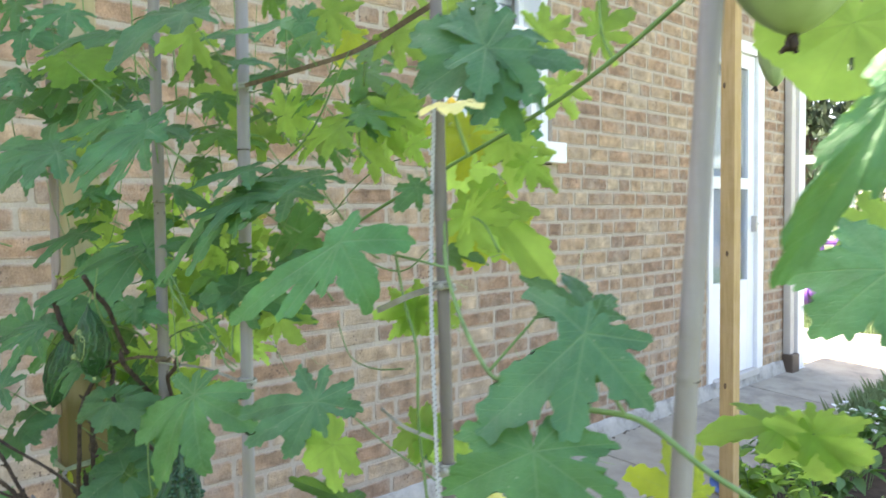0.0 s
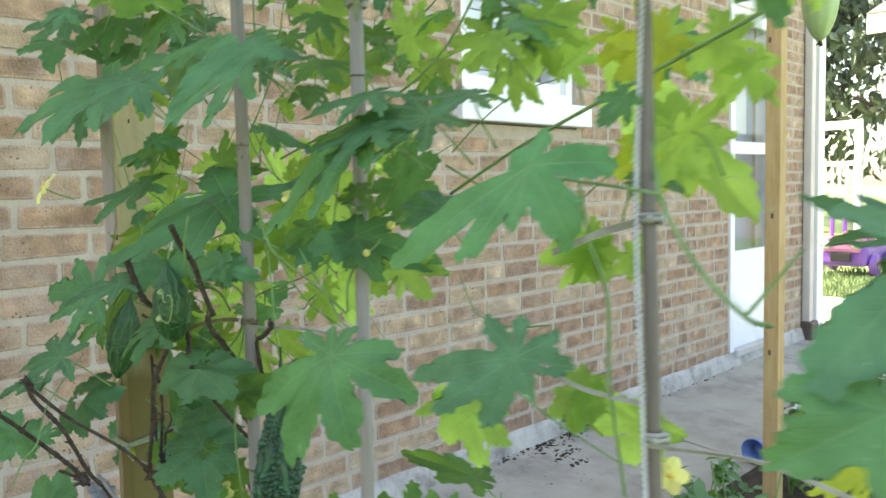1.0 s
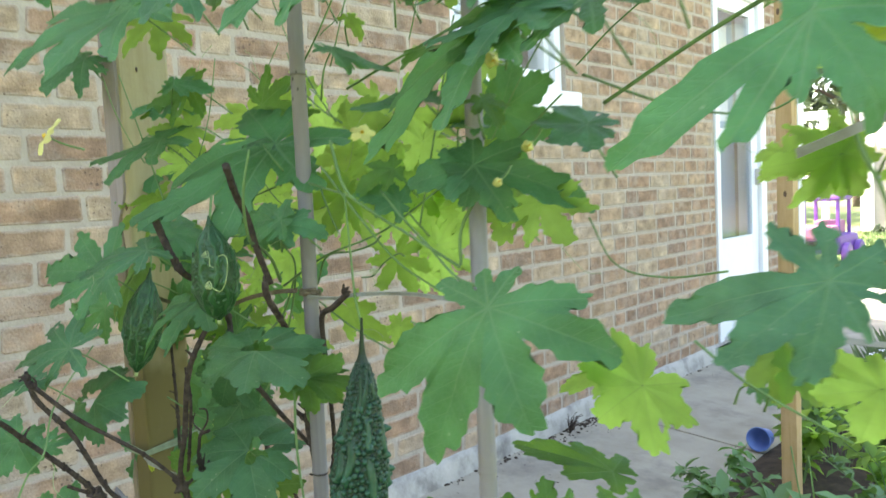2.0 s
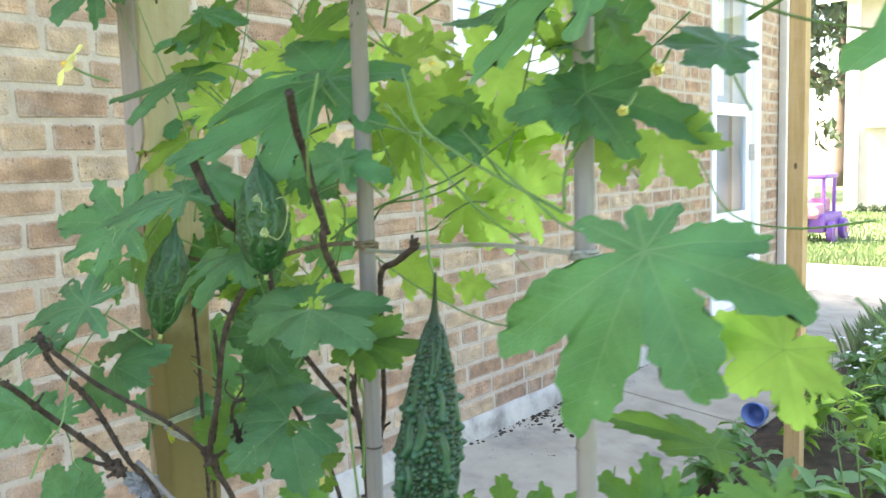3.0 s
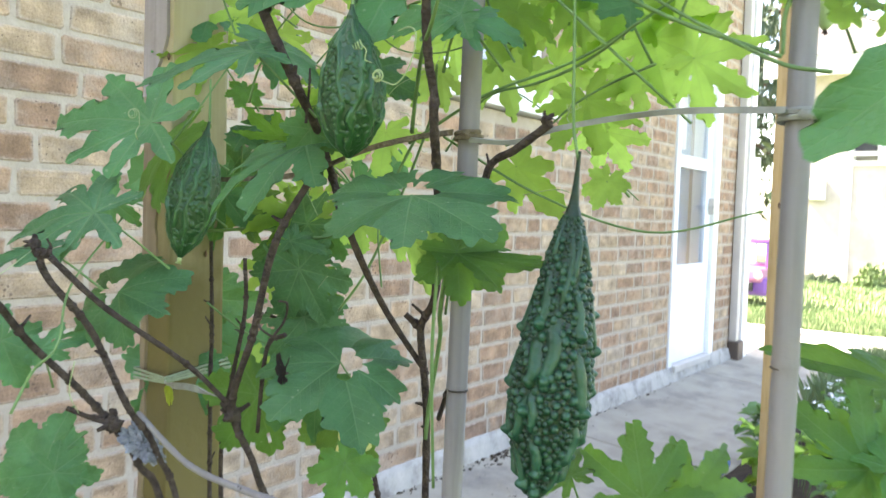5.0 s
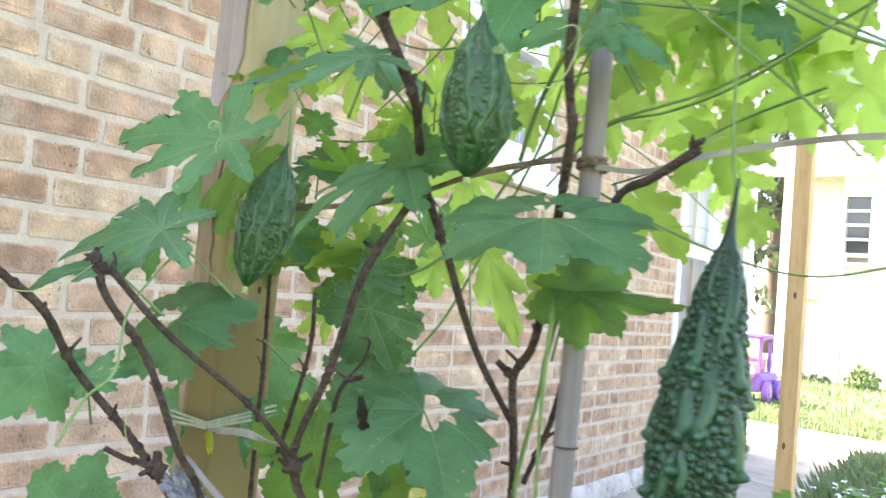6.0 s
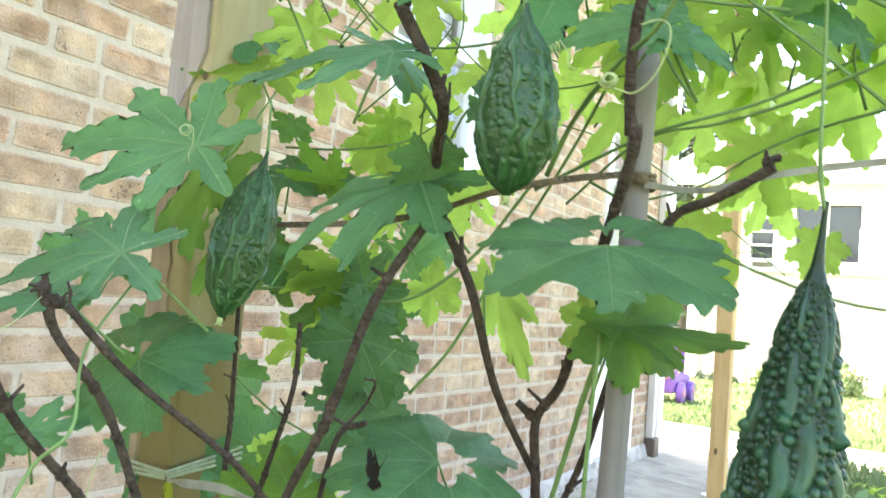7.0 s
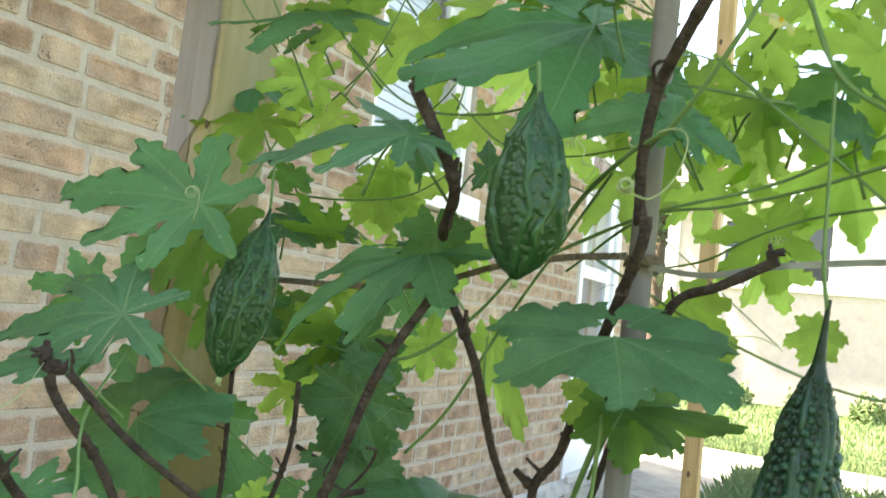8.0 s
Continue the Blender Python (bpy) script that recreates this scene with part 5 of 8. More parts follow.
tendril([(1.4105, 0.4920, 1.0218), (1.4104, 0.4921, 1.0211), (1.4098, 0.4922, 1.0207), (1.4089, 0.4924, 1.0206), (1.4080, 0.4925, 1.0210), (1.4075, 0.4926, 1.0218), (1.4076, 0.4927, 1.0227), (1.4083, 0.4928, 1.0234), (1.4093, 0.4930, 1.0236), (1.4103, 0.4931, 1.0231), (1.4108, 0.4932, 1.0222), (1.4107, 0.4933, 1.0212), (1.4098, 0.4934, 1.0204), (1.4086, 0.4936, 1.0202), (1.4073, 0.4937, 1.0208), (1.4065, 0.4938, 1.0219), (1.4066, 0.4939, 1.0231), (1.4075, 0.4940, 1.0241), (1.4089, 0.4942, 1.0244), (1.4102, 0.4943, 1.0239), (1.4111, 0.4944, 1.0227), (1.4110, 0.4945, 1.0213), (1.4100, 0.4946, 1.0202), (1.4084, 0.4948, 1.0198), (1.4067, 0.4949, 1.0204), (1.4056, 0.4950, 1.0218), (1.4120, 0.4970, 1.0192), (1.4160, 0.4970, 1.0185), (1.4207, 0.4970, 1.0217), (1.4241, 0.4970, 1.0271), (1.4262, 0.4970, 1.0348), (1.4255, 0.4970, 1.0392), (1.4222, 0.4970, 1.0410), (1.4168, 0.4970, 1.0401)], .0009, .0006)
tendril([(1.198, 0.620, 0.926), (1.233, 0.620, 0.907), (1.254, 0.620, 0.922)], .0005, .0004)
tendril([(1.416, 0.600, 0.977), (1.436, 0.600, 0.980), (1.446, 0.600, 0.977), (1.448, 0.600, 0.975)], .0005, .0004)
tie_post = band("garden_tie", [(1.135, 0.578, 0.838), (1.16, 0.565, 0.842), (1.20, 0.555, 0.848), (1.225, 0.558, 0.846)], 0.0045, TWINE, "pale plastic strip tied from the post to a woody stem", 0.8)
for k in range(3):
    z = 0.834 + 0.0035 * k
    ring = [(1.0955, 0.6345, z), (1.0955, 0.5765, z + 0.002), (1.1345, 0.5765, z + 0.004 - 0.002 * k), (1.1345, 0.6345, z + 0.008), (1.0955, 0.6345, z)]
    under(tie_post, part("strand", tube(bmesh.new(), [Vector(p) for p in ring], 0.0011, sides=6, rough=0.1, seed=k), TWINE_GREEN))
# a weathered grey cane lying low across the woody stems
lying = thing("dead_cane", (1.276, 0.535, 0.806), "grey weathered dead cane lying across the dry stems", "cane")
under(lying, part("shaft", tube(bmesh.new(), smooth_path([(1.190, 0.522, 0.836), (1.231, 0.530, 0.811), (1.276, 0.535, 0.805), (1.333, 0.540, 0.804), (1.385, 0.556, 0.800)], 8), 0.0017, 0.0024, sides=9, rough=0.10, seed=3), BAMBOO, smooth=True))

# crumpled clear plastic scrap caught in the stems
scrap = thing("plastic_scrap", (1.172, 0.518, 0.828), "crumpled shiny plastic scrap caught in the dry stems", "scrap")
pb = bmesh.new()
bmesh.ops.create_icosphere(pb, subdivisions=5, radius=0.010)
for v in pb.verts:
    n = abs(noise.noise(v.co * 190)) * 1.1 + abs(noise.noise(v.co * 480)) * 0.6
    v.co *= 0.55 + n
    v.co.x *= 1.5
    v.co.z *= 0.5
bmesh.ops.transform(pb, verts=pb.verts, matrix=Matrix.Translation((1.186, 0.528, 0.815)) @ Matrix.Rotation(radians(32), 4, "Y"))
under(scrap, part("film", pb, TWINE_FOIL))
leaf((1.096, 0.625, 1.019), (1.059, 0.587, 0.973), (0.69, -0.72, 0.03), 0.90, "c", LEAF)
leaf((1.301, 0.530, 1.052), (1.309, 0.567, 1.051), (0.58, -0.09, 0.81), 1.00, "d", LEAF)
leaf((1.393, 0.575, 0.947), (1.416, 0.592, 0.929), (0.63, -0.78, 0.04), 0.90, "d", LEAF_MID)
leaf((1.379, 0.580, 0.946), (1.363, 0.578, 0.952), (0.24, -0.93, 0.28), 1.00, "d", LEAF_LIGHT)
leaf((1.410, 0.550, 1.057), (1.437, 0.566, 1.050), (0.49, -0.65, 0.58), 0.90, "c", LEAF)
leaf((1.409, 0.550, 1.060), (1.377, 0.532, 1.057), (0.38, -0.71, 0.59), 0.90, "c", LEAF)
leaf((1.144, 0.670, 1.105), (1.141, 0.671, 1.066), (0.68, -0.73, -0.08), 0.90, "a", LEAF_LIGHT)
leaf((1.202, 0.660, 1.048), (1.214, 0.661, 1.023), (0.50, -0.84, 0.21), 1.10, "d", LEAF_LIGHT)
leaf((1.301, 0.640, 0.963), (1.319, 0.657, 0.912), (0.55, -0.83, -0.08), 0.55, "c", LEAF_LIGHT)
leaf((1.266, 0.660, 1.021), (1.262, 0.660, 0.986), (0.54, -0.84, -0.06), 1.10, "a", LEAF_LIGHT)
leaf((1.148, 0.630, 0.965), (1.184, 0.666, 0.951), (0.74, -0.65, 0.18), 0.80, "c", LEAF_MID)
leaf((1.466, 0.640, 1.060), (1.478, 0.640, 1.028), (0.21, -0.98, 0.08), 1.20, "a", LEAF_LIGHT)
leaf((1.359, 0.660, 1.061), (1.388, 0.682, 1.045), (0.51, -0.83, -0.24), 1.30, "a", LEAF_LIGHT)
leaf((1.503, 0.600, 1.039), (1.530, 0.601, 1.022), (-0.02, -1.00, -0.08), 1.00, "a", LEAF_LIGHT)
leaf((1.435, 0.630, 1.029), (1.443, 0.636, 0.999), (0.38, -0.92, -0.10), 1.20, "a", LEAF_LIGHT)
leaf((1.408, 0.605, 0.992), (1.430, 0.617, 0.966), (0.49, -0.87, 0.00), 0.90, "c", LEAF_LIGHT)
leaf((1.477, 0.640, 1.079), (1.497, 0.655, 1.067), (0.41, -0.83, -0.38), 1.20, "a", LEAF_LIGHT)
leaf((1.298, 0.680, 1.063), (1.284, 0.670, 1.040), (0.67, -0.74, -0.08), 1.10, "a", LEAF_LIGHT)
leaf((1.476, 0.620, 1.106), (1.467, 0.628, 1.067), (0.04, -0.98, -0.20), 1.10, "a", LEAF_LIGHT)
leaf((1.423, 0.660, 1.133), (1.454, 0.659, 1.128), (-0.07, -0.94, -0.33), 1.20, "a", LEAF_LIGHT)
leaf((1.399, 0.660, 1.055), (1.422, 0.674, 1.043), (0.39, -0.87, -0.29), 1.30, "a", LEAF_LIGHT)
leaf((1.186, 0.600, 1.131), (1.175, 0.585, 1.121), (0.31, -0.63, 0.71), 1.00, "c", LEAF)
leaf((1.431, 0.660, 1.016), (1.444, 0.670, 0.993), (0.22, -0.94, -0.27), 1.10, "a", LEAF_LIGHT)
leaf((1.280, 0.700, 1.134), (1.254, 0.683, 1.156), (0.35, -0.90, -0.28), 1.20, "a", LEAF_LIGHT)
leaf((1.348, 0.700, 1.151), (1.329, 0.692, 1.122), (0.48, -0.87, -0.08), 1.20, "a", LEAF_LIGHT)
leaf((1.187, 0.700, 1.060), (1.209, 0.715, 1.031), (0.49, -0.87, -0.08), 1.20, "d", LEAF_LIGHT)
leaf((1.629, 0.494, 1.023), (1.638, 0.470, 0.980), (0.28, -0.82, 0.50), 1.05, "e", LEAF)
leaf((1.562, 0.568, 1.086), (1.619, 0.591, 1.069), (0.44, -0.78, 0.44), 0.70, "c", LEAF)
leaf((1.563, 0.570, 1.085), (1.582, 0.570, 1.066), (0.38, -0.68, 0.63), 0.90, "d", LEAF)
leaf((1.562, 0.570, 1.085), (1.534, 0.545, 1.080), (0.54, -0.69, 0.49), 0.90, "c", LEAF)
leaf((1.589, 0.590, 1.064), (1.601, 0.593, 1.040), (0.30, -0.96, 0.01), 1.30, "a", LEAF_LIGHT)
leaf((1.642, 0.600, 0.968), (1.624, 0.581, 0.949), (0.43, -0.81, 0.39), 1.30, "d", LEAF_LIGHT)
leaf((1.623, 0.600, 0.975), (1.604, 0.582, 0.962), (0.49, -0.77, 0.40), 0.70, "c", LEAF_LIGHT)
leaf((1.415, 0.640, 1.100), (1.406, 0.634, 1.114), (0.53, -0.85, -0.01), 1.30, "a", LEAF_LIGHT)
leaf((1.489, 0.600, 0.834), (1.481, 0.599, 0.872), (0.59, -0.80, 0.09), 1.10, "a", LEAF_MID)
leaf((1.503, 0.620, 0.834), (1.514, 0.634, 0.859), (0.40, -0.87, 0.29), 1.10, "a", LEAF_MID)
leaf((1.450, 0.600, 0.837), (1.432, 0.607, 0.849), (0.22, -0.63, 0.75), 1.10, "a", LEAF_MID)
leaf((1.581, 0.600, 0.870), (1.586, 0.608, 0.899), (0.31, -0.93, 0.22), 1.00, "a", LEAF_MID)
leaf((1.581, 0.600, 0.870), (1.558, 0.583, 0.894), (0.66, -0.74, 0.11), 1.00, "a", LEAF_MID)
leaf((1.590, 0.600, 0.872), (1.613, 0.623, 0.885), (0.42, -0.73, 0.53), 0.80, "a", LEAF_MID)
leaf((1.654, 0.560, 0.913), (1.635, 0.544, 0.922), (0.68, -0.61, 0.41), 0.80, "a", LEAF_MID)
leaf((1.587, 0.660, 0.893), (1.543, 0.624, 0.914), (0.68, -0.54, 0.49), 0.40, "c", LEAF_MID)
leaf((1.665, 0.500, 0.919), (1.656, 0.492, 0.925), (0.68, -0.39, 0.62), 1.20, "d", LEAF)
leaf((1.117, 0.500, 0.790), (1.079, 0.468, 0.776), (0.50, -0.72, 0.48), 1.00, "d", LEAF)
leaf((1.130, 0.500, 0.790), (1.143, 0.506, 0.762), (0.70, -0.60, 0.39), 1.00, "d", LEAF)
leaf((1.749, 0.529, 1.128), (1.735, 0.490, 1.079), (0.59, -0.70, 0.40), 1.00, "g", LEAF)
leaf((1.738, 0.535, 1.135), (1.753, 0.556, 1.141), (-0.11, -0.35, 0.93), 0.50, "c", LEAF)
leaf((1.762, 0.500, 1.039), (1.758, 0.477, 1.016), (0.50, -0.66, 0.57), 1.00, "h", LEAF)
leaf((1.738, 0.600, 1.080), (1.716, 0.579, 1.079), (0.69, -0.71, 0.16), 0.90, "a", LEAF_LIGHT)
leaf((1.738, 0.600, 1.080), (1.732, 0.592, 1.060), (0.47, -0.86, 0.21), 0.90, "d", LEAF_LIGHT)
leaf((1.763, 0.600, 1.078), (1.772, 0.609, 1.071), (0.61, -0.78, -0.13), 1.20, "d", LEAF_LIGHT)
leaf((1.766, 0.600, 1.119), (1.788, 0.616, 1.118), (0.32, -0.54, 0.78), 0.90, "c", LEAF_MID)
leaf((1.702, 0.640, 0.975), (1.727, 0.665, 0.973), (0.63, -0.62, 0.46), 1.00, "c", LEAF_LIGHT)
leaf((1.743, 0.640, 0.971), (1.735, 0.630, 0.948), (0.35, -0.90, 0.27), 1.20, "d", LEAF_LIGHT)
leaf((1.677, 0.660, 0.960), (1.687, 0.669, 0.950), (0.78, -0.41, 0.46), 1.00, "c", LEAF)
leaf((1.556, 0.580, 1.108), (1.532, 0.576, 1.117), (0.52, -0.25, 0.82), 0.70, "c", LEAF)
leaf((1.532, 0.560, 1.127), (1.513, 0.525, 1.118), (0.31, -0.34, 0.89), 0.80, "c", LEAF)
leaf((1.389, 0.660, 1.107), (1.410, 0.678, 1.076), (0.74, -0.66, 0.13), 1.10, "a", LEAF_LIGHT)
leaf((1.611, 0.550, 1.158), (1.578, 0.514, 1.143), (0.18, -0.48, 0.86), 0.80, "a", LEAF)
leaf((1.788, 0.600, 1.143), (1.801, 0.610, 1.119), (0.35, -0.91, -0.21), 1.30, "a", LEAF_LIGHT)
leaf((1.807, 0.580, 1.143), (1.792, 0.588, 1.153), (-0.31, -0.91, 0.26), 1.30, "a", LEAF_LIGHT)
leaf((1.922, 0.532, 1.090), (1.921, 0.497, 1.046), (0.54, -0.61, 0.58), 0.90, "s", LEAF)
leaf((1.918, 0.540, 1.089), (1.940, 0.561, 1.059), (0.72, -0.69, 0.07), 0.80, "c", LEAF)
leaf((1.907, 0.560, 1.094), (1.873, 0.549, 1.112), (0.51, -0.62, 0.59), 0.60, "a", LEAF)
leaf((1.918, 0.500, 1.043), (1.928, 0.485, 1.012), (0.55, -0.68, 0.49), 1.30, "d", LEAF)
leaf((2.055, 0.500, 1.179), (2.032, 0.473, 1.126), (0.34, -0.89, 0.30), 0.36, "c", LEAF)
leaf((2.039, 0.550, 1.122), (2.019, 0.529, 1.098), (0.30, -0.72, 0.62), 1.00, "d", LEAF)
leaf((1.991, 0.660, 1.235), (1.978, 0.645, 1.200), (0.48, -0.85, 0.19), 1.20, "f", LEAF_LIGHT)
leaf((1.995, 0.700, 1.129), (1.977, 0.681, 1.115), (0.59, -0.76, 0.27), 1.20, "d", LEAF_LIGHT)
leaf((1.958, 0.660, 1.029), (1.928, 0.629, 1.032), (0.45, -0.38, 0.81), 0.80, "c", LEAF_LIGHT)
leaf((1.974, 0.660, 1.028), (1.977, 0.661, 1.001), (0.36, -0.93, -0.00), 1.30, "d", LEAF_LIGHT)
leaf((1.974, 0.660, 1.028), (1.999, 0.684, 1.016), (0.74, -0.58, 0.34), 0.90, "c", LEAF_LIGHT)
leaf((1.835, 0.780, 0.931), (1.810, 0.755, 0.950), (0.74, -0.65, 0.16), 1.30, "a", LEAF_YELLOW)
leaf((1.847, 0.780, 0.936), (1.859, 0.792, 0.940), (0.59, -0.71, 0.38), 1.50, "a", LEAF_YELLOW)
leaf((1.847, 0.560, 1.215), (1.858, 0.569, 1.182), (0.64, -0.77, -0.00), 0.80, "c", LEAF)
leaf((1.848, 0.550, 1.230), (1.821, 0.521, 1.208), (0.53, -0.77, 0.36), 1.00, "d", LEAF)
leaf((1.848, 0.550, 1.231), (1.881, 0.594, 1.224), (0.68, -0.40, 0.61), 0.90, "a", LEAF)
leaf((1.835, 0.560, 1.241), (1.824, 0.550, 1.256), (0.69, -0.73, 0.01), 1.20, "d", LEAF)
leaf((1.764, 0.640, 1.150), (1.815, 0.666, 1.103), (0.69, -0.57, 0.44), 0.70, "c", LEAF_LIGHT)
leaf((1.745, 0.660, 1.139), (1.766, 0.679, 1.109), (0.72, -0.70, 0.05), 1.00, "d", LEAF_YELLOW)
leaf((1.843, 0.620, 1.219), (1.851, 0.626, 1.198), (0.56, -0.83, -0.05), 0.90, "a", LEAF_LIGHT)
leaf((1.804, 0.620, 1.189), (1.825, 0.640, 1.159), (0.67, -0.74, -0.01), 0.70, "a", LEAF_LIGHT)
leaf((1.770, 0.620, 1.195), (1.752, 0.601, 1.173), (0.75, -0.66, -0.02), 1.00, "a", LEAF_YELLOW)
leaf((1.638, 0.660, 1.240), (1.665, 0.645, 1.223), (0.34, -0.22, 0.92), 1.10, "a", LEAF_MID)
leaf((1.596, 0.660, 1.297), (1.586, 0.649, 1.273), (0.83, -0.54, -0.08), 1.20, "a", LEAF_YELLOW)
leaf((1.642, 0.640, 1.273), (1.667, 0.654, 1.269), (0.27, -0.44, 0.86), 1.30, "a", LEAF_MID)
leaf((1.784, 0.560, 1.160), (1.776, 0.550, 1.144), (0.71, -0.70, 0.04), 1.00, "c", LEAF)
leaf((1.620, 0.500, 1.283), (1.617, 0.444, 1.258), (0.42, -0.38, 0.82), 0.80, "c", LEAF)
leaf((1.547, 0.480, 1.278), (1.531, 0.433, 1.269), (0.39, -0.25, 0.89), 0.70, "c", LEAF)
leaf((1.554, 0.500, 1.209), (1.532, 0.447, 1.183), (0.45, -0.51, 0.73), 0.60, "c", LEAF)
leaf((1.530, 0.520, 1.214), (1.553, 0.538, 1.211), (0.24, -0.29, 0.92), 1.00, "c", LEAF)
leaf((1.424, 0.480, 1.200), (1.409, 0.438, 1.190), (0.47, -0.35, 0.81), 1.00, "a", LEAF)
leaf((1.444, 0.520, 1.229), (1.422, 0.493, 1.216), (0.12, -0.50, 0.86), 1.00, "d", LEAF)
leaf((1.274, 0.550, 1.312), (1.319, 0.572, 1.288), (0.44, -0.40, 0.81), 1.10, "d", LEAF_LIGHT)
leaf((1.526, 0.560, 1.190), (1.536, 0.547, 1.178), (0.36, -0.35, 0.86), 0.90, "d", LEAF_MID)
leaf((1.510, 0.580, 1.247), (1.533, 0.580, 1.233), (0.43, -0.22, 0.88), 1.10, "a", LEAF_MID)
leaf((1.444, 0.600, 1.288), (1.484, 0.612, 1.275), (0.34, -0.51, 0.79), 1.10, "a", LEAF_MID)
leaf((1.473, 0.580, 1.306), (1.445, 0.551, 1.286), (0.75, -0.66, -0.09), 1.00, "a", LEAF_LIGHT)
leaf((1.645, 0.560, 1.281), (1.619, 0.530, 1.273), (0.27, -0.42, 0.87), 0.90, "c", LEAF)
leaf((1.596, 0.560, 1.180), (1.569, 0.524, 1.168), (0.16, -0.32, 0.93), 0.90, "a", LEAF)
leaf((1.683, 0.560, 1.171), (1.664, 0.523, 1.169), (0.32, -0.13, 0.94), 0.80, "a", LEAF)
leaf((1.696, 0.570, 1.202), (1.682, 0.547, 1.190), (0.25, -0.42, 0.87), 1.20, "a", LEAF_LIGHT)
leaf((1.377, 0.560, 1.114), (1.366, 0.550, 1.112), (0.11, -0.25, 0.96), 1.20, "d", LEAF)
leaf((1.577, 0.560, 1.119), (1.592, 0.559, 1.106), (0.56, -0.29, 0.77), 1.20, "c", LEAF_MID)
leaf((1.696, 0.640, 0.982), (1.711, 0.654, 0.965), (0.81, -0.48, 0.32), 1.10, "d", LEAF_LIGHT)
leaf((1.179, 0.470, 0.938), (1.149, 0.439, 0.930), (0.42, -0.59, 0.68), 0.40, "c", LEAF)
leaf((1.321, 0.500, 1.042), (1.280, 0.460, 1.031), (0.37, -0.57, 0.74), 0.60, "p", LEAF)
leaf((1.305, 0.550, 1.002), (1.257, 0.508, 0.975), (0.17, -0.67, 0.73), 0.50, "a", LEAF)
leaf((1.309, 0.550, 1.010), (1.311, 0.553, 0.985), (0.59, -0.80, -0.06), 0.90, "d", LEAF)
leaf((1.237, 0.610, 0.926), (1.254, 0.626, 0.885), (0.72, -0.69, 0.04), 0.80, "d", LEAF)
leaf((1.173, 0.620, 1.110), (1.138, 0.601, 1.101), (0.50, -0.84, -0.20), 0.60, "a", LEAF_LIGHT)
leaf((1.151, 0.640, 1.028), (1.188, 0.666, 1.026), (0.53, -0.71, 0.46), 0.60, "c", LEAF)
leaf((1.238, 0.600, 0.945), (1.259, 0.615, 0.939), (0.63, -0.69, 0.37), 0.70, "c", LEAF)
leaf((1.254, 0.650, 0.957), (1.269, 0.661, 0.945), (0.62, -0.78, 0.02), 1.00, "d", LEAF_LIGHT)
leaf((1.123, 0.470, 0.879), (1.117, 0.449, 0.847), (0.86, -0.48, 0.14), 1.00, "d", LEAF)
leaf((1.152, 0.480, 0.876), (1.178, 0.504, 0.887), (0.56, -0.75, 0.35), 0.60, "c", LEAF)
leaf((1.393, 0.575, 0.946), (1.437, 0.599, 0.944), (0.32, -0.55, 0.77), 0.55, "c", LEAF_MID)
leaf((1.232, 0.620, 0.892), (1.240, 0.622, 0.857), (0.80, -0.58, 0.15), 1.00, "d", LEAF)
leaf((1.210, 0.600, 0.838), (1.191, 0.578, 0.803), (0.65, -0.75, 0.12), 1.00, "d", LEAF_MID)
leaf((1.313, 0.580, 0.818), (1.326, 0.588, 0.797), (0.81, -0.52, 0.29), 1.00, "d", LEAF_MID)
leaf((1.077, 0.620, 1.055), (1.083, 0.592, 1.023), (0.52, -0.37, 0.77), 0.90, "d", LEAF)
leaf((1.133, 0.640, 1.111), (1.104, 0.591, 1.096), (0.78, -0.55, 0.30), 0.70, "a", LEAF_LIGHT)
leaf((1.164, 0.620, 1.051), (1.166, 0.612, 1.037), (0.64, -0.50, 0.59), 1.10, "d", LEAF_MID)
leaf((1.218, 0.660, 1.153), (1.234, 0.667, 1.107), (0.68, -0.72, 0.12), 1.00, "a", LEAF_LIGHT)
leaf((1.350, 0.660, 1.102), (1.354, 0.659, 1.070), (0.64, -0.76, 0.10), 1.20, "a", LEAF_LIGHT)
leaf((1.431, 0.680, 1.123), (1.426, 0.673, 1.105), (0.65, -0.76, 0.11), 1.20, "a", LEAF_LIGHT)
leaf((1.364, 0.550, 1.230), (1.409, 0.514, 1.203), (0.32, -0.17, 0.93), 0.50, "c", LEAF_MID)
leaf((1.242, 0.500, 1.286), (1.236, 0.472, 1.275), (0.42, -0.36, 0.83), 1.00, "a", LEAF)
leaf((1.480, 0.600, 1.219), (1.522, 0.625, 1.211), (0.30, -0.34, 0.89), 0.80, "a", LEAF_MID)
leaf((1.510, 0.600, 1.249), (1.483, 0.573, 1.254), (0.69, -0.72, -0.09), 1.00, "a", LEAF_LIGHT)
leaf((1.196, 0.600, 1.163), (1.181, 0.563, 1.159), (0.20, -0.12, 0.97), 1.00, "d", LEAF)
leaf((1.431, 0.600, 1.193), (1.443, 0.602, 1.180), (0.60, -0.35, 0.72), 0.90, "c", LEAF_LIGHT)
leaf((1.437, 0.620, 1.232), (1.418, 0.600, 1.230), (0.14, -0.17, 0.98), 1.00, "a", LEAF_MID)
leaf((1.572, 0.600, 1.176), (1.615, 0.619, 1.173), (0.15, -0.33, 0.93), 0.60, "a", LEAF)
leaf((1.435, 0.580, 1.169), (1.475, 0.600, 1.151), (0.41, -0.16, 0.90), 0.60, "c", LEAF)
leaf((1.586, 0.600, 1.225), (1.607, 0.623, 1.236), (0.76, -0.63, -0.18), 1.00, "a", LEAF_LIGHT)
leaf((1.677, 0.600, 1.211), (1.698, 0.621, 1.206), (0.38, -0.23, 0.90), 0.90, "a", LEAF)
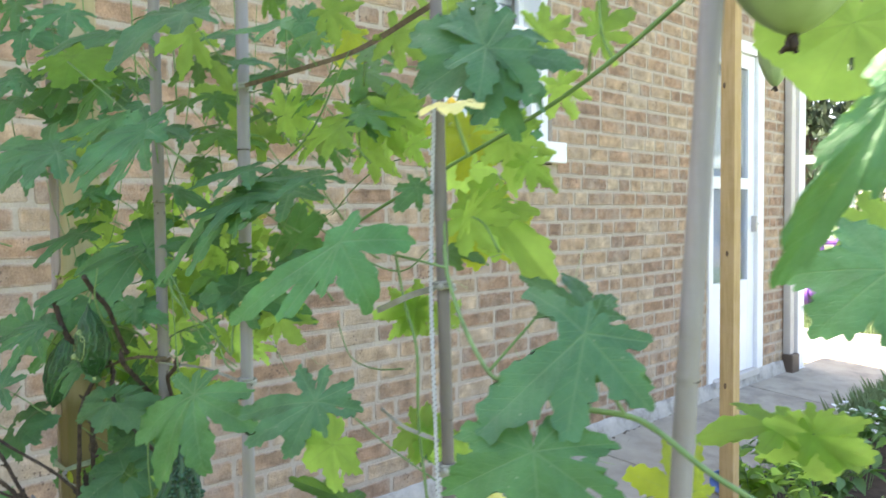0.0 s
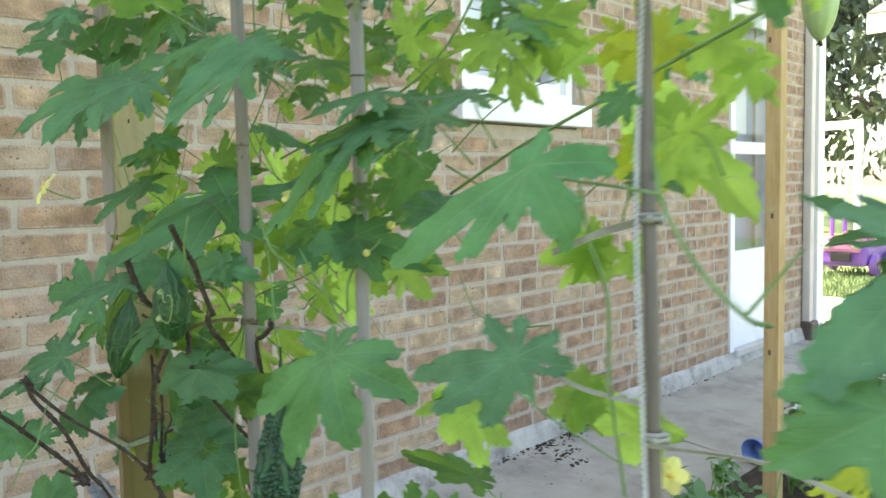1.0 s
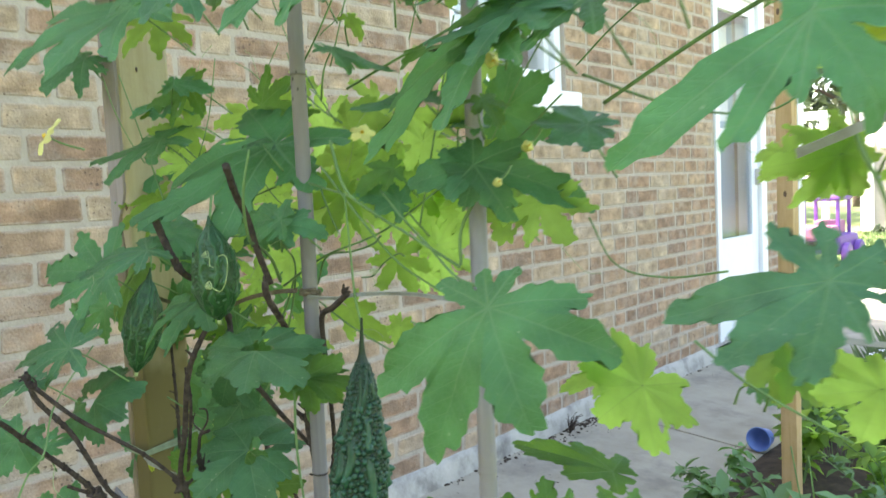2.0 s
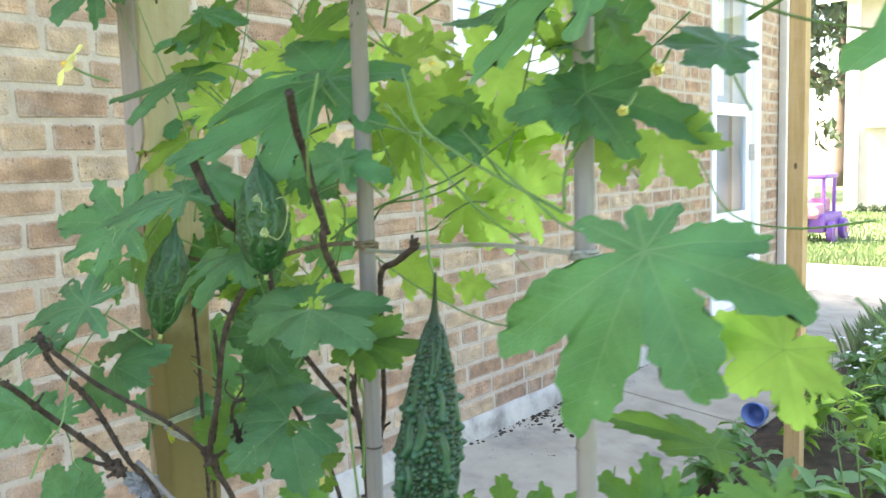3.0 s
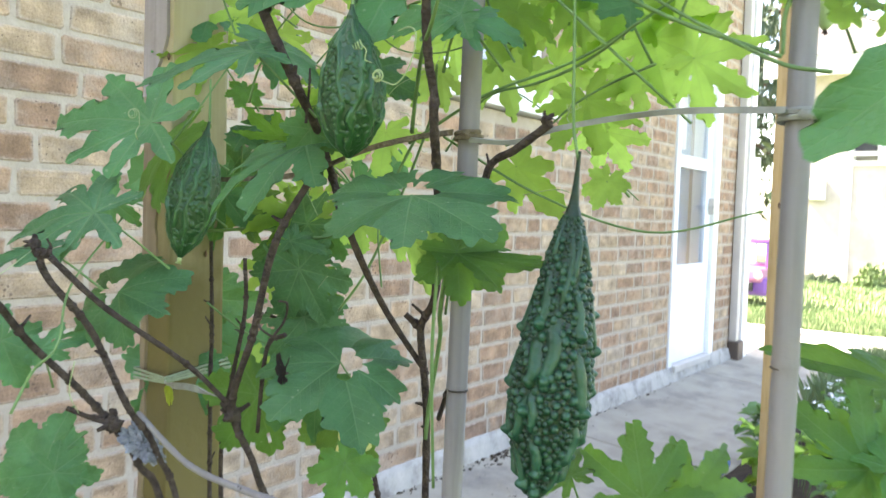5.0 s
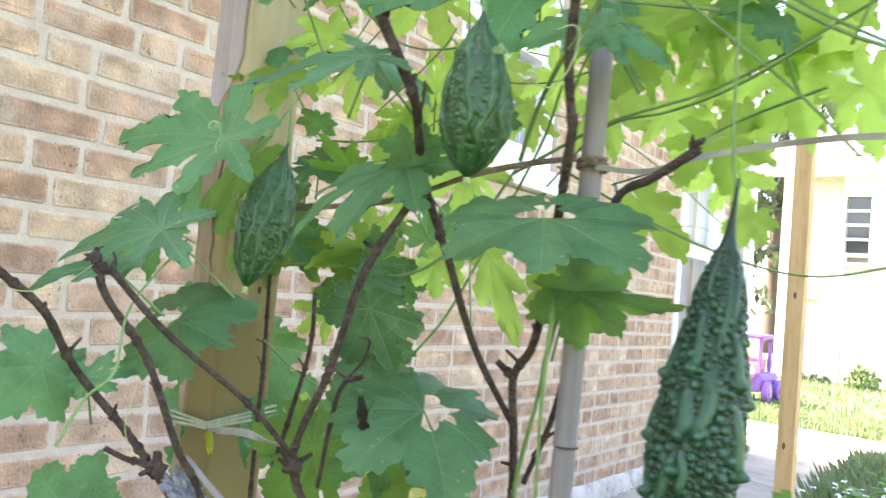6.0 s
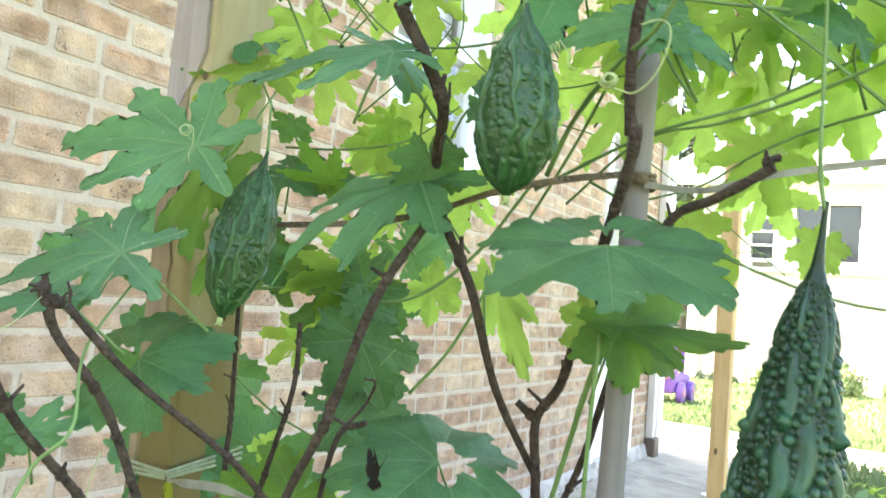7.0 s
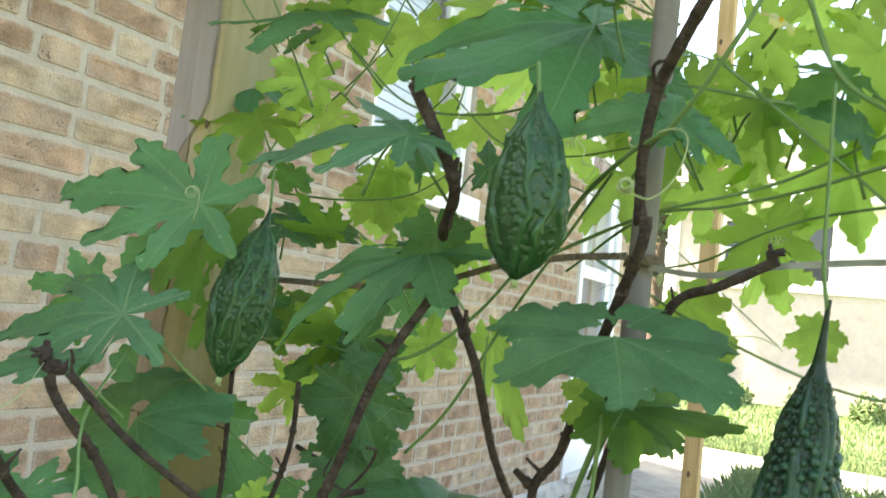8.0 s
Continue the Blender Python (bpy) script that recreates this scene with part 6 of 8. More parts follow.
leaf((1.688, 0.620, 1.222), (1.697, 0.625, 1.187), (0.56, -0.83, 0.02), 1.00, "a", LEAF_LIGHT)
leaf((1.732, 0.640, 1.207), (1.723, 0.629, 1.191), (0.70, -0.71, 0.08), 1.00, "a", LEAF_YELLOW)
leaf((1.731, 0.660, 1.196), (1.721, 0.651, 1.210), (0.51, -0.85, -0.16), 1.10, "a", LEAF_YELLOW)
leaf((1.761, 0.640, 1.203), (1.775, 0.653, 1.193), (0.56, -0.79, -0.24), 1.10, "a", LEAF_LIGHT)
leaf((1.792, 0.640, 1.198), (1.804, 0.653, 1.204), (0.74, -0.67, -0.07), 1.10, "a", LEAF_LIGHT)
leaf((1.819, 0.620, 1.175), (1.822, 0.621, 1.156), (0.38, -0.93, 0.02), 1.00, "a", LEAF_LIGHT)
leaf((1.471, 0.600, 1.067), (1.451, 0.581, 1.077), (0.72, -0.52, 0.45), 1.00, "c", LEAF)
leaf((1.543, 0.600, 1.095), (1.522, 0.566, 1.076), (0.37, -0.55, 0.75), 0.90, "c", LEAF_LIGHT)
leaf((1.561, 0.600, 1.063), (1.547, 0.574, 1.056), (0.53, -0.34, 0.78), 1.00, "d", LEAF_LIGHT)
leaf((1.543, 0.580, 1.113), (1.543, 0.602, 1.135), (0.40, -0.53, 0.75), 0.70, "c", LEAF_LIGHT)
leaf((1.615, 0.600, 1.104), (1.588, 0.585, 1.110), (0.48, -0.33, 0.81), 0.90, "d", LEAF)
leaf((1.708, 0.620, 1.083), (1.713, 0.624, 1.069), (0.61, -0.79, 0.01), 1.20, "d", LEAF_LIGHT)
leaf((1.535, 0.620, 1.233), (1.515, 0.599, 1.232), (0.20, -0.16, 0.97), 1.00, "a", LEAF_MID)
leaf((1.601, 0.620, 1.240), (1.578, 0.607, 1.237), (0.16, -0.43, 0.89), 1.00, "a", LEAF_MID)
leaf((1.554, 0.620, 1.279), (1.569, 0.641, 1.276), (0.43, -0.22, 0.87), 1.10, "a", LEAF_MID)
leaf((1.380, 0.620, 1.260), (1.355, 0.604, 1.263), (0.41, -0.32, 0.85), 1.00, "a", LEAF_MID)
leaf((1.683, 0.600, 1.217), (1.702, 0.623, 1.216), (0.41, -0.38, 0.83), 1.00, "a", LEAF_MID)
leaf((1.721, 0.600, 1.266), (1.738, 0.616, 1.247), (0.67, -0.74, -0.02), 1.00, "a", LEAF_LIGHT)
leaf((1.846, 0.600, 1.245), (1.857, 0.612, 1.258), (0.73, -0.69, 0.01), 1.10, "a", LEAF_LIGHT)
leaf((1.884, 0.600, 1.239), (1.899, 0.615, 1.252), (0.67, -0.74, 0.13), 1.00, "a", LEAF_LIGHT)
leaf((1.672, 0.580, 1.288), (1.689, 0.597, 1.275), (0.72, -0.69, 0.07), 1.00, "a", LEAF_LIGHT)
leaf((1.119, 0.560, 1.310), (1.103, 0.541, 1.310), (0.30, -0.14, 0.94), 1.20, "d", LEAF)
leaf((1.186, 0.580, 1.265), (1.161, 0.556, 1.268), (0.39, -0.29, 0.87), 1.20, "d", LEAF)
leaf((1.125, 0.560, 1.375), (1.148, 0.585, 1.369), (0.40, -0.19, 0.89), 1.20, "a", LEAF)
leaf((1.583, 0.560, 1.262), (1.599, 0.584, 1.266), (0.21, -0.42, 0.88), 1.00, "c", LEAF)
leaf((1.229, 0.580, 1.173), (1.253, 0.604, 1.173), (0.38, -0.45, 0.81), 1.00, "c", LEAF)
leaf((1.509, 0.600, 1.161), (1.541, 0.610, 1.156), (0.14, -0.27, 0.95), 1.00, "d", LEAF_MID)
leaf((1.307, 0.600, 1.051), (1.329, 0.621, 1.039), (0.75, -0.52, 0.42), 1.20, "c", LEAF)
leaf((1.466, 0.600, 1.089), (1.447, 0.579, 1.079), (0.40, -0.64, 0.66), 1.00, "c", LEAF_MID)
leaf((1.217, 0.600, 1.138), (1.178, 0.578, 1.136), (0.48, -0.84, -0.25), 0.80, "a", LEAF_LIGHT)
leaf((1.054, 0.660, 0.888), (1.033, 0.636, 0.827), (0.84, -0.54, -0.06), 1.00, "d", LEAF)
leaf((1.206, 0.700, 0.978), (1.230, 0.727, 1.020), (0.71, -0.70, 0.04), 0.90, "c", LEAF)
leaf((1.171, 0.660, 1.308), (1.148, 0.614, 1.287), (0.26, -0.48, 0.84), 1.00, "d", LEAF)
leaf((1.111, 0.680, 0.834), (1.086, 0.652, 0.789), (0.74, -0.68, 0.01), 1.00, "d", LEAF)
leaf((1.246, 0.700, 1.181), (1.237, 0.666, 1.154), (0.56, -0.48, 0.68), 1.00, "c", LEAF_LIGHT)
leaf((1.610, 0.660, 1.262), (1.654, 0.664, 1.238), (0.43, -0.31, 0.85), 1.00, "a", LEAF_MID)
leaf((1.499, 0.680, 1.237), (1.491, 0.645, 1.224), (0.46, -0.33, 0.82), 1.00, "a", LEAF_MID)
leaf((1.692, 0.660, 1.293), (1.716, 0.684, 1.280), (0.66, -0.74, -0.11), 1.00, "a", LEAF_LIGHT)
leaf((1.161, 0.620, 1.018), (1.206, 0.645, 1.021), (0.39, -0.77, 0.50), 0.50, "c", LEAF)
leaf((1.222, 0.630, 0.956), (1.180, 0.609, 0.929), (0.36, -0.92, 0.16), 0.70, "a", LEAF)
leaf((1.216, 0.660, 0.999), (1.200, 0.649, 1.016), (0.57, -0.82, 0.03), 1.00, "a", LEAF_LIGHT)
leaf((1.203, 0.680, 1.035), (1.199, 0.675, 1.058), (0.53, -0.84, -0.07), 1.00, "a", LEAF_LIGHT)
leaf((1.160, 0.660, 0.932), (1.171, 0.668, 0.912), (0.68, -0.73, 0.07), 1.00, "a", LEAF_LIGHT)
leaf((1.230, 0.650, 0.946), (1.235, 0.655, 0.928), (0.60, -0.80, -0.03), 1.00, "d", LEAF)
leaf((1.219, 0.620, 0.917), (1.252, 0.641, 0.896), (0.63, -0.71, 0.30), 0.70, "a", LEAF)
leaf((1.185, 0.680, 0.974), (1.168, 0.670, 0.981), (0.55, -0.83, 0.12), 1.00, "a", LEAF_LIGHT)
leaf((1.235, 0.660, 1.077), (1.248, 0.664, 1.110), (0.55, -0.83, -0.11), 0.90, "a", LEAF_LIGHT)
leaf((1.323, 0.660, 1.079), (1.341, 0.672, 1.056), (0.34, -0.91, -0.22), 1.00, "a", LEAF_LIGHT)
leaf((1.095, 0.660, 0.994), (1.065, 0.636, 0.970), (0.56, -0.82, 0.11), 1.00, "d", LEAF)
leaf((1.268, 0.600, 0.858), (1.244, 0.575, 0.829), (0.59, -0.78, 0.20), 0.90, "a", LEAF)
leaf((1.274, 0.620, 0.827), (1.267, 0.608, 0.789), (0.66, -0.74, 0.10), 0.90, "d", LEAF_MID)
leaf((1.020, 0.600, 0.968), (0.997, 0.576, 0.937), (0.71, -0.71, 0.04), 0.90, "a", LEAF)
leaf((1.141, 0.620, 0.976), (1.111, 0.588, 0.942), (0.67, -0.74, 0.12), 0.90, "a", LEAF)
leaf((1.124, 0.600, 0.844), (1.099, 0.572, 0.804), (0.71, -0.70, 0.05), 0.90, "d", LEAF)
leaf((1.123, 0.620, 1.113), (1.121, 0.574, 1.096), (0.40, -0.29, 0.87), 0.90, "a", LEAF)
leaf((1.149, 0.540, 1.355), (1.206, 0.562, 1.334), (0.37, -0.28, 0.89), 1.00, "a", LEAF)
leaf((1.234, 0.560, 1.367), (1.244, 0.515, 1.343), (0.55, -0.23, 0.80), 1.00, "a", LEAF)
leaf((1.413, 0.550, 1.311), (1.427, 0.510, 1.298), (0.32, -0.10, 0.94), 0.90, "a", LEAF)
leaf((1.101, 0.540, 1.283), (1.158, 0.564, 1.262), (0.33, -0.16, 0.93), 1.00, "a", LEAF)
leaf((1.171, 0.580, 1.299), (1.156, 0.530, 1.278), (0.37, -0.41, 0.83), 1.00, "d", LEAF_MID)
leaf((1.266, 0.600, 1.301), (1.274, 0.562, 1.283), (0.57, -0.20, 0.79), 1.00, "a", LEAF_MID)
leaf((1.109, 0.560, 1.210), (1.109, 0.516, 1.191), (0.44, -0.32, 0.84), 1.00, "a", LEAF)
leaf((1.217, 0.580, 1.230), (1.213, 0.541, 1.204), (0.57, -0.38, 0.73), 1.00, "a", LEAF_LIGHT)
leaf((1.320, 0.600, 1.259), (1.340, 0.565, 1.241), (0.46, -0.12, 0.88), 1.00, "a", LEAF)
leaf((1.379, 0.620, 1.232), (1.385, 0.580, 1.219), (0.37, -0.17, 0.91), 1.00, "a", LEAF)
leaf((1.515, 0.600, 1.302), (1.520, 0.563, 1.292), (0.36, -0.11, 0.92), 0.90, "a", LEAF)
leaf((1.536, 0.620, 1.267), (1.537, 0.591, 1.253), (0.34, -0.35, 0.87), 0.90, "a", LEAF)
leaf((1.603, 0.620, 1.290), (1.602, 0.591, 1.278), (0.30, -0.34, 0.89), 0.90, "a", LEAF_MID)
leaf((1.389, 0.600, 1.345), (1.386, 0.570, 1.337), (0.52, -0.17, 0.84), 0.90, "a", LEAF)
leaf((1.151, 0.600, 1.080), (1.139, 0.562, 1.056), (0.46, -0.48, 0.75), 0.90, "a", LEAF_LIGHT)
leaf((1.361, 0.588, 1.112), (1.361, 0.615, 1.104), (0.48, -0.54, 0.69), 0.80, "a", LEAF)
leaf((1.361, 0.583, 1.113), (1.326, 0.484, 1.060), (0.48, -0.54, 0.69), 0.62, "a", LEAF)
# paler leaves high between the canes, backlight put into their colour
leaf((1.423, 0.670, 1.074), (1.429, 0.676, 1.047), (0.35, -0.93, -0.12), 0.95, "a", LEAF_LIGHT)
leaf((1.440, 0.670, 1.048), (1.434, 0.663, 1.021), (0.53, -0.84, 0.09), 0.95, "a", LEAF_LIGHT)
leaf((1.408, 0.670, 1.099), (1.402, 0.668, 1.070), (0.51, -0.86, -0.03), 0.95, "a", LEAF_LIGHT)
leaf((1.399, 0.530, 0.974), (1.409, 0.506, 0.951), (0.22, -0.67, 0.71), 1.42, "r", LEAF)
leaf((1.312, 0.575, 0.878), (1.268, 0.540, 0.881), (0.35, -0.44, 0.83), 0.84, "r", LEAF)
leaf((1.178, 0.515, 0.911), (1.228, 0.520, 0.904), (0.12, -0.78, 0.61), 0.72, "r", LEAF)
leaf((1.185, 0.530, 1.017), (1.105, 0.500, 1.026), (0.40, -0.76, 0.50), 1.0, "p", LEAF)
leaf((1.181, 0.497, 0.960), (1.108, 0.466, 0.956), (0.36, -0.68, 0.64), 0.95, "p", LEAF)
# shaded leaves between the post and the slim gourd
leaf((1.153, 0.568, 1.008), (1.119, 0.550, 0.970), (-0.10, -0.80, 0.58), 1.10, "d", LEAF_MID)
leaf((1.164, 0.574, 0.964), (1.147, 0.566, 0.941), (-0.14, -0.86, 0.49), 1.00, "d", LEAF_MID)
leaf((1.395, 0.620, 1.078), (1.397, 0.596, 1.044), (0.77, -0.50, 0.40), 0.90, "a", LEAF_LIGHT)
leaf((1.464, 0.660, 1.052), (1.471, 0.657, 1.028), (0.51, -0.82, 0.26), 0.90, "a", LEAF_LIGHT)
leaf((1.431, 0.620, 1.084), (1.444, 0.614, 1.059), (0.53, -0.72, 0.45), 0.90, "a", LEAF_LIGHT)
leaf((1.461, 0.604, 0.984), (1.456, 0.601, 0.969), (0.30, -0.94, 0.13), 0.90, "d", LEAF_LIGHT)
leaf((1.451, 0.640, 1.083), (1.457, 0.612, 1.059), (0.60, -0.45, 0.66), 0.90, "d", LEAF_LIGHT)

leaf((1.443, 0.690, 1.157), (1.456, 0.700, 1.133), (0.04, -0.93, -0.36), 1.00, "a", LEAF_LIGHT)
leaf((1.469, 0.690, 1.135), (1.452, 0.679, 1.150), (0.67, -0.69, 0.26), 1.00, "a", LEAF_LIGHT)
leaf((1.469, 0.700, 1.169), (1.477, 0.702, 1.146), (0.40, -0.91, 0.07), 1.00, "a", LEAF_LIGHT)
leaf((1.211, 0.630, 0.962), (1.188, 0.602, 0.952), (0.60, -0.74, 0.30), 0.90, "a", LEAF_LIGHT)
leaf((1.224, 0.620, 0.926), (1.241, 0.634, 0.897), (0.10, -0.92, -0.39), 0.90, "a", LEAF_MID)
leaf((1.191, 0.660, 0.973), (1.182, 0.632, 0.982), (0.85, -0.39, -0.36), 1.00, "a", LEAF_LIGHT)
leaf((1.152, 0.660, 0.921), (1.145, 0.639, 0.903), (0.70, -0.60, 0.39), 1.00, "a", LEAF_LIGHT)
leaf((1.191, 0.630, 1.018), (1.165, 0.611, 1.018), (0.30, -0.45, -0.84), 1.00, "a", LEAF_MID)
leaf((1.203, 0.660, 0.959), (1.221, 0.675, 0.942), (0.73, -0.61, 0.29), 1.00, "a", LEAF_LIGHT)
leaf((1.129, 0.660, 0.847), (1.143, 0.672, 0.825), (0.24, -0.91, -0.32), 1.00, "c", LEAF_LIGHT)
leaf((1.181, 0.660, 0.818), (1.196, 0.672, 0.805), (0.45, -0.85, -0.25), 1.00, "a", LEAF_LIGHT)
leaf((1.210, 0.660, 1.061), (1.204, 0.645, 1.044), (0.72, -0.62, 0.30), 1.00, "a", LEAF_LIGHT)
# broad leaves high on the vine, and paler backlit-coloured ones before the window
leaf((1.284, 0.520, 1.217), (1.210, 0.443, 1.192), (0.30, -0.62, 0.72), 1.00, "p", LEAF)
leaf((1.504, 0.520, 1.210), (1.462, 0.473, 1.167), (0.42, -0.55, 0.72), 1.00, "p", LEAF)
leaf((1.595, 0.550, 1.155), (1.545, 0.495, 1.102), (0.02, -0.70, 0.71), 0.90, "p", LEAF)
leaf((1.637, 0.570, 1.163), (1.591, 0.521, 1.147), (0.30, -0.62, 0.72), 0.90, "p", LEAF)
leaf((1.344, 0.560, 1.233), (1.314, 0.531, 1.244), (0.42, -0.55, 0.72), 1.00, "a", LEAF)
leaf((1.297, 0.570, 1.281), (1.265, 0.534, 1.246), (0.25, -0.50, 0.83), 1.00, "a", LEAF)
leaf((1.048, 0.570, 1.317), (1.006, 0.529, 1.318), (0.30, -0.62, 0.72), 1.00, "a", LEAF)
leaf((1.223, 0.600, 1.173), (1.193, 0.568, 1.151), (0.42, -0.55, 0.72), 1.00, "a", LEAF_MID)
leaf((1.218, 0.570, 1.127), (1.175, 0.525, 1.111), (0.15, -0.44, 0.88), 1.00, "a", LEAF)
leaf((1.324, 0.600, 1.146), (1.362, 0.610, 1.141), (0.24, -0.97, -0.01), 1.00, "a", LEAF_MID)
leaf((1.487, 0.640, 1.218), (1.459, 0.616, 1.256), (0.42, -0.55, 0.72), 1.00, "a", LEAF_LIGHT)
leaf((1.578, 0.640, 1.211), (1.555, 0.616, 1.199), (0.25, -0.50, 0.83), 1.00, "a", LEAF_LIGHT)
leaf((1.628, 0.640, 1.223), (1.625, 0.621, 1.197), (0.76, -0.57, 0.32), 1.00, "a", LEAF_LIGHT)
leaf((1.672, 0.640, 1.213), (1.684, 0.649, 1.187), (0.40, -0.91, -0.13), 1.00, "a", LEAF_LIGHT)
leaf((1.690, 0.640, 1.224), (1.675, 0.626, 1.243), (0.25, -0.50, 0.83), 1.00, "a", LEAF_LIGHT)
leaf((1.643, 0.640, 1.195), (1.663, 0.652, 1.179), (0.63, -0.74, 0.21), 1.00, "a", LEAF_LIGHT)
leaf((1.694, 0.640, 1.196), (1.715, 0.645, 1.214), (-0.04, -0.95, 0.30), 1.00, "a", LEAF_LIGHT)
# smaller leaves and thin runners behind
rl = random.Random(77)
for k in range(16):
    b = Vector((rl.uniform(1.22, 1.86), rl.uniform(0.62, 0.74), rl.uniform(1.10, 1.42)))
    L = rl.uniform(0.022, 0.042)
    d = Vector((rl.uniform(-1, 1), rl.uniform(-0.3, 0.3), rl.uniform(-1, 0.3))).normalized()
    nn = Vector((rl.uniform(0.1, 0.8), -0.8, rl.uniform(0.0, 0.8)))
    nn = (nn - d * nn.dot(d)).normalized()
    leaf(b, b + d * L, nn, rl.uniform(0.8, 1.1), rl.choice("aad"), rl.choice((LEAF_LIGHT, LEAF_MID, LEAF)))
for k in range(14):
    p = Vector((rl.uniform(1.2, 1.45), rl.uniform(0.62, 0.72), rl.uniform(1.02, 1.35)))
    d = Vector((rl.uniform(-1, 0.6), rl.uniform(-0.05, 0.2), rl.uniform(-0.3, 0.9))).normalized() * rl.uniform(0.08, 0.2)
    m = p + d * 0.5 + Vector((0, 0, rl.uniform(-0.04, 0.04)))
    stem([p, m, p + d], 0.0010, 0.0007)
for k in range(26):
    p = Vector((rl.uniform(1.18, 1.85), rl.uniform(0.58, 0.68), rl.uniform(0.95, 1.3)))
    d = Vector((rl.uniform(-1, 1), rl.uniform(-0.5, 0.2), rl.uniform(-1, 0.4))).normalized() * rl.uniform(0.03, 0.07)
    tendril([p, p + d * 0.4 + Vector((0, 0, 0.006)), p + d * 0.8 - Vector((0, 0, 0.004)), p + d], 0.00042, 0.0003)
for k in range(30):
    p = Vector((rl.uniform(1.12, 1.72), rl.uniform(0.57, 0.68), rl.uniform(0.98, 1.26)))
    d = Vector((rl.choice((-1, 1)) * rl.uniform(0.3, 1), rl.uniform(-0.12, 0.12), rl.uniform(-0.4, 1.0))).normalized() * rl.uniform(0.07, 0.17)
    sag = Vector((rl.uniform(-0.01, 0.01), 0, rl.uniform(-0.025, 0.012)))
    if p.z + d.z > 1.05 or p.x < 1.42:
        stem([p, p + d * 0.35 + sag * 0.8, p + d * 0.7 + sag, p + d], rl.uniform(0.0010, 0.0018), 0.0009)
# unseen leaves and stems above, added to shade the vine and near wall
for k in range(84):
    b = Vector((rl.uniform(0.72, 1.62), rl.uniform(0.36, 0.86), rl.uniform(1.48, 1.80)))
    L = rl.uniform(0.05, 0.085)
    d = Vector((rl.uniform(-1, 1), rl.uniform(-0.6, 0.4), rl.uniform(-0.6, 0.2))).normalized()
    nn = Vector((rl.uniform(-0.3, 0.5), -0.4, 0.9))
    nn = (nn - d * nn.dot(d)).normalized()
    leaf(b, b + d * L, nn, rl.uniform(0.8, 1.0), rl.choice("ad"), LEAF)
for x in (1.14, 1.27, 1.36, 1.48, 1.56):
    stem([(x, 0.62, 1.25), (x + 0.03, 0.60, 1.42), (x - 0.02, 0.63, 1.58), (x + 0.02, 0.61, 1.70)], 0.0018, 0.0012)

for at, r in (((1.445, 0.571, 1.011), 0.0036), ((1.239, 0.556, 0.838), 0.0055), ((1.176, 0.514, 0.828), 0.0058), ((1.316, 0.511, 1.066), 0.0042),
              ((1.176, 0.465, 0.941), 0.0046), ((1.186, 0.466, 0.936), 0.0038)):
    knob(at, r * (0.95 if r > 0.005 else 0.7))
coil((1.200, 0.510, 1.019), 0.0034, 2.2, (0.5, -0.8, 0.2), 0.001)
coil((1.386, 0.508, 1.040), 0.0022, 3.2, (-0.85, -0.4, -0.3), 0.0013)
coil((1.44, 0.60, 1.02), 0.0022, 4.0, (1, 0, 0.2), 0.0018)
coil((1.78, 0.58, 1.07), 0.0055, 3.0, (0, 0, 1), 0.0014)


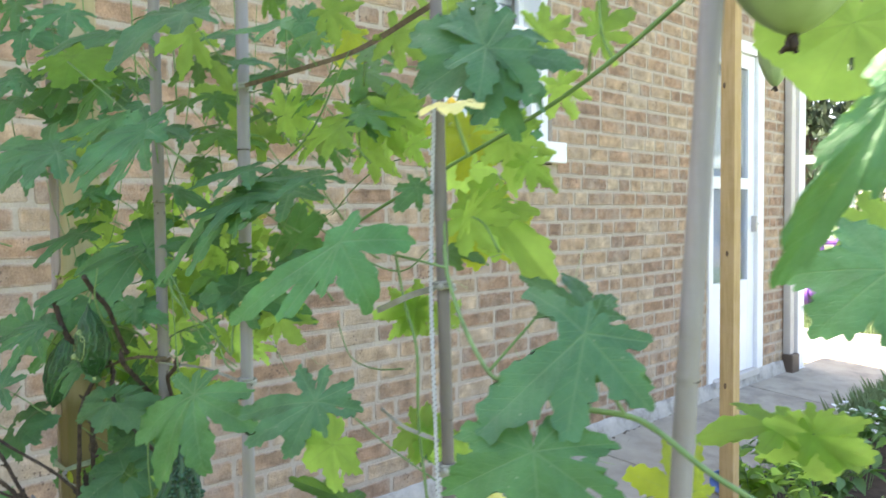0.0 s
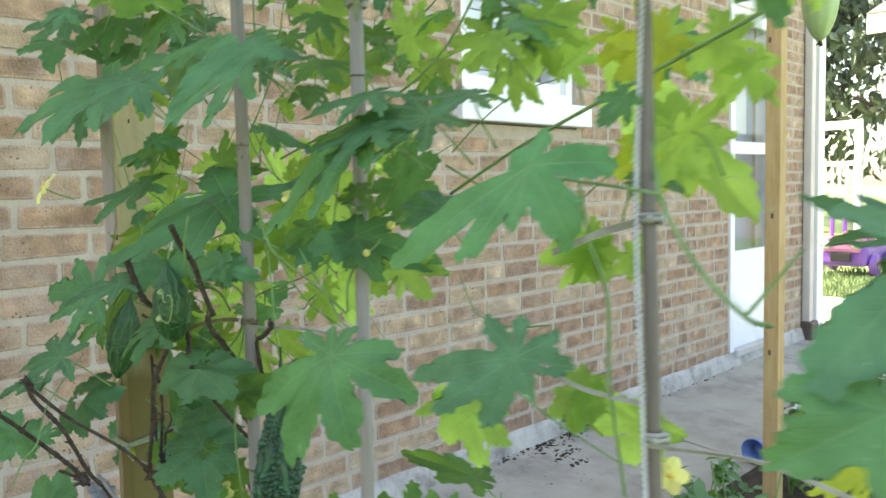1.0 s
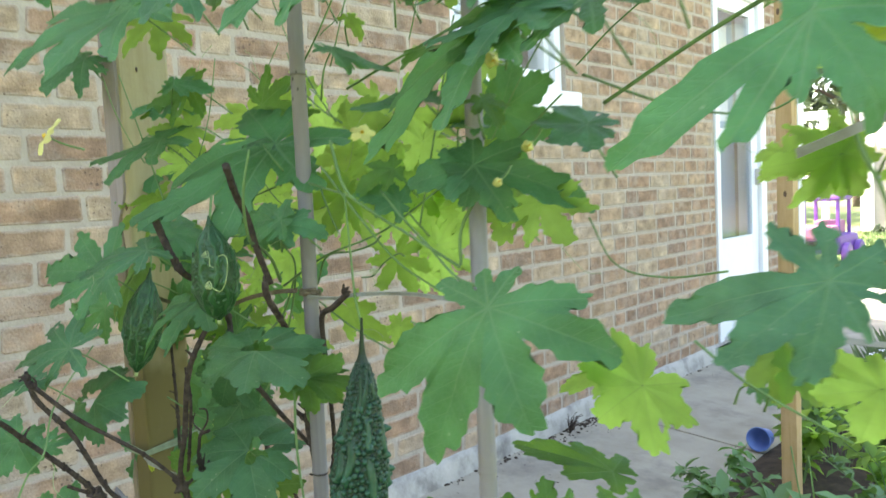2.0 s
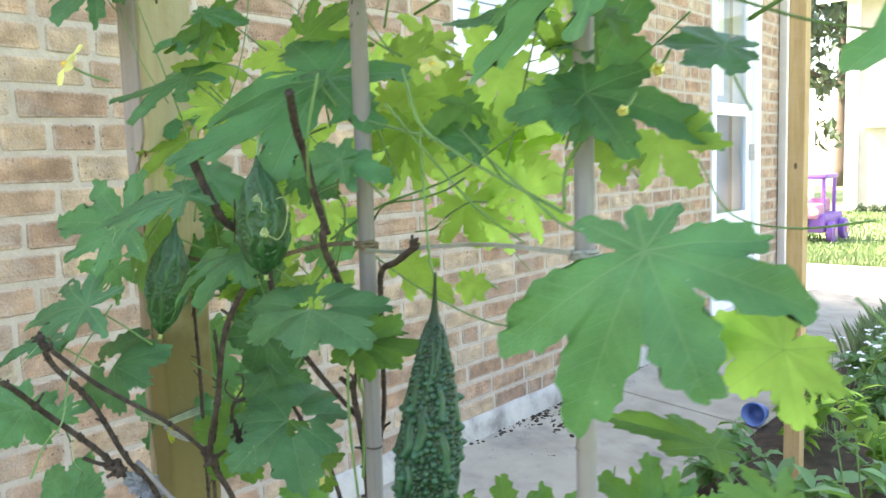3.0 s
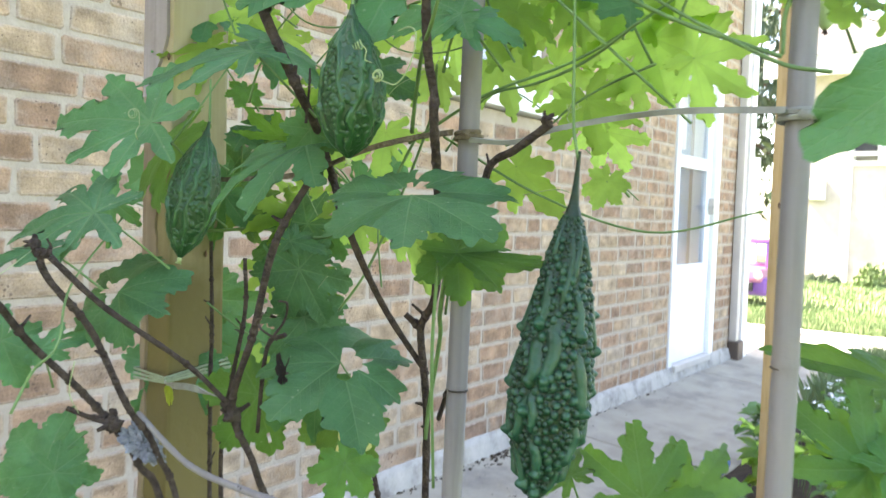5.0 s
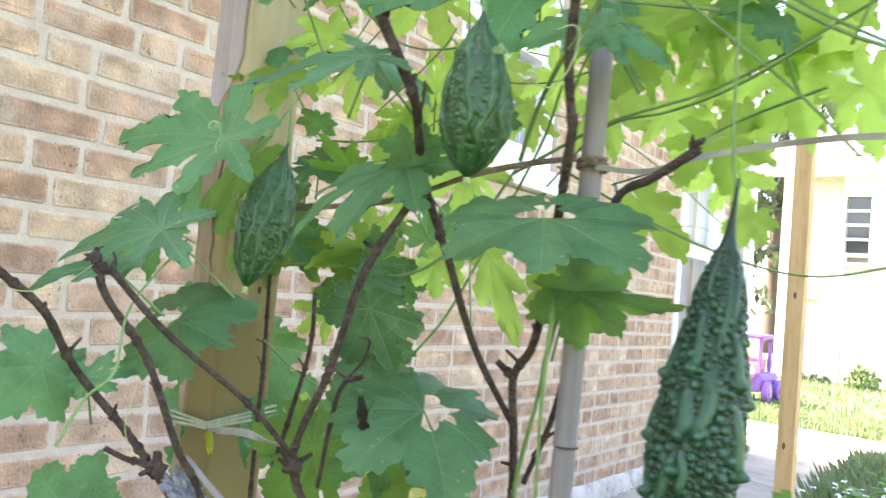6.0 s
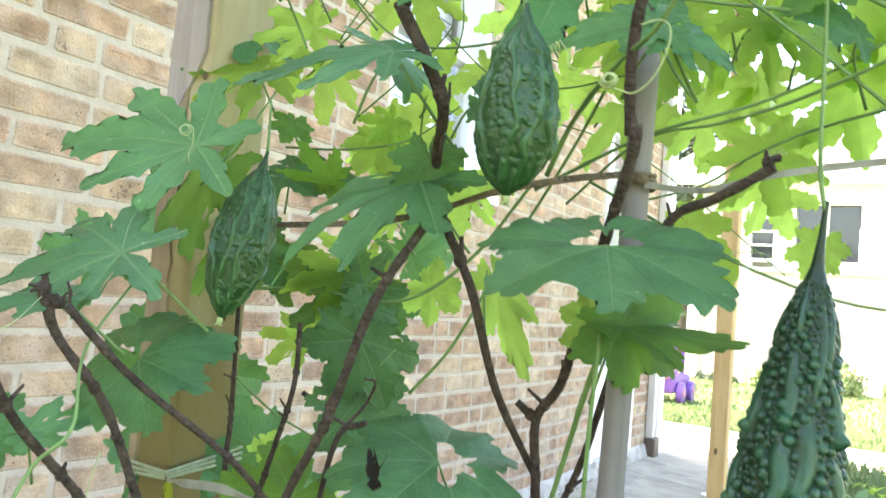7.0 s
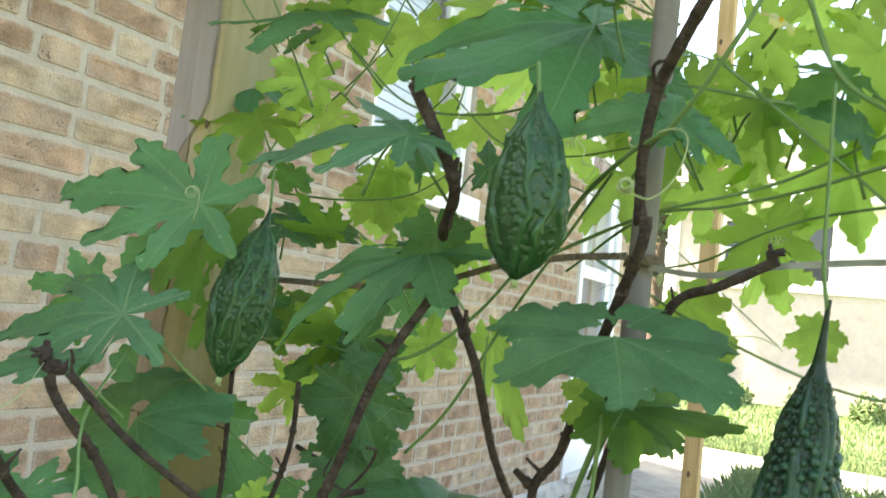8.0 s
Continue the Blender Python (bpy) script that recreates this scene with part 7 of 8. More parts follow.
# ---- gourds ----
def gourd(name, top, bottom, radius, label, seed, neck, outline, ridges, warty, teeth=()):
    """A bitter gourd: a spindle with long smooth ridges; between them rows of round warts, or a net of wrinkles."""
    rnd = np.random.RandomState(seed)
    a, b = Vector(top), Vector(bottom)
    L = (b - a).length
    nu, nv = (360, 540) if warty else (240, 330)
    th = np.linspace(0, 2 * np.pi, nu, endpoint=False)[None, :]
    s = np.linspace(0, 1, nv)[:, None]
    body = np.clip((s - neck) / (1 - neck), 0, 1)
    prof = np.interp(body[:, 0], *outline)
    soft = np.exp(-np.linspace(-2, 2, 21) ** 2)
    prof = np.convolve(np.pad(prof, 10, mode="edge"), soft / soft.sum(), "valid")[:, None]
    prof = np.where(s < neck, 0, prof) * radius
    stalk_r = 0.0009 + 0.0016 * np.clip(s / neck, 0, 1) ** 2
    prof = np.maximum(prof, np.where(s < neck + 0.02, stalk_r, 0.0009))
    env = np.clip(np.minimum(body * 8, (1 - body) * 12), 0, 1)
    arc = np.maximum(prof, 0.002)
    H = np.zeros((nv, nu))
    gap = 2 * np.pi / ridges

    def away(angle):
        return np.abs((th - angle + np.pi) % (2 * np.pi) - np.pi) * arc

    def raise_to(rows, patch):
        H[rows] = np.maximum(H[rows], patch)

    def wart(t0, s0, wt, ws, h, power):
        rows = np.abs(s[:, 0] - s0) * L < ws
        d = np.abs((th - t0 + np.pi) % (2 * np.pi) - np.pi) * arc[rows] / wt
        e = np.abs(s[rows] - s0) * L / ws
        raise_to(rows, h * np.clip(1 - (d * d + e * e), 0, 1) ** power)

    bars = np.zeros((nv, nu), bool)
    for k in range(ridges):
        t0 = k * gap + rnd.uniform(-0.08, 0.08)
        line = t0 + 0.20 * np.sin(s * 6 + k * 1.7) + 0.05 * np.sin(s * 23 + 2 * k)
        half = np.minimum(0.0032 if warty else 0.0015, 0.27 * gap * arc)
        d = away(line) / half
        H[:] = np.maximum(H, (0.0004 if warty else 0.0013) * np.clip(1 - d * d, 0, 1) * env)
        pos = neck + rnd.uniform(0.0, 0.03)
        while pos < 0.95:
            ln = rnd.uniform(0.020, 0.036) * (1.35 - 0.85 * pos) if warty else rnd.uniform(0.008, 0.020)
            end = min(pos + ln / L, 0.98)
            u = np.clip((s - pos) / (end - pos), 0, 1)
            grow = 0.45 + 0.55 * u ** 1.5 if warty else 0.7 + 0.3 * np.sin(np.pi * u)
            hump = np.clip(u * 4, 0, 1) ** 0.7 * np.clip((1 - u) * 5, 0, 1) ** 0.6 * grow
            drift = rnd.uniform(-0.10, 0.10) + rnd.uniform(-0.16, 0.16) * (u - 0.5)
            wide = half * rnd.uniform(0.72, 1.15) * np.clip(np.sin(np.pi * (0.10 + 0.80 * u ** 0.8)), 0.05, 1) ** 0.5
            d = away(line + drift + 0.05 * np.sin(u * 7 + k)) / wide
            top_h = rnd.uniform(0.0038, 0.0056) * (0.42 + 0.72 * pos) if warty else rnd.uniform(0.0014, 0.0024)
            patch = top_h * hump * np.clip(1 - d * d, 0, 1) ** 0.65 * env
            H[:] = np.maximum(H, patch)
            bars |= patch > 0.0007
            if warty and pos > 0.28 and rnd.rand() < 0.75:
                e = end - 0.0035 / L
                i = int(e * (nv - 1))
                wart(float((line + drift)[i, 0]), e, 0.0030, 0.0042, rnd.uniform(0.0040, 0.0060), 1.4)
            pos = end + rnd.uniform(0.0006, 0.0030) / L
    if warty:
        # round warts of two sizes crowd the furrows without overlapping
        put = []
        for tries in range(9000):
            pos, t0 = rnd.uniform(neck + 0.03, 0.975), rnd.uniform(0, 2 * np.pi)
            i, j = int(pos * (nv - 1)), int(t0 / (2 * np.pi) * nu) % nu
            r = float(arc[i, 0])
            w = (rnd.uniform(0.0014, 0.0022) if tries < 1800 else rnd.uniform(0.0007, 0.0013)) * min(1.0, 0.25 + r / 0.016)
            if bars[i, j]:
                continue
            p = (r * math.cos(t0), r * math.sin(t0), pos * L)
            if any((p[0] - q[0]) ** 2 + (p[1] - q[1]) ** 2 + (p[2] - q[2]) ** 2 < (0.86 * (w + q[3])) ** 2 for q in put):
                continue
            put.append((*p, w))
            wart(t0, pos, w, w * rnd.uniform(1.0, 1.3), w * rnd.uniform(0.9, 1.2), 0.55)
    else:
        fold = np.zeros((nv, nu))
        for i in range(nv):
            r, z = float(arc[i, 0]), float(s[i, 0]) * L
            for j in range(nu):
                c, e = r * math.cos(th[0, j]), r * math.sin(th[0, j])
                n1 = noise.noise(Vector((c * 240 + seed, e * 240, z * 190)))
                n2 = noise.noise(Vector((c * 480, e * 480 + seed, z * 400)))
                fold[i, j] = max(0.0, 1 - 3.4 * abs(n1)) * 0.7 + max(0.0, 1 - 3.2 * abs(n2)) * 0.35
        H[:] = np.maximum(H, 0.00018 * fold * env)
        for k in range(520):
            pos, t0 = rnd.uniform(neck + 0.07, 0.94), rnd.uniform(0, 2 * np.pi)
            wart(t0, pos, rnd.uniform(0.0011, 0.0023), rnd.uniform(0.0010, 0.0021), rnd.uniform(0.0005, 0.0011) * min(1.0, 6 * (pos - neck)), 0.6)
    for t0, c, h in teeth:
        wart(t0, c, 0.0027, 0.0036, h, 1.4)
    R = np.repeat(prof, nu, 1) + H * np.where(body > 0, 1, 0)
    # colour mask from height: furrows between warts painted dark
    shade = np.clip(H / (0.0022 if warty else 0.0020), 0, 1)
    bend = 0.012 * np.sin(np.pi * s) * (1 if warty else 0.3)
    X, Y, Z = R * np.cos(th) + bend * 0.25, R * np.sin(th) - bend * 0.1, np.repeat(-s * L, nu, 1)
    co = np.stack([X, Y, Z], -1).reshape(-1, 3)
    idx = np.arange(nv * nu).reshape(nv, nu)
    q = np.stack([idx[:-1], idx[1:], np.roll(idx[1:], -1, 1), np.roll(idx[:-1], -1, 1)], -1).reshape(-1, 4)
    me = bpy.data.meshes.new("body")
    me.from_pydata(co.tolist(), [], q.tolist())
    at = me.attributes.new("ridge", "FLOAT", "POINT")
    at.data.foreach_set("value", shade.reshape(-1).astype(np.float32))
    for f in me.polygons:
        f.use_smooth = True
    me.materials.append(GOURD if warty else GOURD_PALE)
    t = thing(name, top, label, "gourd", "bitter gourds on the vine")
    turn = (a - b).to_track_quat("Z", "Y")
    t.rotation_mode = "QUATERNION"
    t.rotation_quaternion = turn
    o = new("body", me)
    o.parent = t
    tipb = bmesh.new()
    bmesh.ops.create_icosphere(tipb, subdivisions=2, radius=0.0016, matrix=Matrix.LocRotScale((0, 0, -L - 0.0008), None, (1, 1, 1.4)))
    for k in range(5):
        tube(tipb, [Vector((0, 0, -L)), Vector((0.001 * math.cos(k * 1.3), 0.001 * math.sin(k * 1.3), -L - 0.0025)), Vector((0.002 * math.cos(k * 1.3), 0.002 * math.sin(k * 1.3), -L - 0.0035))], 0.0004, 0.0003, sides=4)
    o2 = part("dried_blossom", tipb, TENDRIL, smooth=True)
    o2.parent = t
    return t


LONG = ((0, 0.05, 0.12, 0.26, 0.43, 0.55, 0.66, 0.75, 0.83, 0.90, 0.96, 1), (0.15, 0.27, 0.43, 0.64, 0.86, 0.97, 1.0, 0.88, 0.68, 0.46, 0.25, 0.06))
PLUMP = ((0, 0.07, 0.2, 0.38, 0.56, 0.7, 0.82, 0.91, 0.97, 1), (0.10, 0.28, 0.62, 0.88, 1.0, 0.97, 0.78, 0.50, 0.22, 0.06))
SLIM = ((0, 0.06, 0.16, 0.3, 0.48, 0.63, 0.78, 0.89, 0.96, 1), (0.10, 0.26, 0.55, 0.86, 1.0, 0.96, 0.74, 0.44, 0.20, 0.06))
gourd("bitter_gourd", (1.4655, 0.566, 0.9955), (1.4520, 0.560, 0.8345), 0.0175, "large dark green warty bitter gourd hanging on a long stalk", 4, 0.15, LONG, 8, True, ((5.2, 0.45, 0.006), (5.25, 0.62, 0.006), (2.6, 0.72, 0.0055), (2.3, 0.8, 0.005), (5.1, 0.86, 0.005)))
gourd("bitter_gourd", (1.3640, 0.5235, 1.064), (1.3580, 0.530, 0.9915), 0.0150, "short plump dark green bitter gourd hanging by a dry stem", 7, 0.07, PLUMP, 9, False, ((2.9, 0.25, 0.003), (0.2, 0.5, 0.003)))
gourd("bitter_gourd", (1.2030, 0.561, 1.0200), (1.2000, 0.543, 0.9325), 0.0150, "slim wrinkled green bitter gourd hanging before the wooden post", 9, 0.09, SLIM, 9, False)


def pale_gourd(center, r, h, label, seed):
    t = thing("pale_gourd", center, label, "gourd", "pale gourds on the vine")
    bm = bmesh.new()
    prof = [(max(0.0006, r * math.sin(math.pi * (i + 0.3) / 24.6) ** 0.62), h * (0.5 - (i + 0.3) / 24.6)) for i in range(25)]
    lathe(bm, prof, 40)
    for v in bm.verts:
        a = math.atan2(v.co.y, v.co.x)
        v.co.x *= 1 + 0.025 * math.cos(a * 9)
        v.co.y *= 1 + 0.025 * math.cos(a * 9)
    o = part("body", bm, PALE_GOURD, smooth=True)
    o.parent = t
    bl = bmesh.new()
    rnd = random.Random(seed)
    for k in range(7):
        d = Vector((rnd.uniform(-1, 1), rnd.uniform(-1, 1), -1.6)).normalized()
        p = Vector((0, 0, -h * 0.49))
        tube(bl, [p, p + d * r * 0.18, p + d * r * 0.3 + Vector((rnd.uniform(-1, 1), rnd.uniform(-1, 1), 0)) * r * 0.1], r * 0.07, r * 0.04, sides=6, rough=0.3, seed=k)
    o = part("dried_blossom", bl, BARK)
    o.parent = t
    st = tube(bmesh.new(), smooth_path([(0, 0, h * 0.48), (0.002, 0.001, h * 0.6), (0.006, 0.004, h * 0.6 + 0.03)], 5), 0.0014, 0.0012)
    o = part("stalk", st, STEM, smooth=True)
    o.parent = t
    return t


pale_gourd((1.104, 2.737, 1.66), 0.052, 0.25, "long pale green gourd hanging from a vine near a stake", 2)
stem([(1.066, 2.511, 1.99), (1.075, 2.58, 2.03), (1.095, 2.69, 1.95), (1.11, 2.741, 1.838)], 0.004, 0.003)
pale_gourd((1.976, 0.625, 1.259), 0.029, 0.066, "round pale green gourd with a dried blossom end", 1)


# ---- flowers ----
def flower(at, face, size, label, fresh=True):
    t = thing("vine_flower", at, label, "flower", "yellow flowers on the vine")
    q = Vector(face).to_track_quat("Z", "Y")
    for k in range(5):
        bm = bmesh.new()
        rows = []
        for i in range(7):
            u = i / 6
            w = size * (0.10 + 0.32 * math.sin(math.pi * min(1, u * 0.92 + 0.05)) ** 0.8)
            if not fresh:
                w *= 0.55
            z = size * ((0.30 * u - 0.34 * u * u) if fresh else 0.9 * u)
            rr = size * (u if fresh else 0.35 * math.sin(math.pi * u * 0.8))
            rows.append([bm.verts.new((rr, w * j, z - 0.12 * size * abs(j) * u + 0.04 * size * math.sin(7 * u + j + k))) for j in (-1, -0.5, 0, 0.5, 1)])
        for p, r in zip(rows, rows[1:]):
            for j in range(4):
                bm.faces.new((p[j], p[j + 1], r[j + 1], r[j]))
        bmesh.ops.rotate(bm, verts=bm.verts, matrix=Matrix.Rotation(k * math.tau / 5, 3, "Z"))
        bmesh.ops.rotate(bm, verts=bm.verts, matrix=q.to_matrix())
        o = part("petal", bm, PETAL, smooth=True)
        o.parent = t
    bm = bmesh.new()
    bmesh.ops.create_icosphere(bm, subdivisions=2, radius=size * 0.13, matrix=Matrix.Translation(q @ Vector((0, 0, size * 0.08))))
    o = part("stamens", bm, YELLOW_CORE, smooth=True)
    o.parent = t
    bm = tube(bmesh.new(), smooth_path([(0, 0, 0), q @ Vector((0.002, 0.001, -size * 0.8)), q @ Vector((0.004, 0.004, -size * 1.6))], 5), 0.0007, 0.0009, sides=6)
    o = part("stalk", bm, STEM, smooth=True)
    o.parent = t
    return t


YELLOW_CORE = mat("flower_core", (0.75, 0.48, 0.05), 0.7, scale=200)

# a yellow fallen leaf on the post and a dead curled leaf hanging in the stems
yellow = thing("fallen_leaf", (1.1325, 0.5824, 0.8270), "small yellow fallen leaf stuck to the wooden post", "leaf")
o = new("blade", leaf_mesh("f", 5, LEAF_YELLOW))
o.parent = yellow
o.matrix_basis = Matrix.Rotation(radians(90), 4, "Y") @ Matrix.Rotation(radians(100), 4, "Z") @ Matrix.Diagonal((0.0035, 0.010, 0.004, 1))
dead = thing("dead_leaf", (1.3025, 0.5397, 0.8725), "dark brown curled dead leaf hanging in the dry stems", "leaf")
for k in range(3):
    o = new("fold", leaf_mesh("c", 20 + k, BARK))
    o.parent = dead
    o.matrix_basis = Matrix.Rotation(radians(180 + 14 * (k - 1)), 4, "Y") @ Matrix.Rotation(radians(70 * k - 60), 4, "Z") @ Matrix.Rotation(radians(-80), 4, "X") @ Matrix.Diagonal((0.006, 0.014, 0.020, 1))
flower((1.869, 0.503, 1.194), (0.1, -0.25, 0.95), 0.016, "open pale yellow vine flower beside a dotted tape", True)
flower((1.243, 0.470, 1.126), (-0.2, -0.8, 0.5), 0.016, "small yellow flower on a thin stalk before the wall", True)
flower((1.595, 0.575, 1.095), (0.3, -0.8, -0.3), 0.008, "wilted yellow flower on a leaf", False)
flower((1.586, 0.560, 1.077), (0.3, -0.8, -0.3), 0.0065, "wilted orange flower on a leaf", False)
flower((1.554, 0.600, 1.145), (0.4, -0.8, 0.1), 0.012, "yellow flower half hidden between leaves", False)
flower((1.300, 0.600, 0.823), (0.4, -0.8, 0.4), 0.012, "small yellow flower low among the stems", True)
flower((1.567, 0.600, 1.094), (0.4, -0.8, 0.1), 0.006, "tiny yellow flower bud among leaves", False)
flower((1.438, 0.600, 1.115), (0.5, -0.4, 0.6), 0.009, "yellow flower seen among sunlit leaves", True)
flower((1.752, 0.660, 0.936), (0.4, -0.8, 0.3), 0.012, "yellow flower low beside the canes", True)

# ---- house across the lawn ----
NY = 15.6
far = thing("neighbour_house", (2.5, NY, 0), "white and tan brick house across a sunlit lawn", "house")
FAR_BRICK = mat("far_tan_brick", (0.50, 0.435, 0.41), 0.9, color2=(0.42, 0.36, 0.335), scale=6, bump=0.3, bump_scale=20, spec=0.2)
far_wall = under(far, part("wall", boxes((-1.9, 11, NY, NY + 0.3, 0, 2.12), (-1.9, -1.12, NY, NY + 0.3, 2.12, 3.75)), FAR_BRICK))
under(far, part("side_wall", boxes((-1.9, -1.6, NY + 0.3, NY + 8, 0, 3.75)), FAR_BRICK))
wins = ((-1.05, -0.66, 2.30, 3.32, 1, 4), (-0.30, 0.75, 2.28, 3.30, 2, 1), (2.2, 3.3, 2.28, 3.30, 2, 1), (5.0, 6.1, 2.28, 3.3, 2, 1))
rows = 8
for k in range(rows):
    za, zb = 2.14 + k * 0.2, 2.14 + (k + 1) * 0.2 - 0.004
    edges = [(-1.12, 11)]
    for x0, x1, z0, z1, _, _ in wins:
        if zb > z0 and za < z1:
            edges = [q for a, b in edges for q in ((a, min(b, x0)), (max(a, x1), b)) if q[1] - q[0] > 0.01]
    for a, b in edges:
        under(far, part("siding_board", boxes((a, b, NY + 0.008, NY + 0.3, za, zb)), WHITE))
under(far, part("ledge", boxes((-1.14, 11, NY - 0.06, NY + 0.02, 2.06, 2.14)), WHITE))
under(far, part("corner_board", boxes((-2.12, -1.9, NY - 0.03, NY + 0.2, 0, 3.75)), WHITE))
under(far, part("corner_board", boxes((-1.2, -1.04, NY - 0.02, NY + 0.0, 0.0, 2.06)), WHITE))
under(far, part("fascia", boxes((-2.5, 11.4, NY - 0.5, NY - 0.42, 3.62, 3.95)), WHITE))
under(far, part("soffit", boxes((-2.5, 11.4, NY - 0.42, NY + 0.3, 3.75, 3.80)), WHITE))
rf = bmesh.new()
v = [rf.verts.new(p) for p in ((-2.5, NY - 0.55, 3.95), (11.4, NY - 0.55, 3.95), (11.4, NY + 4, 5.6), (-2.5, NY + 4, 5.6), (-2.5, NY + 8.5, 3.95), (11.4, NY + 8.5, 3.95))]
rf.faces.new(v[:4])
rf.faces.new((v[3], v[2], v[5], v[4]))
rf.faces.new((v[0], v[3], v[4]))
rf.faces.new((v[1], v[5], v[2]))
rf.faces.new((v[0], v[4], v[5], v[1]))
under(far, part("roof", rf, SLATE))
for x0, x1, z0, z1, cols, rws in wins:
    w = under(far, part("window", boxes((x0 - 0.06, x0, NY - 0.03, NY + 0.06, z0 - 0.06, z1 + 0.06), (x1, x1 + 0.06, NY - 0.03, NY + 0.06, z0 - 0.06, z1 + 0.06), (x0, x1, NY - 0.03, NY + 0.06, z1, z1 + 0.06), (x0, x1, NY - 0.05, NY + 0.06, z0 - 0.06, z0)), WHITE))
    for c in range(cols):
        for r in range(rws):
            a, b = x0 + (x1 - x0) * c / cols, x0 + (x1 - x0) * (c + 1) / cols
            e, f = z0 + (z1 - z0) * r / rws, z0 + (z1 - z0) * (r + 1) / rws
            p = part("pane", boxes((a + 0.02, b - 0.02, NY + 0.05, NY + 0.07, e + 0.02, f - 0.02)), DARK_GLASS)
            p.parent = w
    for c in range(1, cols):
        a = x0 + (x1 - x0) * c / cols
        part("muntin", boxes((a - 0.022, a + 0.022, NY - 0.01, NY + 0.06, z0, z1)), WHITE).parent = w
    for r in range(1, rws):
        e = z0 + (z1 - z0) * r / rws
        part("muntin", boxes((x0, x1, NY - 0.012, NY + 0.058, e - 0.022, e + 0.022)), WHITE).parent = w
under(far, part("meter_box", boxes((-1.8, -1.45, NY - 0.18, NY, 1.45, 1.82), bevel=0.02), WHITE))


# ---- white railing ----
rail = thing("white_railing", (-3.2, 13.2, 0), "white painted railing with slim upright bars before trees", "railing")
for x in (-5.2, -4.2, -3.2, -2.0):
    under(rail, part("post", boxes((x - 0.05, x + 0.05, 13.15, 13.25, 0, 1.95), bevel=0.01), WHITE))
for z, h in ((0.64, 0.07), (1.34, 0.07), (1.90, 0.13)):
    under(rail, part("rail", boxes((-5.2, -1.95, 13.17, 13.23, z, z + h), bevel=0.01), WHITE))
for k in range(29):
    x = -5.1 + k * 0.108
    under(rail, part("bar", boxes((x, x + 0.035, 13.185, 13.215, 0.71, 1.34)), WHITE))

# ---- trees ----
def tree(at, height, spread, label, seed, conifer=False):
    t = thing("tree", at, label, "tree", "trees beyond the lawn")
    rnd = random.Random(seed)
    bm = tube(bmesh.new(), smooth_path([(0, 0, -0.1), (rnd.uniform(-.1, .1), 0.05, height * 0.4), (rnd.uniform(-.2, .2), 0, height * 0.9)], 6), height * 0.028, height * 0.008, sides=9, rough=0.08)
    for k in range(16):
        z = height * rnd.uniform(0.25, 0.85)
        a = rnd.uniform(0, math.tau)
        L = spread * rnd.uniform(0.4, 0.8) * (1.1 - z / height if conifer else 0.8)
        tube(bm, smooth_path([(0, 0, z), (L * 0.5 * math.cos(a), L * 0.5 * math.sin(a), z + L * 0.2), (L * math.cos(a), L * math.sin(a), z + (-0.1 if conifer else 0.4) * L)], 4), height * 0.009, height * 0.003, sides=6)
    o = part("trunk", bm, TRUNK, smooth=True)
    o.parent = t
    v, f = [], []
    for k in range(5200):
        if conifer:
            u = rnd.random() ** 0.7
            z = height * (0.12 + 0.88 * u)
            r = spread * (1.02 - u) * math.sqrt(rnd.random()) * (0.7 + 0.3 * math.sin(z * 5 + 3 * rnd.random()))
            a = rnd.uniform(0, math.tau)
            c = Vector((r * math.cos(a), r * math.sin(a), z))
        else:
            d = Vector((rnd.gauss(0, 1), rnd.gauss(0, 1), rnd.gauss(0, 1))).normalized() * rnd.random() ** 0.4
            lump = 0.75 + 0.5 * noise.noise(d * 2.3 + Vector((seed, 0, 0)))
            c = Vector((d.x * spread * lump, d.y * spread * lump, height * 0.66 + d.z * height * 0.34 * lump))
            if noise.noise(c * 1.1 + Vector((0, seed, 0))) < -0.22:
                continue
        s = rnd.uniform(0.09, 0.2)
        q = Euler((rnd.uniform(0, 6), rnd.uniform(0, 6), rnd.uniform(0, 6))).to_matrix()
        o = len(v)
        v.extend(tuple(c + q @ Vector(p)) for p in ((-s, 0, 0), (0, -s * 0.45, s * 0.15), (s, 0, 0), (0, s * 0.45, s * 0.15)))
        f.append((o, o + 1, o + 2, o + 3))
    me = bpy.data.meshes.new("crown")
    me.from_pydata(v, [], f)
    me.materials.append(FAR_LEAF)
    o = new("crown", me)
    o.parent = t
    o["kind"] = "stuff"
    return t


tree((-4.6, 18.5, 0), 8.5, 2.6, "tall dark conifer behind a white railing", 1, True)
tree((-8.0, 21, 0), 9, 3.4, "broad green tree behind a white railing", 2)
tree((-5.0, 27, 0), 10, 4.0, "broad green tree in the distance beyond the lawn", 3)
tree((-12.5, 24, 0), 9, 3.6, "leafy tree in the distance beyond the lawn", 4)


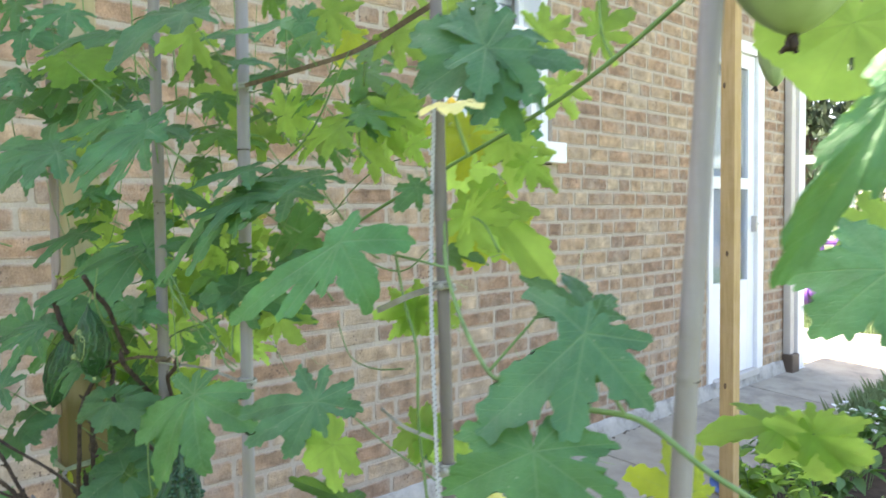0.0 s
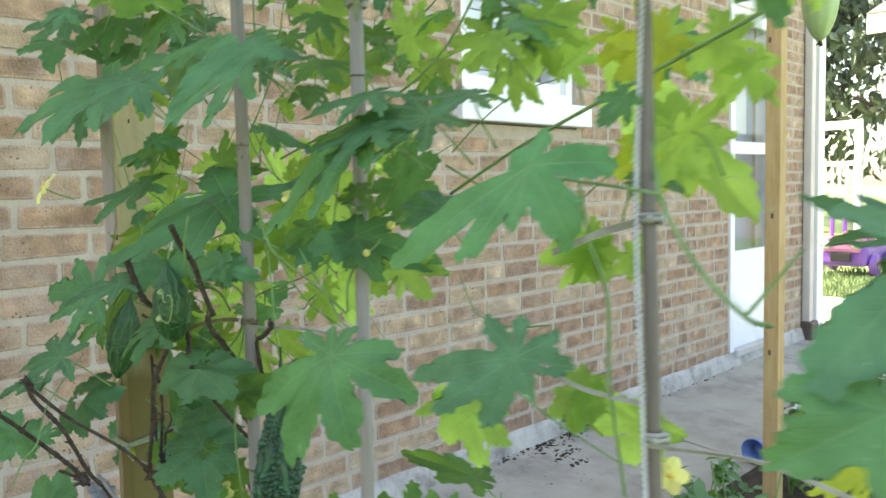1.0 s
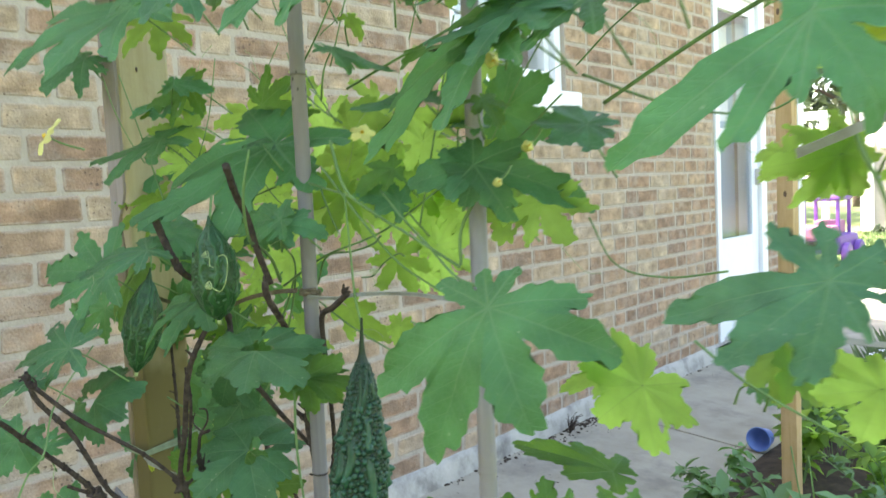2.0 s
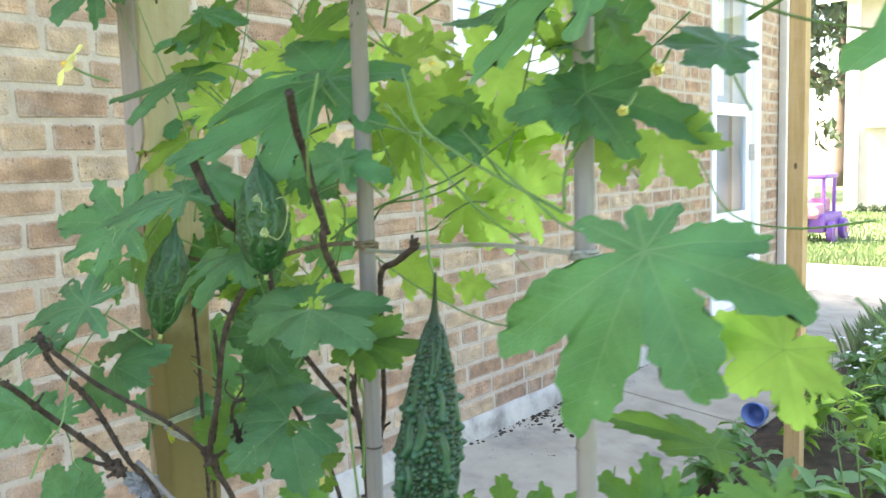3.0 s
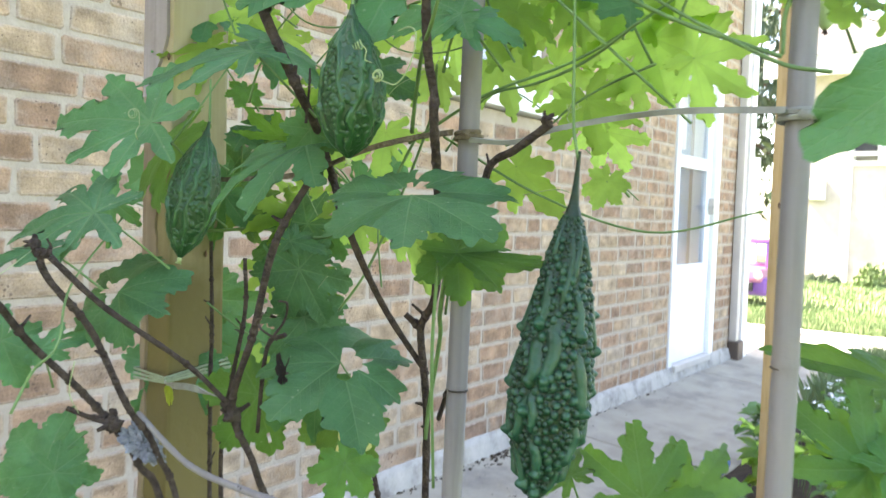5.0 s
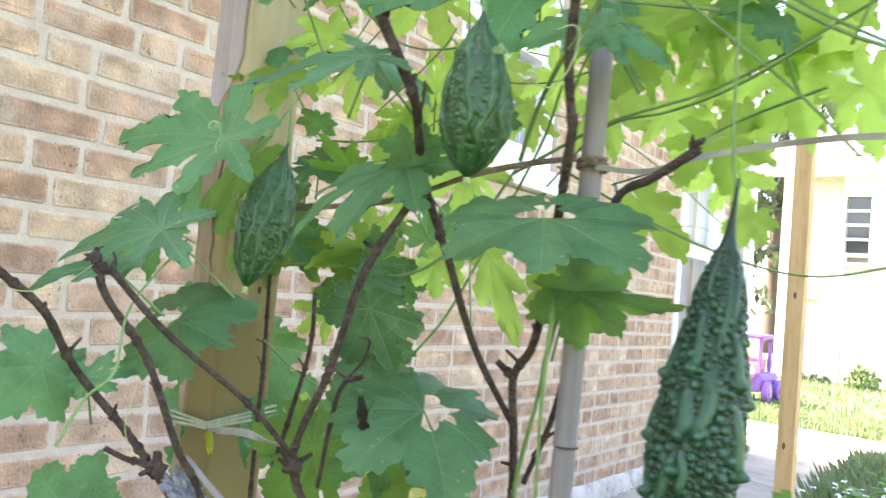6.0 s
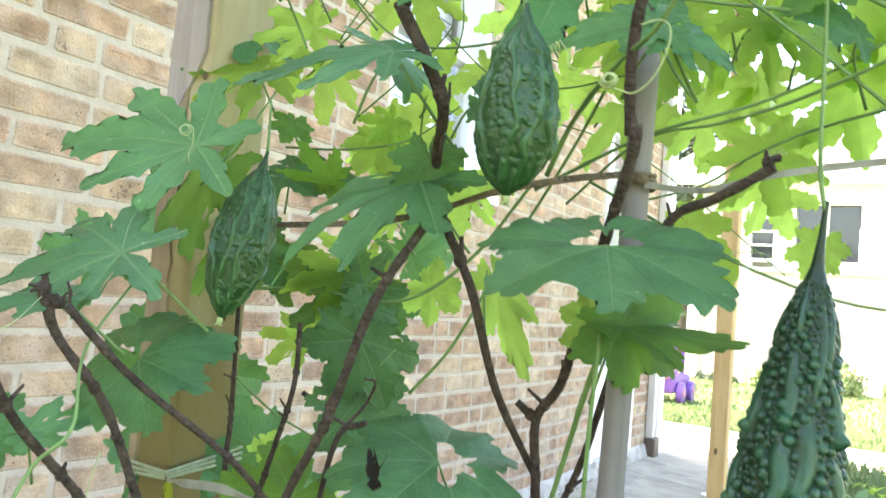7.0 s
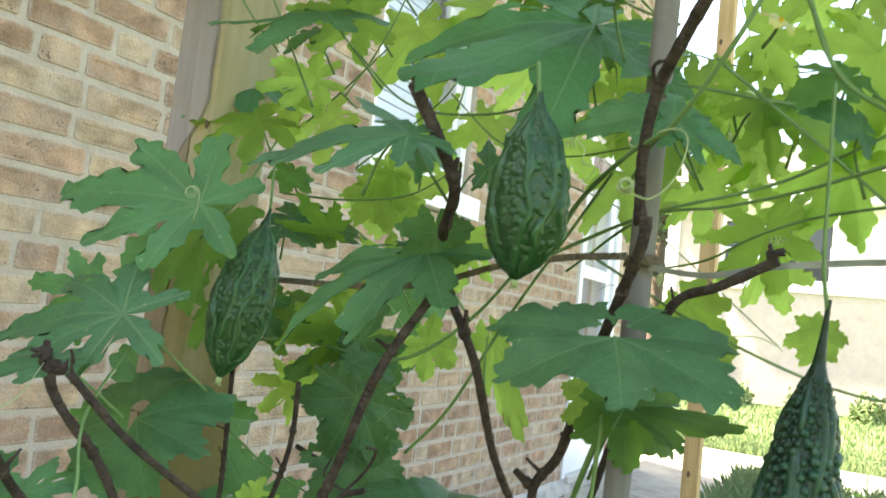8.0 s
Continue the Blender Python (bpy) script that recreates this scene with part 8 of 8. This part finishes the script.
def bush(at, r, label, seed, material, n=900, leaf_r=0.05):
    t = thing("bush", at, label, "bush", "bushes on the lawn")
    rnd = random.Random(seed)
    v, f = [], []
    for k in range(n):
        d = Vector((rnd.gauss(0, 1), rnd.gauss(0, 1), abs(rnd.gauss(0, 1)))).normalized() * rnd.random() ** 0.35
        c = Vector((d.x * r, d.y * r, d.z * r * 1.25)) * (0.8 + 0.4 * noise.noise(d * 3 + Vector((seed, 0, 0))))
        q = Euler((rnd.uniform(0, 6), rnd.uniform(0, 6), rnd.uniform(0, 6))).to_matrix()
        s = leaf_r * rnd.uniform(0.6, 1.2)
        o = len(v)
        v.extend(tuple(c + q @ Vector(p)) for p in ((-s, 0, 0), (0, -s * 0.5, s * 0.15), (s, 0, 0), (0, s * 0.5, s * 0.15)))
        f.append((o, o + 1, o + 2, o + 3))
    me = bpy.data.meshes.new("foliage")
    me.from_pydata(v, [], f)
    me.materials.append(material)
    o = new("foliage", me)
    o.parent = t
    st = bmesh.new()
    for k in range(7):
        a = k * 0.9
        tube(st, [Vector((0, 0, -0.02)), Vector((0.3 * r * math.cos(a), 0.3 * r * math.sin(a), 0.4 * r)), Vector((0.6 * r * math.cos(a), 0.6 * r * math.sin(a), 0.8 * r))], r * 0.04, r * 0.015, sides=5)
    o = part("stem_tuft", st, TRUNK)
    o.parent = t
    return t


bush((-0.55, 14.9, 0), 0.33, "small round green bush before the far house", 1, GRASS)
bush((0.6, 15.0, 0), 0.45, "low bright green bush before the far house", 2, GRASS)
bush((1.5, 14.6, 0), 0.4, "bright green bush at the edge of the lawn", 3, GRASS)
for k, x in enumerate((-1.75, -1.55, -1.35, -1.15)):
    bush((x, 15.2, 0), 0.13, "small dark clipped shrub at the foot of the far house", 5 + k, FAR_LEAF, 240, 0.03)

# ---- toy car ----
car = thing("toy_car", (-1.15, 10.3, 0), "purple and pink plastic toy car parked on the grass", "toy car")
bm = boxes((-1.42, -0.88, 9.9, 10.7, 0.12, 0.34), bevel=0.05)
under(car, part("body", bm, PURPLE))
under(car, part("hood", boxes((-1.36, -0.94, 9.86, 10.16, 0.28, 0.46), bevel=0.05), PINK))
under(car, part("roof", boxes((-1.38, -0.92, 10.1, 10.62, 0.74, 0.80), bevel=0.03), PURPLE))
for x in (-1.36, -0.98):
    for y in (10.12, 10.56):
        under(car, part("pillar", boxes((x, x + 0.04, y, y + 0.04, 0.34, 0.75), bevel=0.008), PURPLE))
under(car, part("grille", boxes((-1.26, -1.04, 9.845, 9.87, 0.18, 0.28), bevel=0.006), BLACK))
for x in (-1.34, -1.02):
    hl = bmesh.new()
    bmesh.ops.create_uvsphere(hl, u_segments=12, v_segments=8, radius=0.05, matrix=Matrix.Translation((x + 0.03, 9.88, 0.37)))
    under(car, part("headlight", hl, WHITE, smooth=True))
for x in (-1.46, -0.84):
    for y in (10.05, 10.55):
        wb = bmesh.new()
        bmesh.ops.create_cone(wb, cap_ends=True, segments=20, radius1=0.13, radius2=0.13, depth=0.07, matrix=Matrix.Translation((x, y, 0.13)) @ Matrix.Rotation(math.pi / 2, 4, "Y"))
        bmesh.ops.bevel(wb, geom=wb.edges[:], offset=0.012, segments=1, affect="EDGES")
        w = under(car, part("wheel", wb, PURPLE))
        rb2 = bmesh.new()
        bmesh.ops.create_cone(rb2, cap_ends=True, segments=16, radius1=0.06, radius2=0.05, depth=0.09, matrix=Matrix.Translation((x, y, 0.13)) @ Matrix.Rotation(math.pi / 2, 4, "Y"))
        r2 = part("hub", rb2, PINK)
        r2.parent = w
under(car, part("seat", boxes((-1.3, -1.0, 10.35, 10.6, 0.34, 0.5), bevel=0.03), PINK))

# ---- lawn blades ----
def blades(name, label, regions, n, h0, h1, w, seed, material):
    rnd = random.Random(seed)
    v, f = [], []
    for k in range(n):
        x0, x1, y0, y1 = regions[k % len(regions)]
        x, y = rnd.uniform(x0, x1), rnd.uniform(y0, y1)
        h, a = rnd.uniform(h0, h1), rnd.uniform(0, math.tau)
        dx, dy = w * math.cos(a), w * math.sin(a)
        lx, ly = rnd.uniform(-0.5, 0.5) * h, rnd.uniform(-0.5, 0.5) * h
        o = len(v)
        v.extend(((x - dx, y - dy, -0.02), (x + dx, y + dy, -0.02), (x + lx * 0.4 + dx * 0.6, y + ly * 0.4 + dy * 0.6, h * 0.6), (x + lx, y + ly, h)))
        f.extend(((o, o + 1, o + 2), (o, o + 2, o + 3)))
    me = bpy.data.meshes.new(name)
    me.from_pydata(v, [], f)
    me.materials.append(material)
    return tagged(new(name, me), label, "grass", kind="stuff")


blades("lawn_grass", "sunlit green lawn grass beyond the pavement", [(-3, 3.5, 8.16, 10.2), (-3, 3.5, 8.16, 9.0)], 32000, 0.02, 0.05, 0.006, 3, GRASS)
blades("lawn_grass", "sunlit green lawn grass far off", [(-5, 6, 10.2, 15.4)], 18000, 0.02, 0.055, 0.010, 4, GRASS)
blades("verge_grass", "long green grass beside the concrete walk", [(0.72, 1.9, 4.4, 6.3), (0.72, 1.1, 4.6, 6.3)], 9000, 0.05, 0.20, 0.004, 5, GRASS)

# ---- low plants of the bed ----
def crumbs(name, label, spots, seed):
    """Soil crumbs swept into the joint along the wall and into a few heaps."""
    rnd = random.Random(seed)
    bm = bmesh.new()
    for x, y, sx, sy, n in spots:
        for k in range(n):
            r = rnd.uniform(0.003, 0.011) * rnd.uniform(0.5, 1.0)
            at = Vector((max(0.026, rnd.gauss(x, sx)), rnd.gauss(y, sy), 0))
            at.z = 0.062 * (1 - (at.x - 0.02) / 0.7) + r * 0.12
            bmesh.ops.create_icosphere(bm, subdivisions=1, radius=r, matrix=Matrix.LocRotScale(at, Euler((0, 0, rnd.uniform(0, 6))), (rnd.uniform(0.8, 1.9), 1, rnd.uniform(0.25, 0.6))))
    tagged(part(name, bm, SOIL, smooth=True), label, "dirt", kind="stuff")


crumbs("soil_crumbs", "dark soil crumbs scattered on the concrete along the wall",
       ((0.035, 2.7, 0.014, 0.45, 110), (0.035, 3.8, 0.012, 0.5, 40), (0.06, 2.74, 0.025, 0.08, 70), (0.15, 2.73, 0.02, 0.05, 40), (0.24, 2.70, 0.015, 0.03, 15), (0.05, 3.05, 0.02, 0.05, 60)), 12)


def small_leaf(v, f, c, q, s, w=0.42):
    """Append a pointed, folded leaf of eight triangles."""
    o = len(v)
    pts = ((0, 0, 0), (-w * 0.8, 0.3, 0.10), (0, 0.33, 0), (w * 0.8, 0.3, 0.10), (-w * 0.7, 0.66, 0.04), (0, 0.68, -0.06), (w * 0.7, 0.66, 0.04), (0, 1.0, -0.20))
    v.extend(tuple(c + q @ (Vector(p) * s)) for p in pts)
    f.extend(((o, o + 2, o + 1), (o, o + 3, o + 2), (o + 1, o + 2, o + 5, o + 4), (o + 2, o + 3, o + 6, o + 5), (o + 4, o + 5, o + 7), (o + 5, o + 6, o + 7)))


def bed_plant(at, h, spread, n, size, material, label, seed, w=0.42):
    t = thing("bed_plant", at, label, "plant", "plants of the garden bed")
    rnd = random.Random(seed)
    v, f = [], []
    st = bmesh.new()
    for k in range(max(5, n // 14)):
        a, r = rnd.uniform(0, math.tau), spread * rnd.uniform(0.2, 1.0)
        top = Vector((r * math.cos(a), r * math.sin(a), h * rnd.uniform(0.55, 1.0)))
        line = smooth_path([(0, 0, -0.01), (top.x * 0.35, top.y * 0.35, top.z * 0.6), top], 6)
        tube(st, line, 0.0022, 0.001, sides=5)
        for j in range(14):
            u = rnd.uniform(0.25, 1.0)
            c = line[min(len(line) - 1, int(u * (len(line) - 1)))]
            q = Euler((rnd.uniform(-0.5, 0.9), rnd.uniform(-0.5, 0.5), rnd.uniform(0, math.tau))).to_matrix()
            small_leaf(v, f, c, q, size * rnd.uniform(0.6, 1.25), w)
    me = bpy.data.meshes.new("foliage")
    me.from_pydata(v, [], f)
    me.materials.append(material)
    for p in me.polygons:
        p.use_smooth = True
    o = new("foliage", me)
    o.parent = t
    o = part("stem_tuft", st, STEM)
    o.parent = t
    return t


rp = random.Random(21)
spots = [(0.84, 2.55, 0.22), (0.95, 2.95, 0.30), (0.88, 3.45, 0.26), (1.10, 3.3, 0.34), (1.25, 2.8, 0.36), (0.92, 3.95, 0.24), (1.2, 3.9, 0.34), (1.45, 3.4, 0.4), (1.0, 4.4, 0.2), (1.4, 2.4, 0.38), (1.6, 2.9, 0.42), (1.75, 3.8, 0.46), (1.15, 2.15, 0.3), (1.5, 4.5, 0.4), (1.9, 3.2, 0.48), (2.2, 3.9, 0.5)]
for k, (x, y, h) in enumerate(spots):
    bed_plant((x, y, 0.02), h, 0.16 + 0.2 * h, 120, 0.055 + 0.03 * rp.random(), (FERN, LEAF_LIGHT, FERN)[k % 3], "leafy green plant growing in the bed by the walk", 40 + k, 0.3)
for k, (x, y, h) in enumerate([(1.5, 0.95, 0.80), (1.42, 0.85, 0.76), (1.62, 0.95, 0.82), (1.7, 1.1, 0.8), (1.33, 0.9, 0.74), (1.8, 0.9, 0.86), (1.56, 1.25, 0.75), (1.25, 0.85, 0.7), (1.9, 1.05, 0.88)]):
    bed_plant((x, y, 0.02), h, 0.12, 110, 0.055, (FERN, LEAF_LIGHT)[k % 2], "tall leafy green plant below the trellis", 70 + k, 0.32)

# white flower dots on the plants by the walk
for k, (x, y) in enumerate(((0.98, 3.25), (1.08, 3.6))):
    t = thing("white_flowers", (x, y, 0.02), "small white flowers among green leaves by the walk", "flowers")
    stalks = bmesh.new()
    for j in range(22):
        bm = bmesh.new()
        c = Vector((rp.uniform(-0.12, 0.12), rp.uniform(-0.16, 0.16), rp.uniform(0.22, 0.36)))
        for p in range(5):
            q = Euler((rp.uniform(-0.4, 0.4), rp.uniform(-0.4, 0.4), p * 1.256)).to_matrix()
            vs = [bm.verts.new(c + q @ Vector(w)) for w in ((0, 0, 0), (-0.006, 0.008, 0.002), (0, 0.014, 0.001), (0.006, 0.008, 0.002))]
            bm.faces.new(vs)
        tube(stalks, [c, Vector((c.x * 0.5, c.y * 0.5, 0.0))], 0.0008, 0.0012, sides=4)
        o = part("blossom", bm, WHITE)
        o.parent = t
    o = part("stem_tuft", stalks, STEM)
    o.parent = t

# blue plastic pot lying by the stake
pot = thing("blue_pot", (0.70, 3.30, 0.0), "small blue plastic pot lying on its side on the walk", "pot")
pb = bmesh.new()
lathe(pb, [(0.002, 0.0), (0.032, 0.0), (0.034, 0.004), (0.043, 0.07), (0.047, 0.072), (0.047, 0.082), (0.042, 0.082), (0.032, 0.008), (0.002, 0.008)], 28, Matrix.Translation((0.0, -0.0, 0.046)) @ Matrix.Rotation(radians(82), 4, "X"))
o = part("shell", pb, BLUE, smooth=True)
o.parent = pot

# dead weed and dirt on the walk
weed = thing("dry_weed", (0.075, 2.86, 0.095), "dark dried weed growing from the wall foot", "weed")
bm = bmesh.new()
for k in range(34):
    d = Vector((rp.uniform(0.0, 1), rp.uniform(-1, 1), rp.uniform(0.0, 1))).normalized() * rp.uniform(0.03, 0.075)
    tube(bm, [Vector((0, 0, -0.03)), d * 0.6 + Vector((0, 0, 0.01)), d], 0.0018, 0.0008, sides=4)
o = part("dead_tuft", bm, BARK)
o.parent = weed
v, f = [], []
for k in range(60):
    g = rp.random()
    if g < 0.45:
        x, y = 0.10 + abs(rp.gauss(0, 0.035)), rp.uniform(1.6, 4.2)
    else:
        cx, cy = ((0.22, 2.75), (0.33, 2.62), (0.26, 2.45), (0.17, 3.05))[k % 4]
        x, y = cx + rp.gauss(0, 0.03), cy + rp.gauss(0, 0.05)
    s = rp.uniform(0.002, 0.006)
    q = Euler((rp.uniform(-0.3, 0.3), rp.uniform(-0.3, 0.3), rp.uniform(0, 6))).to_matrix()
    o = len(v)
    v.extend(tuple(Vector((x, y, 0.002 + 0.062 * (1 - (x - 0.02) / 0.7))) + q @ Vector(p)) for p in ((-s, 0, 0), (0, -s * 0.6, 0), (s, 0, 0), (0, s * 0.6, 0), (0, 0, s * 0.35)))
    f.extend(((o, o + 1, o + 4), (o + 1, o + 2, o + 4), (o + 2, o + 3, o + 4), (o + 3, o, o + 4)))
me = bpy.data.meshes.new("dirt")
me.from_pydata(v, [], f)
me.materials.append(SOIL)
tagged(new("dirt", me), "dark crumbs of dirt on the concrete walk", "dirt", kind="stuff")

# ---- bricks of the near stretch of wall ----
rk = random.Random(3)
for s, yy, zz in brick_jobs:
    b = new("brick", BRICKS[s, rk.randrange(3)])
    b.parent = wall
    b.location = (rk.uniform(0.0002, 0.0020), yy, zz)
    if rk.random() < 0.5:
        b.rotation_euler = (math.pi, 0, 0)
